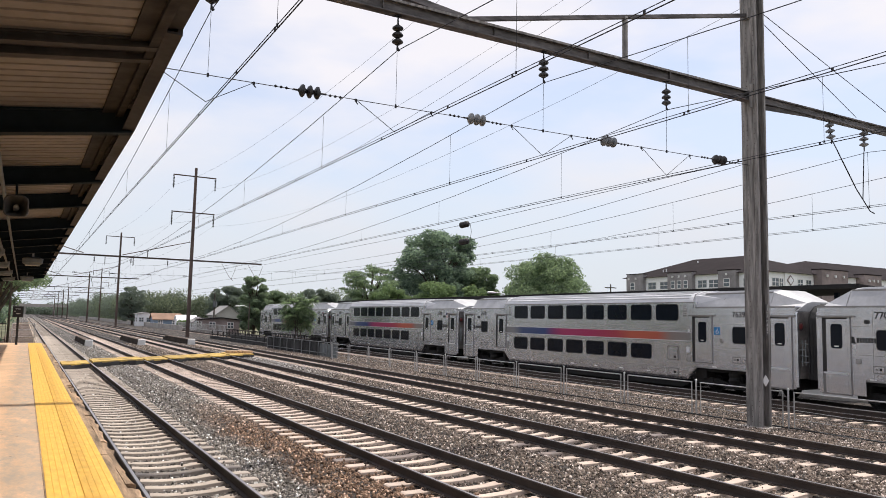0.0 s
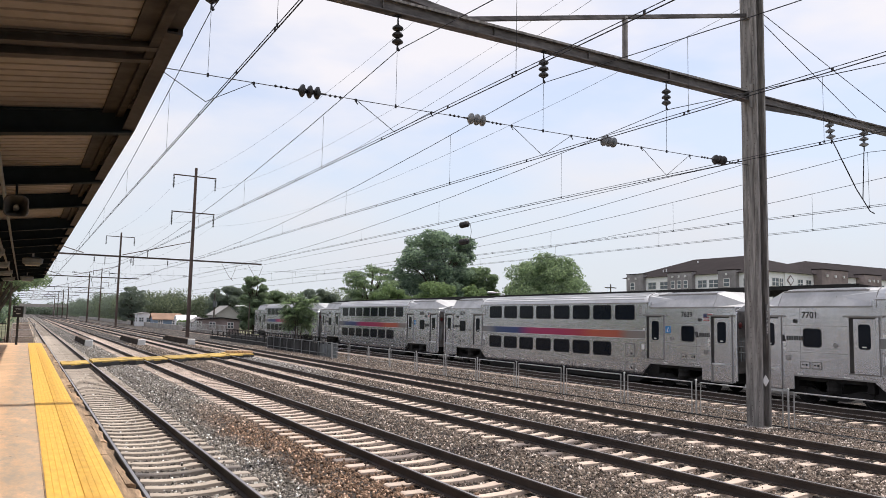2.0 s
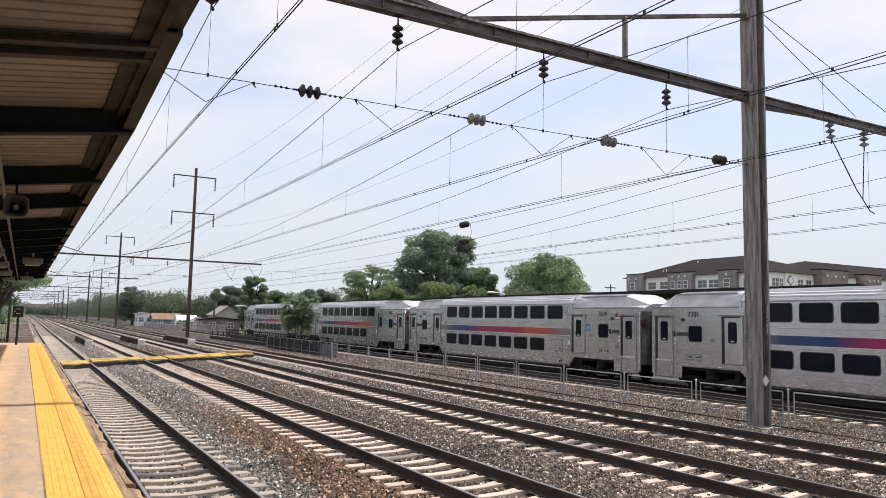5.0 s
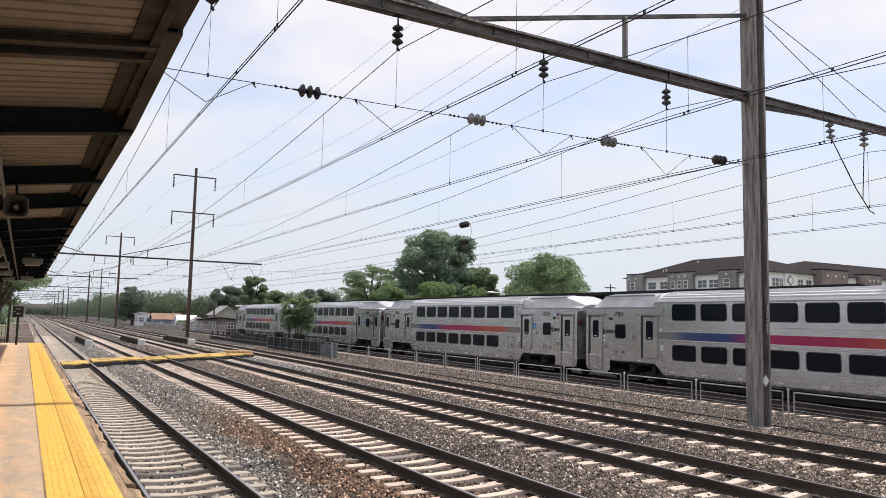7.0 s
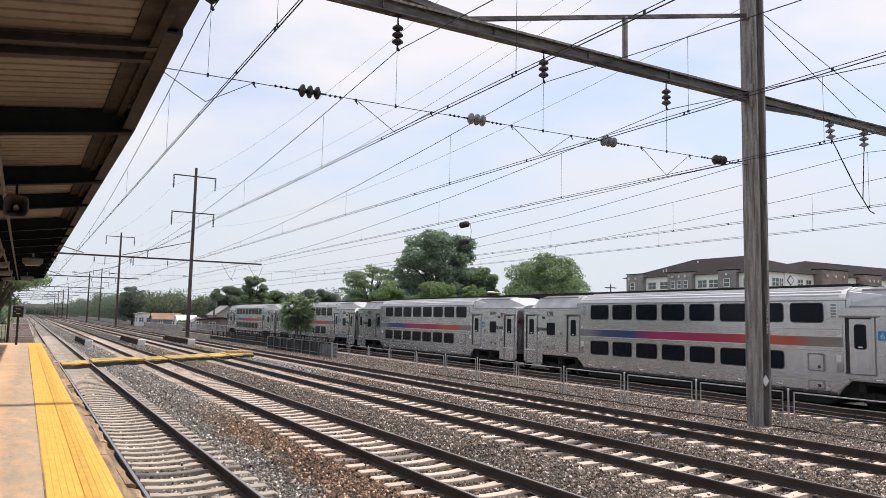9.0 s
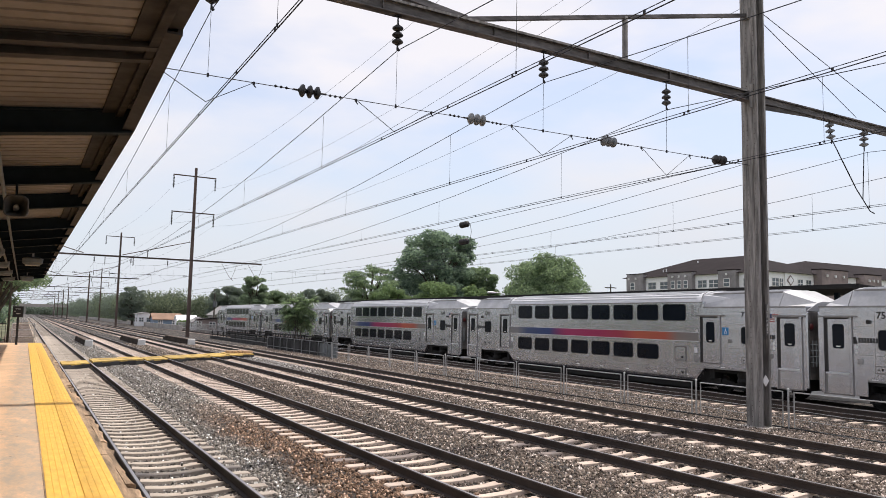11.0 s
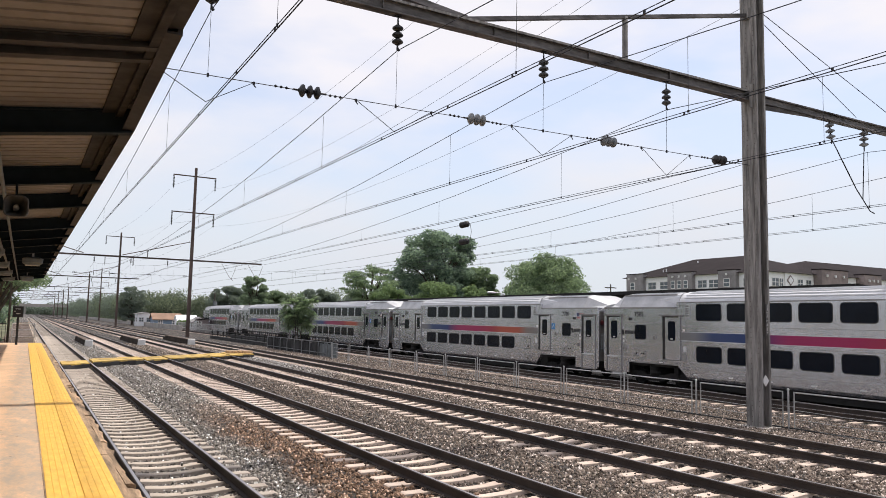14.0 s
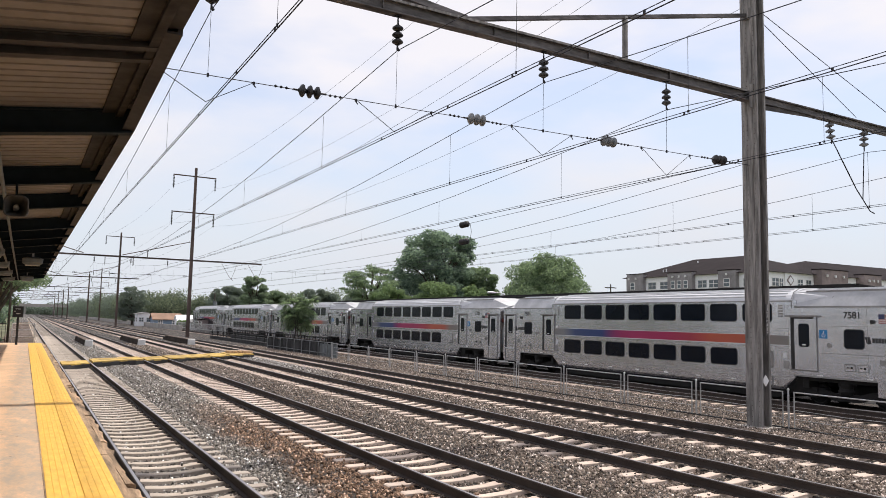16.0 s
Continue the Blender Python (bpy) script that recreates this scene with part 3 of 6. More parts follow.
def insulator(parent, base, axis, mat, discs=3, r=0.155, pitch=0.20, name="insulator"):
    """A string of bell-shaped discs from base along axis."""
    d = Vector(axis).normalized()
    base = Vector(base)
    ins = part(name, Geo().tube(base, base + d * (0.16 + pitch * discs + 0.10), 0.022, 6), WIRE, parent)
    for k in range(discs):
        b = base + d * (0.12 + pitch * k)
        prof = [(0.0, 0.035), (0.025, 0.055), (0.045, r * 0.66), (0.07, r * 0.9), (0.095, r), (0.115, r * 0.97), (0.128, r * 0.82), (0.125, r * 0.6), (0.15, r * 0.5), (0.168, r * 0.4)]
        part("disc", Geo().lathe(b, d, prof, 16), mat, ins, smooth=True)
    return ins


def near_gantry():
    g = empty("catenary_gantry", "weathered riveted steel gantry with column, cross beam and tie rods over the tracks", "gantry", Matrix.Identity(4), kind="structure")
    for px, label in ((POLE_X, "riveted grey steel column"), (-2.4, "")):
        w, d = 0.56, 0.36
        column = part("column", Geo().box(px - d / 2 + 0.02, px + d / 2 - 0.02, BEAM_Y - 0.015, BEAM_Y + 0.015, -0.6, 24), STEEL, g, label)
        for s in (-1, 1):
            part("flange_plate", Geo().box(px + s * d / 2 - 0.02, px + s * d / 2 + 0.02, BEAM_Y - w / 2, BEAM_Y + w / 2, -0.6, 24), STEEL, column, bevel=0.006)
            for e in (-1, 1):
                part("corner_angle", Geo().box(px + s * (d / 2 - 0.02) - (0.09 if s > 0 else 0), px + s * (d / 2 - 0.02) + (0 if s > 0 else 0.09), BEAM_Y + e * 0.03 - 0.012, BEAM_Y + e * 0.03 + 0.012, -0.6, 24), STEEL, column)
            part("edge_strip", Geo().box(px + s * d / 2 - 0.045, px + s * d / 2 + 0.025, BEAM_Y - w / 2 - 0.03, BEAM_Y - w / 2 + 0.06, -0.6, 24), STEEL, column)
        riv = Geo()
        if px > 0:
            for k in range(150):
                z = -0.2 + 0.16 * k
                for e in (-0.20, -0.07, 0.07, 0.20):
                    riv.lathe((px - d / 2 - 0.018, BEAM_Y + e, z), (-1, 0, 0), [(0, 0.016), (0.010, 0.013), (0.015, 0.004)], 6)
            part("rivets", riv, POLE_RUST, column)
            part("cover_plate", Geo().box(px - d / 2 - 0.034, px - d / 2 - 0.02, BEAM_Y - 0.14, BEAM_Y + 0.02, -0.5, 24), STEEL, column)
            part("cover_plate", Geo().box(px - d / 2 - 0.03, px - d / 2 - 0.02, BEAM_Y + 0.12, BEAM_Y + 0.27, -0.5, 24), STEEL, column)
        part("footing", Geo().box(px - 0.45, px + 0.45, BEAM_Y - 0.5, BEAM_Y + 0.5, -0.8, -0.33), CONCRETE, column, "concrete footing", bevel=0.03)
    part("beam", ibeam_x(Geo(), -2.2, POLE_X - 0.2, BEAM_Y, 9.84, 10.16, 0.26), BEAM_STEEL, g, "long riveted cross beam", bevel=0.004)
    for x in np.arange(0.6, 19, 3.1):
        part("beam_stiffener", Geo().box(x, x + 0.02, BEAM_Y - 0.10, BEAM_Y + 0.10, 9.87, 10.13), BEAM_STEEL, g)
    part("flange_edge", Geo().box(-2.2, POLE_X - 0.2, BEAM_Y - 0.14, BEAM_Y - 0.125, 10.105, 10.165), STEEL, g, "pale weathered flange edge")
    part("side_beam", ibeam_x(Geo(), POLE_X + 0.2, 33.0, BEAM_Y, 9.86, 10.12, 0.24), BEAM_STEEL, g)
    brace = Geo().loft([[(x, BEAM_Y + a, z + b) for a, b in ((-0.05, -0.06), (0.05, -0.06), (0.05, 0.06), (-0.05, 0.06))] for x, z in ((POLE_X + 0.2, 9.75), (24.5, 9.98))])
    part("knee_brace", brace, BEAM_STEEL, g)
    for x0, z0, x1, z1, r in ((9.0, 10.15, POLE_X - 0.1, 12.72, 0.075), (9.1, 10.17, -2.2, 11.35, 0.11)):
        part("tie_bar", Geo().tube((x0, BEAM_Y, z0), (x1, BEAM_Y, z1), r, 4), BEAM_STEEL, g)
    part("tie_post", Geo().box(14.36, 14.46, BEAM_Y - 0.06, BEAM_Y + 0.06, 10.16, 11.45), STEEL, g)
    part("tie_post", Geo().box(2.9, 3.0, BEAM_Y - 0.06, BEAM_Y + 0.06, 10.16, 10.80), STEEL, g)
    part("tie_rod", Geo().tube((POLE_X + 0.2, BEAM_Y, 12.78), (25.47, BEAM_Y, 10.24), 0.013, 6), WIRE, g)
    part("tie_rod", Geo().tube((POLE_X + 0.2, BEAM_Y, 13.05), (28.9, BEAM_Y, 10.24), 0.013, 6), WIRE, g)
    part("gusset_plate", Geo().box(POLE_X - 0.40, POLE_X - 0.18, BEAM_Y - 0.19, BEAM_Y - 0.175, 9.6, 10.35), STEEL, g)
    part("gusset_plate", Geo().box(POLE_X - 0.30, POLE_X - 0.18, BEAM_Y - 0.12, BEAM_Y + 0.12, 12.55, 12.9), STEEL, g)
    part("marker", Geo().loft([[(POLE_X - 0.03 + a, y, 1.06 + b) for a, b in ((-0.15, 0), (0, -0.185), (0.15, 0), (0, 0.185))] for y in (BEAM_Y - 0.30, BEAM_Y - 0.29)]), WHITE_PAINT, g, "white diamond marker")
    board = part("number_board", Geo().box(POLE_X + 0.05, POLE_X + 0.19, BEAM_Y - 0.29, BEAM_Y - 0.28, 2.45, 3.4), BEAM_STEEL, g)
    for ch, z in zip("1725", (3.28, 3.06, 2.81, 2.58)):
        part("digit", text_mesh("digit", ch, 0.25, FADED), None, board, at=Matrix.Translation((POLE_X + 0.12, BEAM_Y - 0.295, z)) @ Euler((radians(90), 0, 0)).to_matrix().to_4x4())
    for k, x in WIRE_X.items():
        hook = Geo().tube((x, BEAM_Y, 9.86), (x, BEAM_Y, 9.72), 0.018, 6).box(x - 0.07, x + 0.07, BEAM_Y - 0.05, BEAM_Y + 0.05, 9.81, 9.835)
        part("insulator_hook", hook.tube((x, BEAM_Y, 9.05), (x + 0.05, BEAM_Y, 8.98), 0.03, 6), WIRE, g)
        insulator(g, (x, BEAM_Y, 9.74), (0, 0, -1), PORCELAIN_DARK if k in "ab" else PORCELAIN_MID, 3, 0.135, 0.165)
    insulator(g, (23.85, BEAM_Y, 9.92), (0.16, 0, -1), PORCELAIN_GREY)
    insulator(g, (25.9, BEAM_Y, 9.92), (0, 0, -1), PORCELAIN_GREY)
    arm = Geo().line([(24.0, BEAM_Y, 9.22), (25.35, BEAM_Y, 7.62), (26.15, BEAM_Y, 6.9), (26.4, BEAM_Y, 6.85)], 0.02)
    arm.tube((25.88, BEAM_Y, 9.05), (25.72, BEAM_Y, 7.3), 0.017)
    part("steady_arm", arm, WIRE, g)
    return g


def far_gantry(y, px, top, k):
    g = empty("catenary_gantry", "slender rusty steel catenary pole with cross arms and a beam over the tracks", "gantry", Matrix.Identity(4), group="catenary gantries along the line", kind="structure")
    pole = Geo()
    rings = []
    for z, w in ((-0.8, 0.215), (8.0, 0.20), (top, 0.15)):
        rings.append([(px + a * w, y + b * w, z) for a, b in ((-1, -1), (1, -1), (1, 1), (-1, 1))])
    part("pole", pole.loft(rings), POLE_RUST, g)
    part("beam", ibeam_x(Geo(), -3.0, px + 9.5 if k == 1 else px + 4, y, 9.78, 9.98, 0.20), POLE_RUST, g)
    for a, b in (((px, y, 12.4), (px - 8.5, y, 10.1)), ((-2.0, y, 12.4), (6, y, 10.1)), ((px - 5.5, y, 10.05), (px - 5.5, y, 10.9)), ((3.0, y, 10.05), (3.0, y, 11.0))):
        part("tie_rod", Geo().tube(a, b, 0.055, 5), POLE_RUST, g)
    for z in ((top - 1.15, top - 6.1) if k == 1 else (top - 0.9, top - 5.1) if top > 16 else ()):
        part("cross_arm", Geo().box(px - 2.9, px + 2.7, y - 0.07, y + 0.07, z - 0.07, z + 0.07), POLE_RUST, g)
        for e in (-2.8, 2.6):
            insulator(g, (px + e, y, z), (0, 0, -1), PORCELAIN_DARK, 8, 0.13, 0.2)
    for x in WIRE_X.values():
        insulator(g, (x, y, 9.72), (0, 0, -1), PORCELAIN_DARK, 3, 0.09, 0.16)
    if k == 1:
        arm = Geo()
        for d in (4.0, 7.6):
            arm.line([(px + d, y, 9.7), (px + d + 1.1, y, 7.9), (px + d + 1.6, y, 7.45)], 0.026).tube((px + d + 2.1, y, 9.7), (px + d + 1.4, y, 7.7), 0.024)
        part("steady_arm", arm, POLE_RUST, g)
    return g


def span_points(x, ya, yb, za, zb, sag, x2=None, n=14):
    x2 = x if x2 is None else x2
    return [(x + (x2 - x) * t, ya + (yb - ya) * t, za + (zb - za) * t - 4 * sag * t * (1 - t)) for t in (i / n for i in range(n + 1))]


def make_wires():
    ys = [-70.0] + [g[0] for g in GANTRIES]
    for name, x in WIRE_X.items():
        w = empty("overhead_wires", "dark overhead contact and messenger wires hung over a track", "catenary wires", Matrix.Identity(4), group="overhead wires along the tracks", kind="structure")
        mess, drop, clips = Geo(), Geo(), Geo()
        zc = 6.90 if name == "a" else 6.99
        for ya, yb in zip(ys, ys[1:]):
            pts = span_points(x, ya, yb, 8.98, 8.98, 1.82 * ((yb - ya) / 87.0) ** 2)
            mess.line(pts, 0.0105)
            if yb > 200:
                continue
            ds = [ya + 4.87] + [ya + 4.87 + 8.75 * k for k in range(1, 40) if ya + 4.87 + 8.75 * k < yb - 7] + [yb - 4.87]
            for y in ds:
                t = (y - ya) / (yb - ya)
                z = 8.98 - 4 * 1.82 * ((yb - ya) / 87.0) ** 2 * t * (1 - t)
                drop.tube((x, y, z), (x, y, zc + 0.06), 0.0048, 4)
                clips.box(x - 0.012, x + 0.012, y - 0.02, y + 0.02, zc + 0.03, zc + 0.08)
                for e in (2.4, 5.6):
                    clips.box(x - 0.010, x + 0.010, y + e - 0.018, y + e + 0.018, zc - 0.005, zc + 0.065)
        part("messenger_wire", mess, WIRE, w)
        part("auxiliary_wire", Geo().tube((x, -70, zc + 0.06), (x, 420, zc + 0.06), 0.008, 5), WIRE, w)
        part("contact_wire", Geo().tube((x, -70, zc), (x, 420, zc), 0.0105, 5), WIRE, w)
        part("dropper_wires", drop, WIRE, w)
        part("wire_clips", clips, WIRE, w)


# ---- the train ----
def travel(t):
    """Metres that the train has gone by t seconds."""
    return 1.219 * t + 0.08627 * t * t + 0.001214 * t ** 3


def panel(g, side, pts, d0, d1):
    """A flat plate with outline pts (y, z) on the coach side, from d0 to d1 proud of it."""
    x0, x1 = side * (1.52 + d0), side * (1.52 + d1)
    return g.loft([[(x0, a, b) for a, b in pts], [(x1, a, b) for a, b in pts]])


BELLOWS = material("dark_grey_bellows", (0.05, 0.049, 0.048), 0.7, vary=0.25, size=0.5, fine=12, bump=0.1)
END_GREY = material("dirty_end_wall", (0.20, 0.185, 0.175), 0.6, 0.2, vary=0.35, size=0.4, fine=8, bump=0.08)
# Near-black colour paints the shade of the door recess on a flat plate.
POCKET = material("shaded_door_pocket", (0.035, 0.033, 0.031), 0.7, 0.1, vary=0.2, size=0.7, fine=20, bump=0.05)
DOOR_FRAME = material("grey_door_frame", (0.27, 0.255, 0.245), 0.5, 0.2, vary=0.2, size=0.7, fine=20, bump=0.05)
FLAG_RED = material("faded_red_decal", (0.36, 0.10, 0.10), 0.5, vary=0.1, bump=0)
NAVY = material("navy_decal", (0.035, 0.045, 0.12), 0.5, vary=0.1, bump=0)
WINDOW_Y = [5.82 - 1.675 * i for i in range(8)]


def make_coach(number, label, at):
    car = empty("railway_coach", label, "railway coach", at, group="coaches of the train")
    body = Geo()
    low = [(-1.52, 0.62), (-1.46, 0.50), (1.46, 0.50), (1.52, 0.62), (1.52, 3.95), (-1.52, 3.95)]
    body.loft([[(a, y, max(b, z)) for a, b in low] for y, z in ((-7.65, 1.08), (-7.05, 0.5), (7.05, 0.5), (7.65, 1.08))])
    part("body", body, COACH, car, "brushed stainless steel side", bevel=0.01)
    high = [(-1.52, 1.08), (1.52, 1.08), (1.52, 3.72), (-1.52, 3.72)]
    for s in (-1, 1):
        g = Geo().loft([[(a, s * y, b) for a, b in high] for y in (7.6, 12.5)])
        part("vestibule", g, COACH, car, "stainless steel end section", bevel=0.012)
        er = lambda y, f, z: [(a * f, s * y, b + z) for a, b in ((-1.525, 3.70), (-1.20, 4.28), (-0.7, 4.40), (0.7, 4.40), (1.20, 4.28), (1.525, 3.70))]
        cap = Geo().loft([er(7.3, 1, 0), er(11.35, 1, 0)])
        part("end_roof", cap, COACH_NOSE, car, bevel=0.012)
        top_ribs = Geo()
        for a, b in ((1.02, 4.325), (0.80, 4.378), (0.55, 4.402)):
            for e in (-1, 1):
                top_ribs.box(e * a - 0.02, e * a + 0.02, min(s * 8.1, s * 11.2), max(s * 8.1, s * 11.2), b - 0.01, b + 0.03)
        part("roof_ribs", top_ribs, COACH_ROOF, car)
        # skirt down to the end step, with the sill over the truck
        for e in (-1, 1):
            part("step_skirt", Geo().box(e * 1.50 - 0.02, e * 1.50 + 0.02, min(s * 10.72, s * 12.46), max(s * 10.72, s * 12.46), 0.55, 1.10), COACH, car, "stainless skirt over the end step", bevel=0.006)
            part("corner_post", Geo().box(e * 1.47 - 0.06, e * 1.47 + 0.06, min(s * 12.44, s * 12.56), max(s * 12.44, s * 12.56), 0.62, 3.50), COACH, car, bevel=0.03)
            part("sill", Geo().box(e * 1.50 - 0.03, e * 1.50 + 0.03, min(s * 7.5, s * 10.7), max(s * 7.5, s * 10.7), 1.06, 1.12), COACH_GREY, car)
            lamp = part("end_lamp", Geo().lathe((e * 1.27, s * 12.49, 2.95), (0, s, 0), [(0, 0.17), (0.05, 0.17), (0.06, 0.14)], 14), BELLOWS, car, "round red end marker lamp")
            part("lens", Geo().lathe((e * 1.27, s * 12.55, 2.95), (0, s, 0), [(0, 0.12), (0.025, 0.10), (0.04, 0.03)], 12), RED_PAINT, lamp)
        for e in (-1, 1):
            part("gutter", Geo().box(e * 1.53 - 0.015, e * 1.53 + 0.015, min(s * 7.6, s * 12.5), max(s * 7.6, s * 12.5), 3.66, 3.72), COACH_GREY, car)
            part("roof_ledge", Geo().box(e * 1.19 - 0.03, e * 1.19 + 0.03, min(s * 7.9, s * 11.3), max(s * 7.9, s * 11.3), 4.26, 4.32), COACH_GREY, car)
        nose = Geo().loft([er(11.37, 1.0, 0.0), [(a, s * 12.52, b) for a, b in ((-1.52, 3.52), (-0.80, 3.86), (-0.5, 3.92), (0.5, 3.92), (0.80, 3.86), (1.52, 3.52))]])
        part("roof_bevel", nose, COACH_NOSE, car, "white sloping end fairing", bevel=0.01)
        for e in (-1, 1):
            wedge = Geo().loft([[(e * a, s * y, b) for a, y, b in ring] for ring in (((1.2, 7.45, 3.66), (1.50, 7.45, 3.66), (1.47, 8.72, 3.66), (1.2, 8.72, 3.66)), ((1.0, 7.45, 4.30), (1.36, 7.45, 4.24), (1.30, 9.05, 4.07), (1.0, 9.05, 4.10)))])
            part("roof_fairing", wedge, COACH_ROOF, car, "pale slanted fairing at the roof step", bevel=0.01)
            part("fairing_edge", Geo().line([(e * 1.535, s * 7.47, 3.66), (e * 1.50, s * 7.47, 4.02), (e * 1.37, s * 7.47, 4.26), (e * 1.1, s * 7.5, 4.40)], 0.018, 5), COACH_GREY, car)
            part("fairing_edge", Geo().line([(e * 1.49, s * 8.73, 3.66), (e * 1.31, s * 9.07, 4.08), (e * 1.0, s * 9.0, 4.33)], 0.012, 5), COACH_GREY, car)
        dia = [(1.0 * math.cos(radians(a)), 3.0 + 0.85 * math.sin(radians(a))) for a in range(0, 181, 20)] + [(-1.0, 0.9), (1.0, 0.9)]
        rings = []
        for k in range(7):
            f = 1.0 if k % 2 == 0 else 0.95
            rings.append([(a * f * 0.86, s * (12.5 + 0.07 * k), 2.2 + (b - 2.2) * f) for a, b in dia])
        part("diaphragm", Geo().loft(rings), BELLOWS, car, "grey gangway bellows")
        part("end_wall", Geo().box(-1.42, 1.42, min(s * 12.5, s * 12.525), max(s * 12.5, s * 12.525), 0.95, 3.50), END_GREY, car, "dirty brown grey end wall", bevel=0.004)
        part("coupler", Geo().box(-0.15, 0.15, s * 12.5, s * 12.95, 0.75, 1.05).box(-0.4, 0.4, s * 12.3, s * 12.6, 0.6, 1.1), UNDER, car)
        if s < 0:
            for e in (-1, 1):
                gate = Geo().tube((e * 1.40, -12.68, 1.45), (e * 1.40, -12.68, 2.42), 0.022, 6).tube((e * 1.40, -12.82, 1.45), (e * 1.40, -12.82, 2.42), 0.022, 6)
                for z in (1.60, 1.83, 2.06, 2.28):
                    gate.tube((e * 1.40, -12.50, z), (e * 1.40, -12.95, z), 0.016, 6)
                part("safety_gate", gate, BOARD, car, "light steel safety gate")
    roof = [(-1.535, 3.94), (-1.51, 4.02), (-1.42, 4.15), (-1.22, 4.29), (-0.8, 4.42), (0, 4.48), (0.8, 4.42), (1.22, 4.29), (1.42, 4.15), (1.51, 4.02), (1.535, 3.94)]
    part("roof", Geo().loft([[(a, y, b) for a, b in roof] for y in (-7.5, 7.5)]), COACH_ROOF, car, "ribbed white metal roof")
    ribs = Geo()
    for a, b in ((-1.46, 4.11), (-1.33, 4.23), (-1.16, 4.32), (-0.95, 4.385), (-0.72, 4.44)):
        for sgn in (-1, 1):
            ribs.box(sgn * a - 0.015, sgn * a + 0.015, -7.2, 7.2, b - 0.02, b + 0.025)
    part("roof_ribs", ribs, COACH_ROOF, car)
    part("rain_strip", Geo().box(-1.545, -1.52, -7.5, 7.5, 3.90, 3.945).box(1.52, 1.545, -7.5, 7.5, 3.90, 3.945), COACH_GREY, car)
    seams = Geo()
    for z in (2.86, 2.08, 0.98):
        for s in (-1, 1):
            seams.box(s * 1.523 - 0.004, s * 1.523 + 0.004, -7.4, 7.4, z - 0.006, z + 0.006)
    for s in (-1, 1):
        for e in (-1, 1):
            for z in (2.98, 1.98):
                for y0, y1 in ((8.56, 11.16),):
                    seams.box(s * 1.523 - 0.004, s * 1.523 + 0.004, min(e * y0, e * y1), max(e * y0, e * y1), z - 0.006, z + 0.006)
            for y in (7.32, 10.42):
                seams.box(s * 1.523 - 0.003, s * 1.523 + 0.003, e * y - 0.004, e * y + 0.004, 1.12, 3.66)
    part("panel_seams", seams, COACH_GREY, car)
    for s in (-1, 1):
        part("colour_band", panel(Geo(), s, [(-7.38, 2.22), (7.38, 2.22), (7.38, 2.58), (-7.38, 2.58)], 0.0, 0.005), BAND, car, "blue, magenta and orange band")
        part("band_edging", panel(panel(Geo(), s, [(-7.38, 2.195), (7.38, 2.195), (7.38, 2.22), (-7.38, 2.22)], 0, 0.006), s, [(-7.38, 2.58), (7.38, 2.58), (7.38, 2.60), (-7.38, 2.60)], 0, 0.006), COACH_ROOF, car)
        for i, y in enumerate(WINDOW_Y):
            for z0, z1, rows in ((3.11, 3.83, 8), (1.30, 1.98, 7)):
                if i >= rows:
                    continue
                w = part("window", panel(Geo(), s, rounded(y - 0.70, y + 0.70, z0 - 0.02, z1 + 0.02, 0.14), 0.0, 0.008), RUBBER, car, "dark tinted window with rounded corners")
                part("pane", panel(Geo(), s, rounded(y - 0.665, y + 0.665, z0 + 0.015, z1 - 0.015, 0.11), 0.008, 0.012), GLASS_DARK, w)
        for y in (9.93, -9.93):
            w = part("window", panel(Geo(), s, rounded(y - 0.38, y + 0.38, 2.17, 2.88, 0.12), 0.0, 0.008), RUBBER, car)
            part("pane", panel(Geo(), s, rounded(y - 0.35, y + 0.35, 2.20, 2.85, 0.10), 0.008, 0.012), GLASS_DARK, w)
        for e in (-1, 1):
            # inner door, end door with its step panel
            for yc, zb, kind in ((e * 7.95, 1.32, "door"), (e * 11.78, 0.56, "end_door")):
                d = part(kind, panel(Geo(), s, [(yc - 0.58, zb - 0.05), (yc + 0.58, zb - 0.05), (yc + 0.58, 3.34), (yc - 0.58, 3.34)], 0.0, 0.02), DOOR_FRAME, car, "grey framed recessed passenger door")
                part("leaf", panel(Geo(), s, [(yc - 0.44, max(zb, 1.32)), (yc + 0.36, max(zb, 1.32)), (yc + 0.36, 3.24), (yc - 0.44, 3.24)], 0.02, 0.034), COACH, d, "brushed steel door leaf")
                part("pocket", panel(Geo(), s, [(yc - 0.46, max(zb, 1.32)), (yc + 0.55, max(zb, 1.32)), (yc + 0.55, 3.28), (yc - 0.46, 3.28)], 0.02, 0.023), POCKET, d, "flat dark plate for the shaded recess beside the leaf")
                part("door_label", panel(Geo(), s, [(yc - 0.12, 2.24), (yc + 0.04, 2.24), (yc + 0.04, 2.28), (yc - 0.12, 2.28)], 0.042, 0.045), WHITE_PAINT, d)
                part("jamb", panel(Geo(), s, [(yc + 0.50, zb), (yc + 0.58, zb), (yc + 0.58, 3.3), (yc + 0.50, 3.3)], 0.02, 0.06), COACH, d)
                part("door_window", panel(Geo(), s, rounded(yc - 0.26, yc + 0.18, 2.18, 3.06, 0.10), 0.034, 0.042), GLASS_DARK, d)
                part("door_canopy", panel(Geo(), s, [(yc - 0.70, 3.31), (yc + 0.70, 3.31), (yc + 0.70, 3.37), (yc - 0.70, 3.37)], 0.0, 0.10), COACH_GREY, d)
                part("jamb", panel(Geo(), s, [(yc - 0.56, zb), (yc - 0.46, zb), (yc - 0.46, 3.3), (yc - 0.56, 3.3)], 0.02, 0.06), COACH, d)
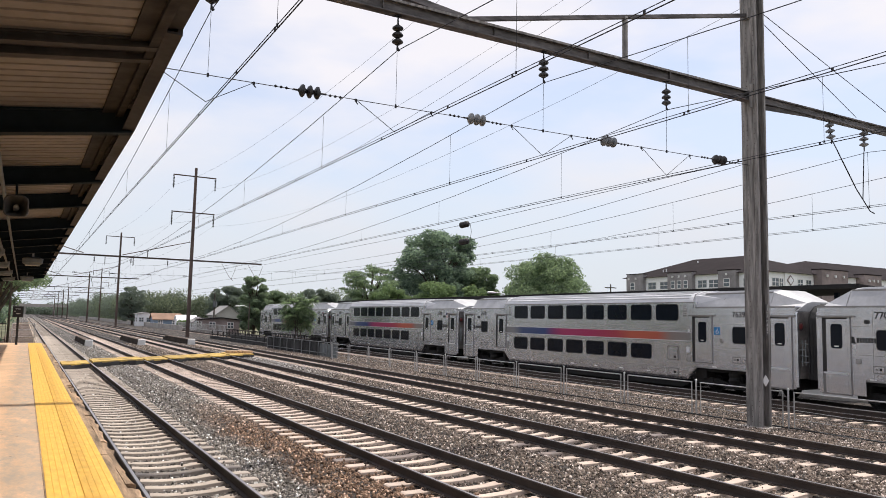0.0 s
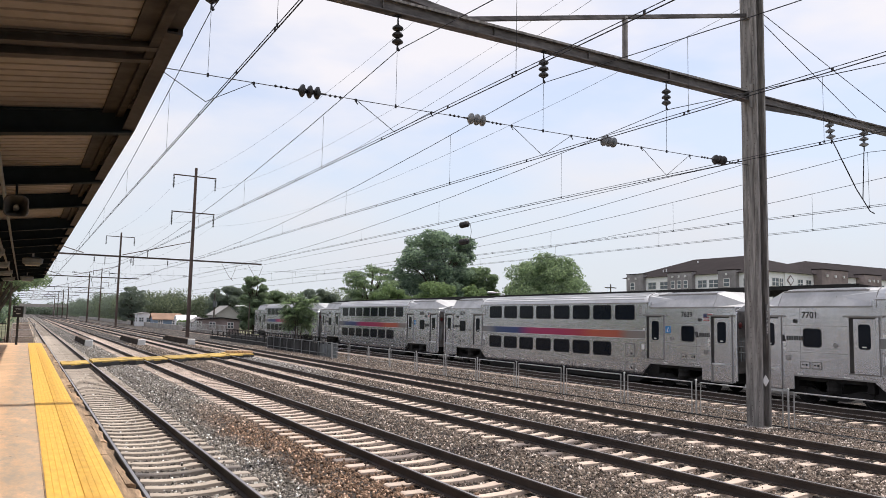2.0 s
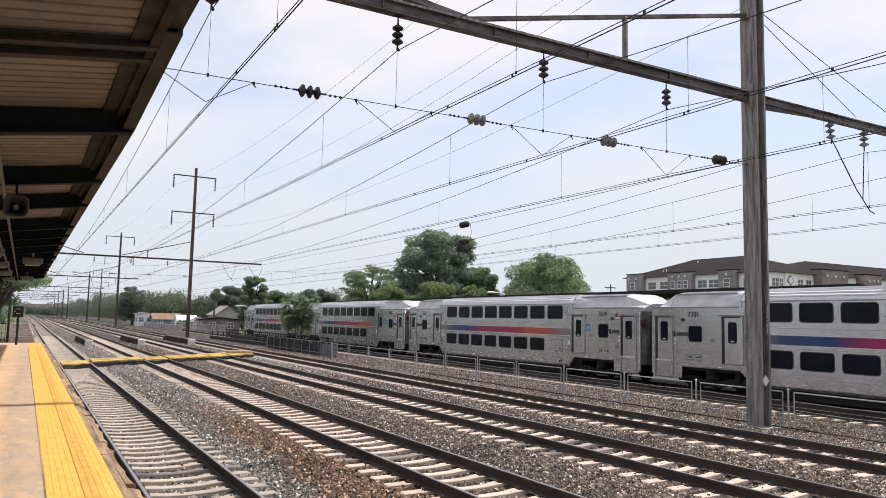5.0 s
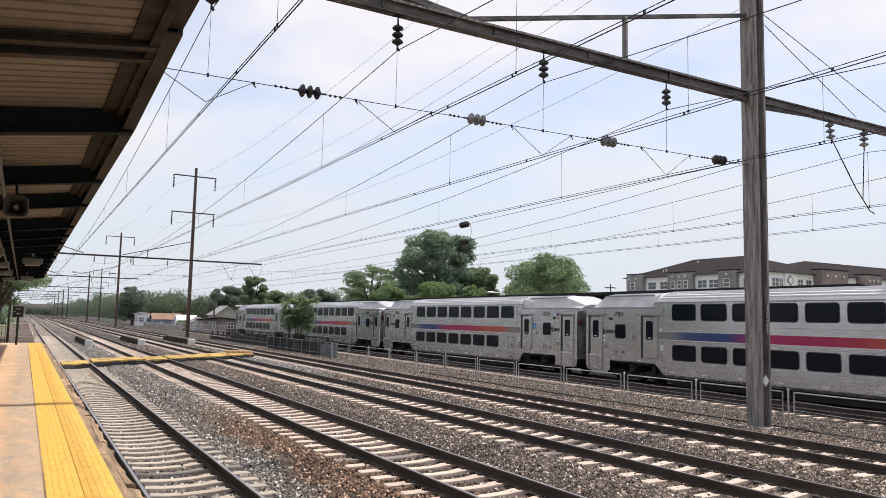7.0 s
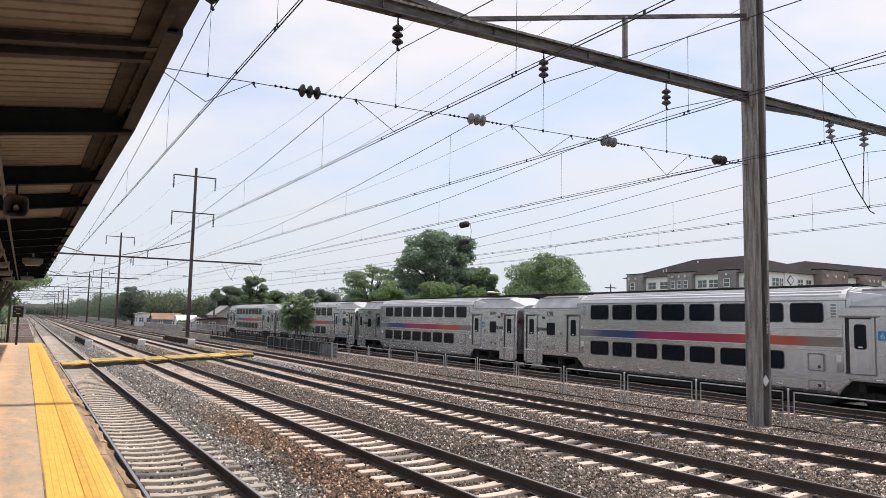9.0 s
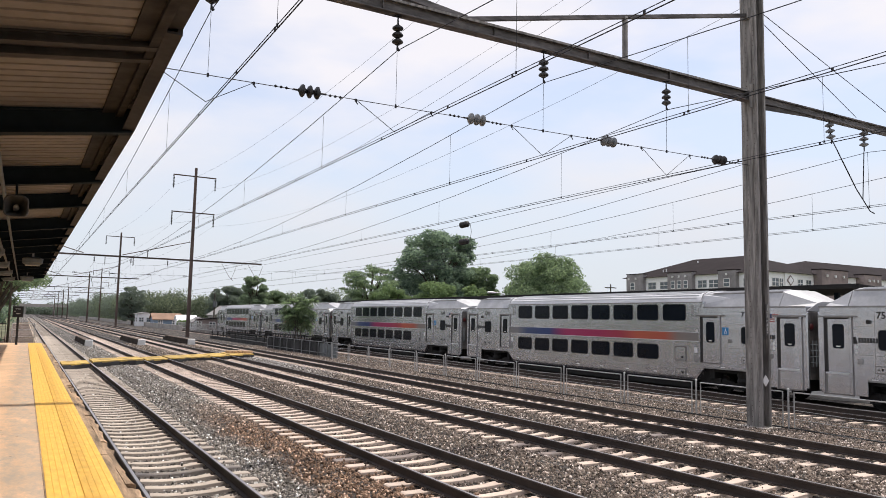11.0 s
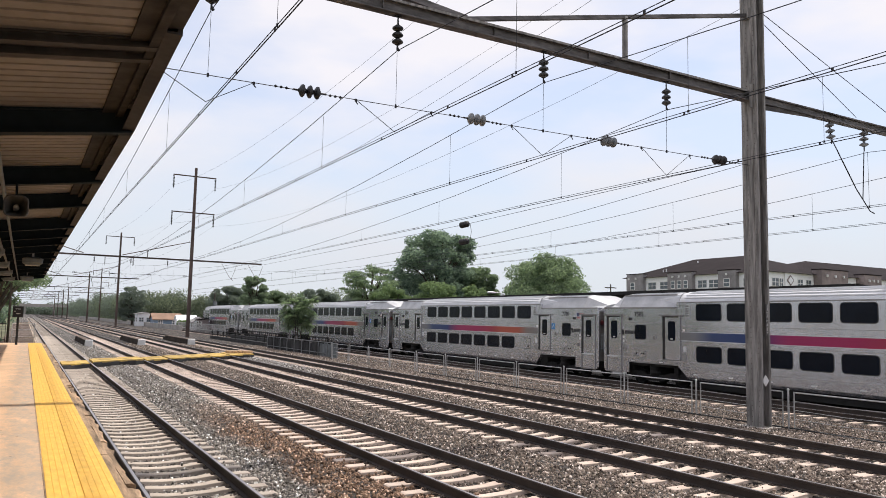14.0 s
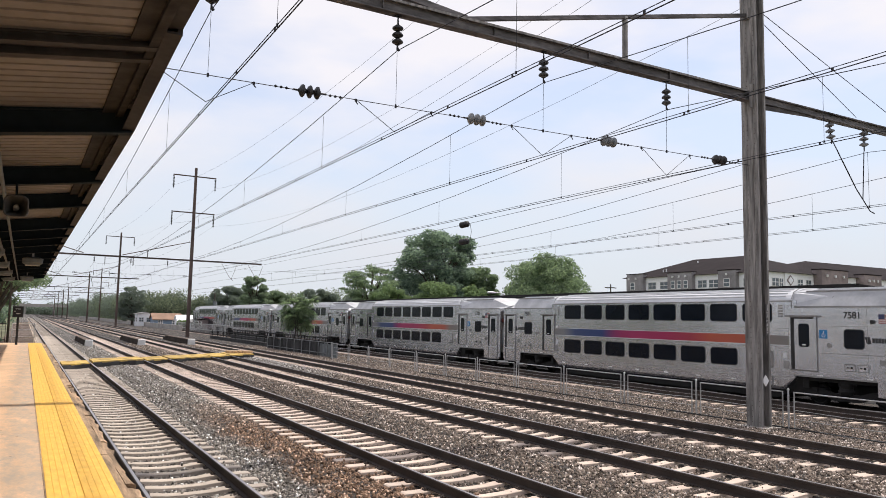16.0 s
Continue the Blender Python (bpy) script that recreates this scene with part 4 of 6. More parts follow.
                if kind == "end_door":
                    part("step_panel", panel(Geo(), s, [(yc - 0.44, 0.57), (yc + 0.40, 0.57), (yc + 0.40, 1.26), (yc - 0.44, 1.26)], 0.02, 0.035), COACH, d)
                    part("tread", panel(Geo(), s, [(yc - 0.46, 1.26), (yc + 0.45, 1.26), (yc + 0.45, 1.32), (yc - 0.46, 1.32)], 0.02, 0.075), COACH_ROOF, d, "pale step edge")
            v = part("vent", panel(Geo(), s, [(e * 7.0 - 0.17, 3.24), (e * 7.0 + 0.17, 3.24), (e * 7.0 + 0.17, 3.85), (e * 7.0 - 0.17, 3.85)], 0.0, 0.02), COACH, car, "louvred vent")
            for k in range(5):
                z = 3.29 + 0.105 * k
                part("slat", panel(Geo(), s, [(e * 7.0 - 0.10, z), (e * 7.0 + 0.10, z), (e * 7.0 + 0.10, z + 0.07), (e * 7.0 - 0.10, z + 0.07)], 0.02, 0.024), COACH_GREY, v)
            part("skirt_lamp", panel(Geo(), s, rounded(e * 9.0 - 0.07, e * 9.0 + 0.07, 2.2, 2.36, 0.05), 0.0, 0.05), COACH_GREY, car)
            part("marker_light", panel(Geo(), s, rounded(e * 10.62 - 0.06, e * 10.62 + 0.06, 3.08, 3.22, 0.05), 0.0, 0.07), RUBBER, car)
            for dy in (-0.24, 0.24):
                y = e * 10.0 + dy
                box = part("grille", panel(Geo(), s, rounded(y - 0.21, y + 0.21, 1.36, 1.64, 0.03), 0.0, 0.014), COACH_GREY, car, "small framed grille")
                part("grille_plate", panel(Geo(), s, rounded(y - 0.17, y + 0.17, 1.40, 1.60, 0.02), 0.014, 0.02), COACH, box)
                part("slot", panel(Geo(), s, [(y - 0.10, 1.47), (y - 0.03, 1.47), (y - 0.03, 1.55), (y - 0.10, 1.55)], 0.02, 0.024), UNDER, box)
                part("slot", panel(Geo(), s, [(y + 0.02, 1.49), (y + 0.11, 1.49), (y + 0.11, 1.52), (y + 0.02, 1.52)], 0.02, 0.024), UNDER, box)
            part("notice", panel(Geo(), s, [(e * 10.95 - 0.10, 1.66), (e * 10.95 + 0.10, 1.66), (e * 10.95 + 0.10, 1.84), (e * 10.95 - 0.10, 1.84)], 0.0, 0.03), COACH_GREY, car)
            for z, w in ((2.62, 0.055), (2.50, 0.075)):
                y = e * 7.22
                part("decal", panel(Geo(), s, [(y - w, z), (y + w, z), (y + w, z + 0.10), (y - w, z + 0.10)], 0.0, 0.004), WHITE_PAINT, car)
            for z in (2.02, 2.20):
                y = e * 11.10
                part("decal", panel(Geo(), s, [(y - 0.05, z), (y + 0.05, z), (y + 0.05, z + 0.11), (y - 0.05, z + 0.11)], 0.0, 0.004), WHITE_PAINT, car)
            part("intercom_box", panel(Geo(), s, rounded(e * 7.20 - 0.12, e * 7.20 + 0.12, 1.32, 1.62, 0.03), 0.0, 0.02), COACH_GREY, car)
            part("hand_brake", panel(Geo(), s, [(e * 7.15 - 0.08, 1.7), (e * 7.15 + 0.08, 1.7), (e * 7.15 + 0.08, 1.95), (e * 7.15 - 0.08, 1.95)], 0.0, 0.02), COACH_ROOF, car)
            if number is None:
                bars = Geo()
                for k in range(4):
                    y = e * 9.95 + 0.07 + 0.17 * (k - 1.5)
                    panel(bars, s, [(y - 0.055, 3.25), (y + 0.055, 3.25), (y + 0.055, 3.49), (y - 0.055, 3.49)], 0, 0.004)
                part("fleet_number", bars, BLACK_PAINT, car)
            else:
                num = text_mesh("fleet_number", number, 0.33, BLACK_PAINT)
                part("fleet_number", num, None, car, at=Matrix.Translation((s * 1.524, e * 9.95 + 0.07, 3.37)) @ Euler((radians(90), 0, radians(90 * s))).to_matrix().to_4x4())
            # the operator's mark and name as plain bars
            mark = Geo()
            for k in range(7):
                y = e * 10.80 + s * (-0.17 + 0.105 * k)
                panel(mark, s, [(y - 0.042, 2.415), (y + 0.042, 2.415), (y + 0.042, 2.585), (y - 0.042, 2.585)], 0, 0.004)
            y = e * 10.80 - s * 0.36
            part("logo_shape", panel(Geo(), s, [(y - 0.12, 2.38), (y + 0.05, 2.38), (y + 0.12, 2.62), (y - 0.05, 2.62)], 0, 0.004), BLACK_PAINT, car, "plain dark slanted mark")
            part("name_bar", mark, BLACK_PAINT, car)
            for k in range(5):
                y = e * 8.6 + 0.62 * k * e
                part("reflector", panel(Geo(), s, [(y - 0.11, 1.13), (y + 0.11, 1.13), (y + 0.11, 1.165), (y - 0.11, 1.165)], 0, 0.006), WHITE_PAINT, car) if k in (0, 3) else None
        for k in range(8):
            y = -6.6 + 1.88 * k
            part("reflector", panel(Geo(), s, [(y - 0.11, 0.72), (y + 0.11, 0.72), (y + 0.11, 0.755), (y - 0.11, 0.755)], 0, 0.006), WHITE_PAINT, car)
        for z0, z1 in ((1.30, 1.97), (0.62, 0.98)):
            h = part("hatch", panel(Geo(), s, rounded(-6.62, -5.92, z0, z1, 0.07), 0, 0.018), DOOR_FRAME, car, "service hatch")
            part("hatch_door", panel(Geo(), s, rounded(-6.55, -5.99, z0 + 0.06, z1 - 0.06, 0.05), 0.018, 0.026), COACH, h)
            part("latch", panel(Geo(), s, [(-6.45, z0 + 0.12), (-6.34, z0 + 0.12), (-6.34, z0 + 0.22), (-6.45, z0 + 0.22)], 0.026, 0.034), RUBBER, h)
        sign = part("access_sign", panel(Geo(), s, [(-8.92, 2.52), (-8.60, 2.52), (-8.60, 2.84), (-8.92, 2.84)], 0, 0.005), BLUE_SIGN, car, "blue wheelchair access sign")
        ring = Geo()
        for k in range(10):
            a0, a1 = radians(36 * k), radians(36 * (k + 1))
            if 1 < k < 4:
                continue
            ring.tube((s * 1.528, -8.77 + 0.07 * math.cos(a0), 2.64 + 0.07 * math.sin(a0)), (s * 1.528, -8.77 + 0.07 * math.cos(a1), 2.64 + 0.07 * math.sin(a1)), 0.010, 4)
        ring.tube((s * 1.528, -8.78, 2.70), (s * 1.528, -8.78, 2.79), 0.014, 4).tube((s * 1.528, -8.78, 2.66), (s * 1.528, -8.70, 2.64), 0.012, 4)
        part("wheelchair_mark", ring, WHITE_PAINT, sign)
        flag = part("flag_decal", panel(Geo(), s, [(-11.33, 3.10), (-10.83, 3.10), (-10.83, 3.42), (-11.33, 3.42)], 0, 0.004), WHITE_PAINT, car, "small striped flag decal")
        for k in range(5):
            z = 3.10 + 0.068 * k
            part("flag_stripe", panel(Geo(), s, [(-11.33, z), (-10.83, z), (-10.83, z + 0.038), (-11.33, z + 0.038)], 0.004, 0.006), FLAG_RED, flag)
        part("flag_canton", panel(Geo(), s, [(-11.04, 3.25), (-10.83, 3.25), (-10.83, 3.42), (-11.04, 3.42)], 0.006, 0.008), NAVY, flag)
    # trucks and wheels
    wheels = []
    for e in (-1, 1):
        yc = e * 9.35
        tr = Geo()
        for s in (-1, 1):
            tr.loft([[(s * 1.0, yc + y, z0), (s * 1.18, yc + y, z0), (s * 1.18, yc + y, z1), (s * 1.0, yc + y, z1)] for y, z0, z1 in ((-1.7, 0.42, 0.62), (-0.9, 0.42, 0.66), (-0.5, 0.26, 0.52), (0.5, 0.26, 0.52), (0.9, 0.42, 0.66), (1.7, 0.42, 0.62))])
            for y in (-1.3, 1.3):
                tr.box(s * 1.0, s * 1.22, yc + y - 0.2, yc + y + 0.2, 0.30, 0.66)
            tr.lathe((s * 1.1, yc, 0.5), (0, 0, 1), [(0, 0.26), (0.12, 0.3), (0.24, 0.26), (0.36, 0.3), (0.48, 0.25)], 12)
        tr.box(-1.1, 1.1, yc - 0.3, yc + 0.3, 0.4, 0.8)
        part("truck", tr, UNDER, car, "grimy black wheel truck")
        for y in (-1.3, 1.3):
            g = Geo().tube((-0.9, 0, 0), (0.9, 0, 0), 0.08, 8)
            for s in (-1, 1):
                g.lathe((s * 0.68, 0, 0), (s, 0, 0), [(0.0, 0.46), (0.03, 0.455), (0.03, 0.425), (0.13, 0.42), (0.13, 0.36), (0.10, 0.34), (0.10, 0.12), (0.15, 0.11)], 20)
                g.box(s * 0.79 - 0.012, s * 0.79 + 0.012, -0.3, 0.3, -0.03, 0.03)
            w = part("wheelset", g, UNDER, car, at=Matrix.Translation((0, yc + y, 0.425)))
            wheels.append((w, yc + y))
        for y0, y1 in ((7.75, 8.0), (11.0, 11.2)):
            part("undercarriage_box", Geo().box(-1.33, 1.33, e * y0, e * y1, 0.62, 1.1), UNDER, car, bevel=0.02)
    part("underframe", Geo().box(-1.3, 1.3, -12.3, 12.3, 0.92, 1.12), UNDER, car)
    part("belly_pan", Geo().loft([[(-1.3, y, 0.52), (1.3, y, 0.52), (1.3, y, z), (-1.3, y, z)] for y, z in ((-7.0, 0.34), (-6.6, 0.14), (6.6, 0.14), (7.0, 0.34))]), UNDER, car, "black grimy belly")
    for e in (-1, 1):
        for y0, y1, z in ((7.1, 7.7, 0.35), (10.75, 11.25, 0.42), (11.9, 12.3, 0.50)):
            part("equipment_box", Geo().box(-1.2, 1.2, min(e * y0, e * y1), max(e * y0, e * y1), z, 0.94), UNDER, car, bevel=0.02)
    return car, wheels


COACHES = []


def make_train():
    tint = "silver double-deck passenger coach with a coloured band, rolling away"
    for number, yc in ((None, 82.33), (None, 56.43), ("7639", 30.53), ("7701", 4.63), ("7581", -20.90)):
        COACHES.append((*make_coach(number, tint, coach_pose(yc, 0.0)), yc))


def coach_pose(yc, t):
    y = yc + travel(t)
    return pose(TRAIN_X + math.tan(radians(TRAIN_TURN)) * y, y, TRAIN_Z, 0, 0, -TRAIN_TURN)


# ---- platform and canopy ----
PLAT_Z, PLAT_END = 1.10, 42.5


def make_platform():
    p = empty("platform", "high tan concrete station platform with a yellow tactile edge", "platform", Matrix.Identity(4), kind="structure")
    ys = [-8, -1.0, 5.1, 11.2, 17.3, 23.4, 29.5, 35.6, PLAT_END]
    for a, b in zip(ys, ys[1:]):
        part("slab", Geo().box(-7.0, 0.262, a + 0.002, b - 0.002, PLAT_Z - 0.3, PLAT_Z), PLATFORM, p, bevel=0.003)
        part("edge_beam", Geo().box(0.268, 0.86, a + 0.004, b - 0.004, PLAT_Z - 0.3, PLAT_Z - 0.012), PLATFORM, p, bevel=0.01)
    y = -7.9
    while y < PLAT_END - 0.02:
        y1 = min(y + 1.22, PLAT_END)
        for x0, x1 in ((0.275, 0.562), (0.566, 0.855)):
            t = Geo().box(x0, x1, y + 0.0003, y1 - 0.0003, PLAT_Z - 0.012, PLAT_Z + 0.004)
            ribs = Geo()
            if y < 42:
                for j in range(5):
                    x = x0 + 0.03 + 0.057 * j
                    ribs.box(x - 0.0258, x + 0.0258, y + 0.0006, y1 - 0.0006, PLAT_Z + 0.004, PLAT_Z + 0.0075)
            tile = part("tactile_tile", t, YELLOW_WORN, p)
            part("ribs", ribs, YELLOW, tile)
        y = y1
    part("tile_border", Geo().box(0.262, 0.274, -7.9, PLAT_END, PLAT_Z - 0.01, PLAT_Z + 0.005), WOOD, p)
    rng = random.Random(23)
    for x0, x1, top, worn, lengths in ((0.862, 0.952, -0.010, 0.010, (1.4, 2.2, 3.0)), (0.964, 1.072, -0.040, 0.045, (0.5, 0.9, 1.6, 2.4))):
        y = -7.0
        while y < PLAT_END - 0.05:
            y1 = min(y + rng.choice(lengths) * rng.uniform(0.8, 1.2), PLAT_END)
            dx, z0, z1 = rng.uniform(-0.005, 0.004), PLAT_Z + top - rng.uniform(0, worn), PLAT_Z + top - rng.uniform(0, worn)
            steps = max(3, int((y1 - y) / (0.11 if y < 20 else 0.5)))
            rings, bite = [], 0.0
            for k in range(steps + 1):
                f = k / steps
                yy, zz = y + 0.006 + (y1 - y - 0.012) * f, z0 + (z1 - z0) * f
                bite = max(0.0, min(worn, bite + rng.uniform(-0.5, 0.5) * worn))
                rings.append([(x0 + dx, yy, PLAT_Z - 0.27), (x1 + dx - 0.4 * bite, yy, PLAT_Z - 0.27), (x1 + dx - bite, yy, zz - 0.006 - 0.7 * bite), (0.5 * (x0 + x1) + dx, yy, zz - rng.uniform(0, 0.15) * worn), (x0 + dx, yy, zz)])
            part("rubbing_board", Geo().loft(rings), WOOD, p, "weathered timber edge board")
            y = y1
    part("wall", Geo().box(-7.0, 0.55, -8, PLAT_END, -0.62, PLAT_Z - 0.3), CONCRETE, p)


EAVE_X, ROOF_END = 0.75, 40.5


def deck_z(x):
    """The canopy's deck rises towards the track."""
    return 4.40 + 0.14 * x


def make_canopy():
    c = empty("platform_canopy", "station canopy of dark steel beams under a tan ribbed metal deck", "canopy", Matrix.Identity(4), kind="structure")
    prof = []
    y = -4.0
    while y < ROOF_END:
        prof += [(y, 0.0), (y + 0.11, 0.0), (y + 0.12, 0.03), (y + 0.14, 0.03), (y + 0.15, 0.0)]
        y += 0.15
    deck = Geo().loft([[(x, a, deck_z(x) + b) for a, b in prof] for x in (EAVE_X - 0.03, -7.0)], cap=False, closed=False)
    part("deck", deck, DECK, c, "tan ribbed metal deck")
    part("roof_sheet", Geo().loft([[(x, y, deck_z(x) + d) for x, d in ((EAVE_X, 0.05), (-7.0, 0.05), (-7.0, 0.10), (EAVE_X, 0.10))] for y in (-4.0, ROOF_END)]), ASPHALT_ROOF, c)
    for y0, y1, low0, low1 in ((-4.0, 4.72, 4.50, 4.465), (4.70, 7.0, 4.425, 4.305), (7.0, 16.0, 4.305, 4.32), (16.0, ROOF_END, 4.32, 4.36)):
        lip = [[(EAVE_X - 0.03, y, low), (EAVE_X, y, low), (EAVE_X, y, 4.66), (EAVE_X - 0.03, y, 4.66)] for y, low in ((y0, low0), (y1, low1))]
        flange = [[(EAVE_X - 0.10, y, low), (EAVE_X - 0.03, y, low), (EAVE_X - 0.03, y, low + 0.015), (EAVE_X - 0.10, y, low + 0.015)] for y, low in ((y0, low0), (y1, low1))]
        part("fascia", Geo().loft(lip).loft(flange), FASCIA, c, "dark edge channel")
    rows = [(5.03, 0.075, 0.08), (5.28, 0.08, 0.075)] + [(y, 0.22, 0.12) for y in (-2.0, 0.8, 3.0, 7.0, 9.9, 12.3, 15.6, 17.6, 19.6, 22.0, 24.8, 27.4, 30.2, 33.0, 36.0, 38.5, 40.3)]
    for y, depth, w in rows:
        g = Geo()
        for y0, y1, d0, d1 in ((y - w / 2, y + w / 2, depth - 0.015, depth), (y - w / 2, y + w / 2, 0.005, 0.02), (y - 0.012, y + 0.012, 0.015, depth - 0.01)):
            g.loft([[(x, yy, deck_z(x) - d) for yy, d in ((y0, d1), (y1, d1), (y1, d0), (y0, d0))] for x in (-7.0, EAVE_X - 0.02)])
        part("cross_beam", g, CANOPY_STEEL if depth > 0.1 else FASCIA, c)
    for x0, x1, d in ((EAVE_X - 0.27, EAVE_X - 0.16, 0.03), (EAVE_X - 0.16, EAVE_X - 0.10, 0.07)):
        part("edge_purlin", Geo().loft([[(x, y, deck_z(x) - e) for x, e in ((x0, d), (x1, d), (x1, 0.004), (x0, 0.004))] for y in (-4.0, ROOF_END)]), EAVE_BROWN, c, "dark channel behind the eave")
    for y in (12.9, 19.0, 26.0, 32.0):
        part("bridging_strip", Geo().loft([[(x, yy, deck_z(x) - d) for yy, d in ((y, 0.10), (y + 0.03, 0.10), (y + 0.03, 0.07), (y, 0.07))] for x in (-7.0, EAVE_X - 0.02)]), COACH_GREY, c)
    return c


# ---- cross-span and further wires ----
def make_cross_span(y):
    s = empty("cross_span_wire", "cross wire with porcelain strain insulators between the track wires", "span wire", Matrix.Identity(4), group="cross wires under the gantries", kind="structure")
    zz = lambda x: 7.58 + (x - 2.0) / 17.5 * 0.20
    part("span_wire", Geo().line([(-2.2, y, 7.6)] + [(x, y, zz(x)) for x in (2.16, 5, 9.4, 13.7, 18.3, 19.7)], 0.0095), WIRE, s)
    for x, mat in ((5.12, PORCELAIN_DARK), (9.45, PORCELAIN_GREY), (13.77, PORCELAIN_GREY), (18.25, PORCELAIN_DARK)):
        if y > 20:
            mat = PORCELAIN_DARK
        insulator(s, (x - 0.36, y, zz(x)), (1, 0, 0.01), mat, 3, 0.145 if y < 20 else 0.085, 0.17, "strain_insulator")
        beads = Geo()
        for k in range(3):
            for e in (-1, 1):
                beads.lathe((x + e * (0.50 + 0.12 * k), y, zz(x)), (1, 0, 0), [(-0.03, 0.015), (0, 0.035), (0.03, 0.015)], 8)
        part("beads", beads, WIRE, s)
    for x in WIRE_X.values():
        arms = Geo().tube((x - 1.0, y, zz(x - 1)), (x, y, 7.02), 0.0085, 5).tube((x + 0.95, y, zz(x + 0.95)), (x, y, 7.04), 0.0075, 5)
        for e in (-1.0, 0.95):
            arms.box(x + e - 0.022, x + e + 0.022, y - 0.015, y + 0.015, zz(x + e) - 0.05, zz(x + e) + 0.02).tube((x + e, y, zz(x + e) - 0.05), (x + e + 0.05, y, zz(x + e) - 0.10), 0.012, 5)
        arms.tube((x, y, 8.95), (x, y, zz(x)), 0.005, 4).box(x - 0.018, x + 0.018, y - 0.018, y + 0.018, zz(x) - 0.04, zz(x) + 0.04)
        part("pull_off", arms, WIRE, s)


def make_side_wires():
    """The wires over the train's own track and the one beyond."""
    for x, zc, ph in ((26.1, 7.04, 15.23), (30.4, 7.02, 20.3)):
        w = empty("overhead_wires", "dark overhead contact and messenger wires hung over a track", "catenary wires", Matrix.Identity(4), group="overhead wires along the tracks", kind="structure")
        mess = Geo().line(span_points(x, -70, 15.23, 9.05, 9.05, 1.7), 0.010).line(span_points(x, 15.23, 102, 9.05, 9.05, 1.7), 0.010)
        part("messenger_wire", mess, WIRE, w)
        part("auxiliary_wire", Geo().tube((x, -60, zc + 0.06), (x, 300, zc + 0.06), 0.008, 5), WIRE, w)
        part("contact_wire", Geo().tube((x, -60, zc), (x, 300, zc), 0.010, 5), WIRE, w)
        drops, clips = Geo(), Geo()
        for k in range(9):
            y = ph + 9.2 * k
            t = min(1, max(0, (y - 15.23) / 86.8))
            drops.tube((x, y, 9.05 - 4 * 1.7 * t * (1 - t)), (x, y, zc), 0.006, 4)
            for e in (0.0, 3.0, 6.1):
                clips.box(x - 0.013, x + 0.013, y + e - 0.025, y + e + 0.025, zc - 0.01, zc + 0.07)
        part("dropper_wires", drops, WIRE, w)
        part("wire_clips", clips, WIRE, w)
    f = empty("feeder_wires", "thin feeder wires with black strain insulators", "wires", Matrix.Identity(4), kind="structure")
    part("wire", Geo().line([(20.0, -40, 8.3), (20.0, 18.5, 8.03), (20, 33.2, 7.75), (20, 102, 7.6)], 0.010), WIRE, f)
    part("wire", Geo().line([(19.9, 15.3, 7.93), (20, 24.8, 7.26), (20, 33.2, 6.85), (20, 60, 6.7), (20, 102, 6.8)], 0.009), WIRE, f)
    for z in (7.75, 6.84):
        insulator(f, (20.0, 32.7, z + 0.01), (0, 1, -0.01), PORCELAIN_DARK, 4, 0.17, 0.18, "strain_insulator")
    part("jumper", Geo().line([(20.0, 32.6, 7.72), (20.02, 32.5, 7.3), (20.0, 32.6, 6.85)], 0.012), WIRE, f)
    tr = empty("transmission_lines", "thin high transmission wires between the pole tops", "power lines", Matrix.Identity(4), kind="structure")
    for ea, zt in ((-2.8, 19.8), (2.6, 19.8), (-2.8, 14.7), (2.6, 14.7)):
        pts = span_points(19.88 + ea, -72, 15.23, zt, zt, 2.2)[:-1] + span_points(19.88 + ea, 15.23, 102, zt, zt, 2.2, x2=19.0 + ea) + span_points(19.0 + ea, 102, 166, zt, zt - 1, 1.2, x2=16.6 + ea)[1:]
        part("wire", Geo().line(pts, 0.008, 4), WIRE, tr)
    arms = Geo()
    for z in (21.5, 16.4):
        arms.box(POLE_X - 2.9, POLE_X + 2.7, BEAM_Y - 0.07, BEAM_Y + 0.07, z - 0.07, z + 0.07)
    part("cross_arms", arms, STEEL, tr)


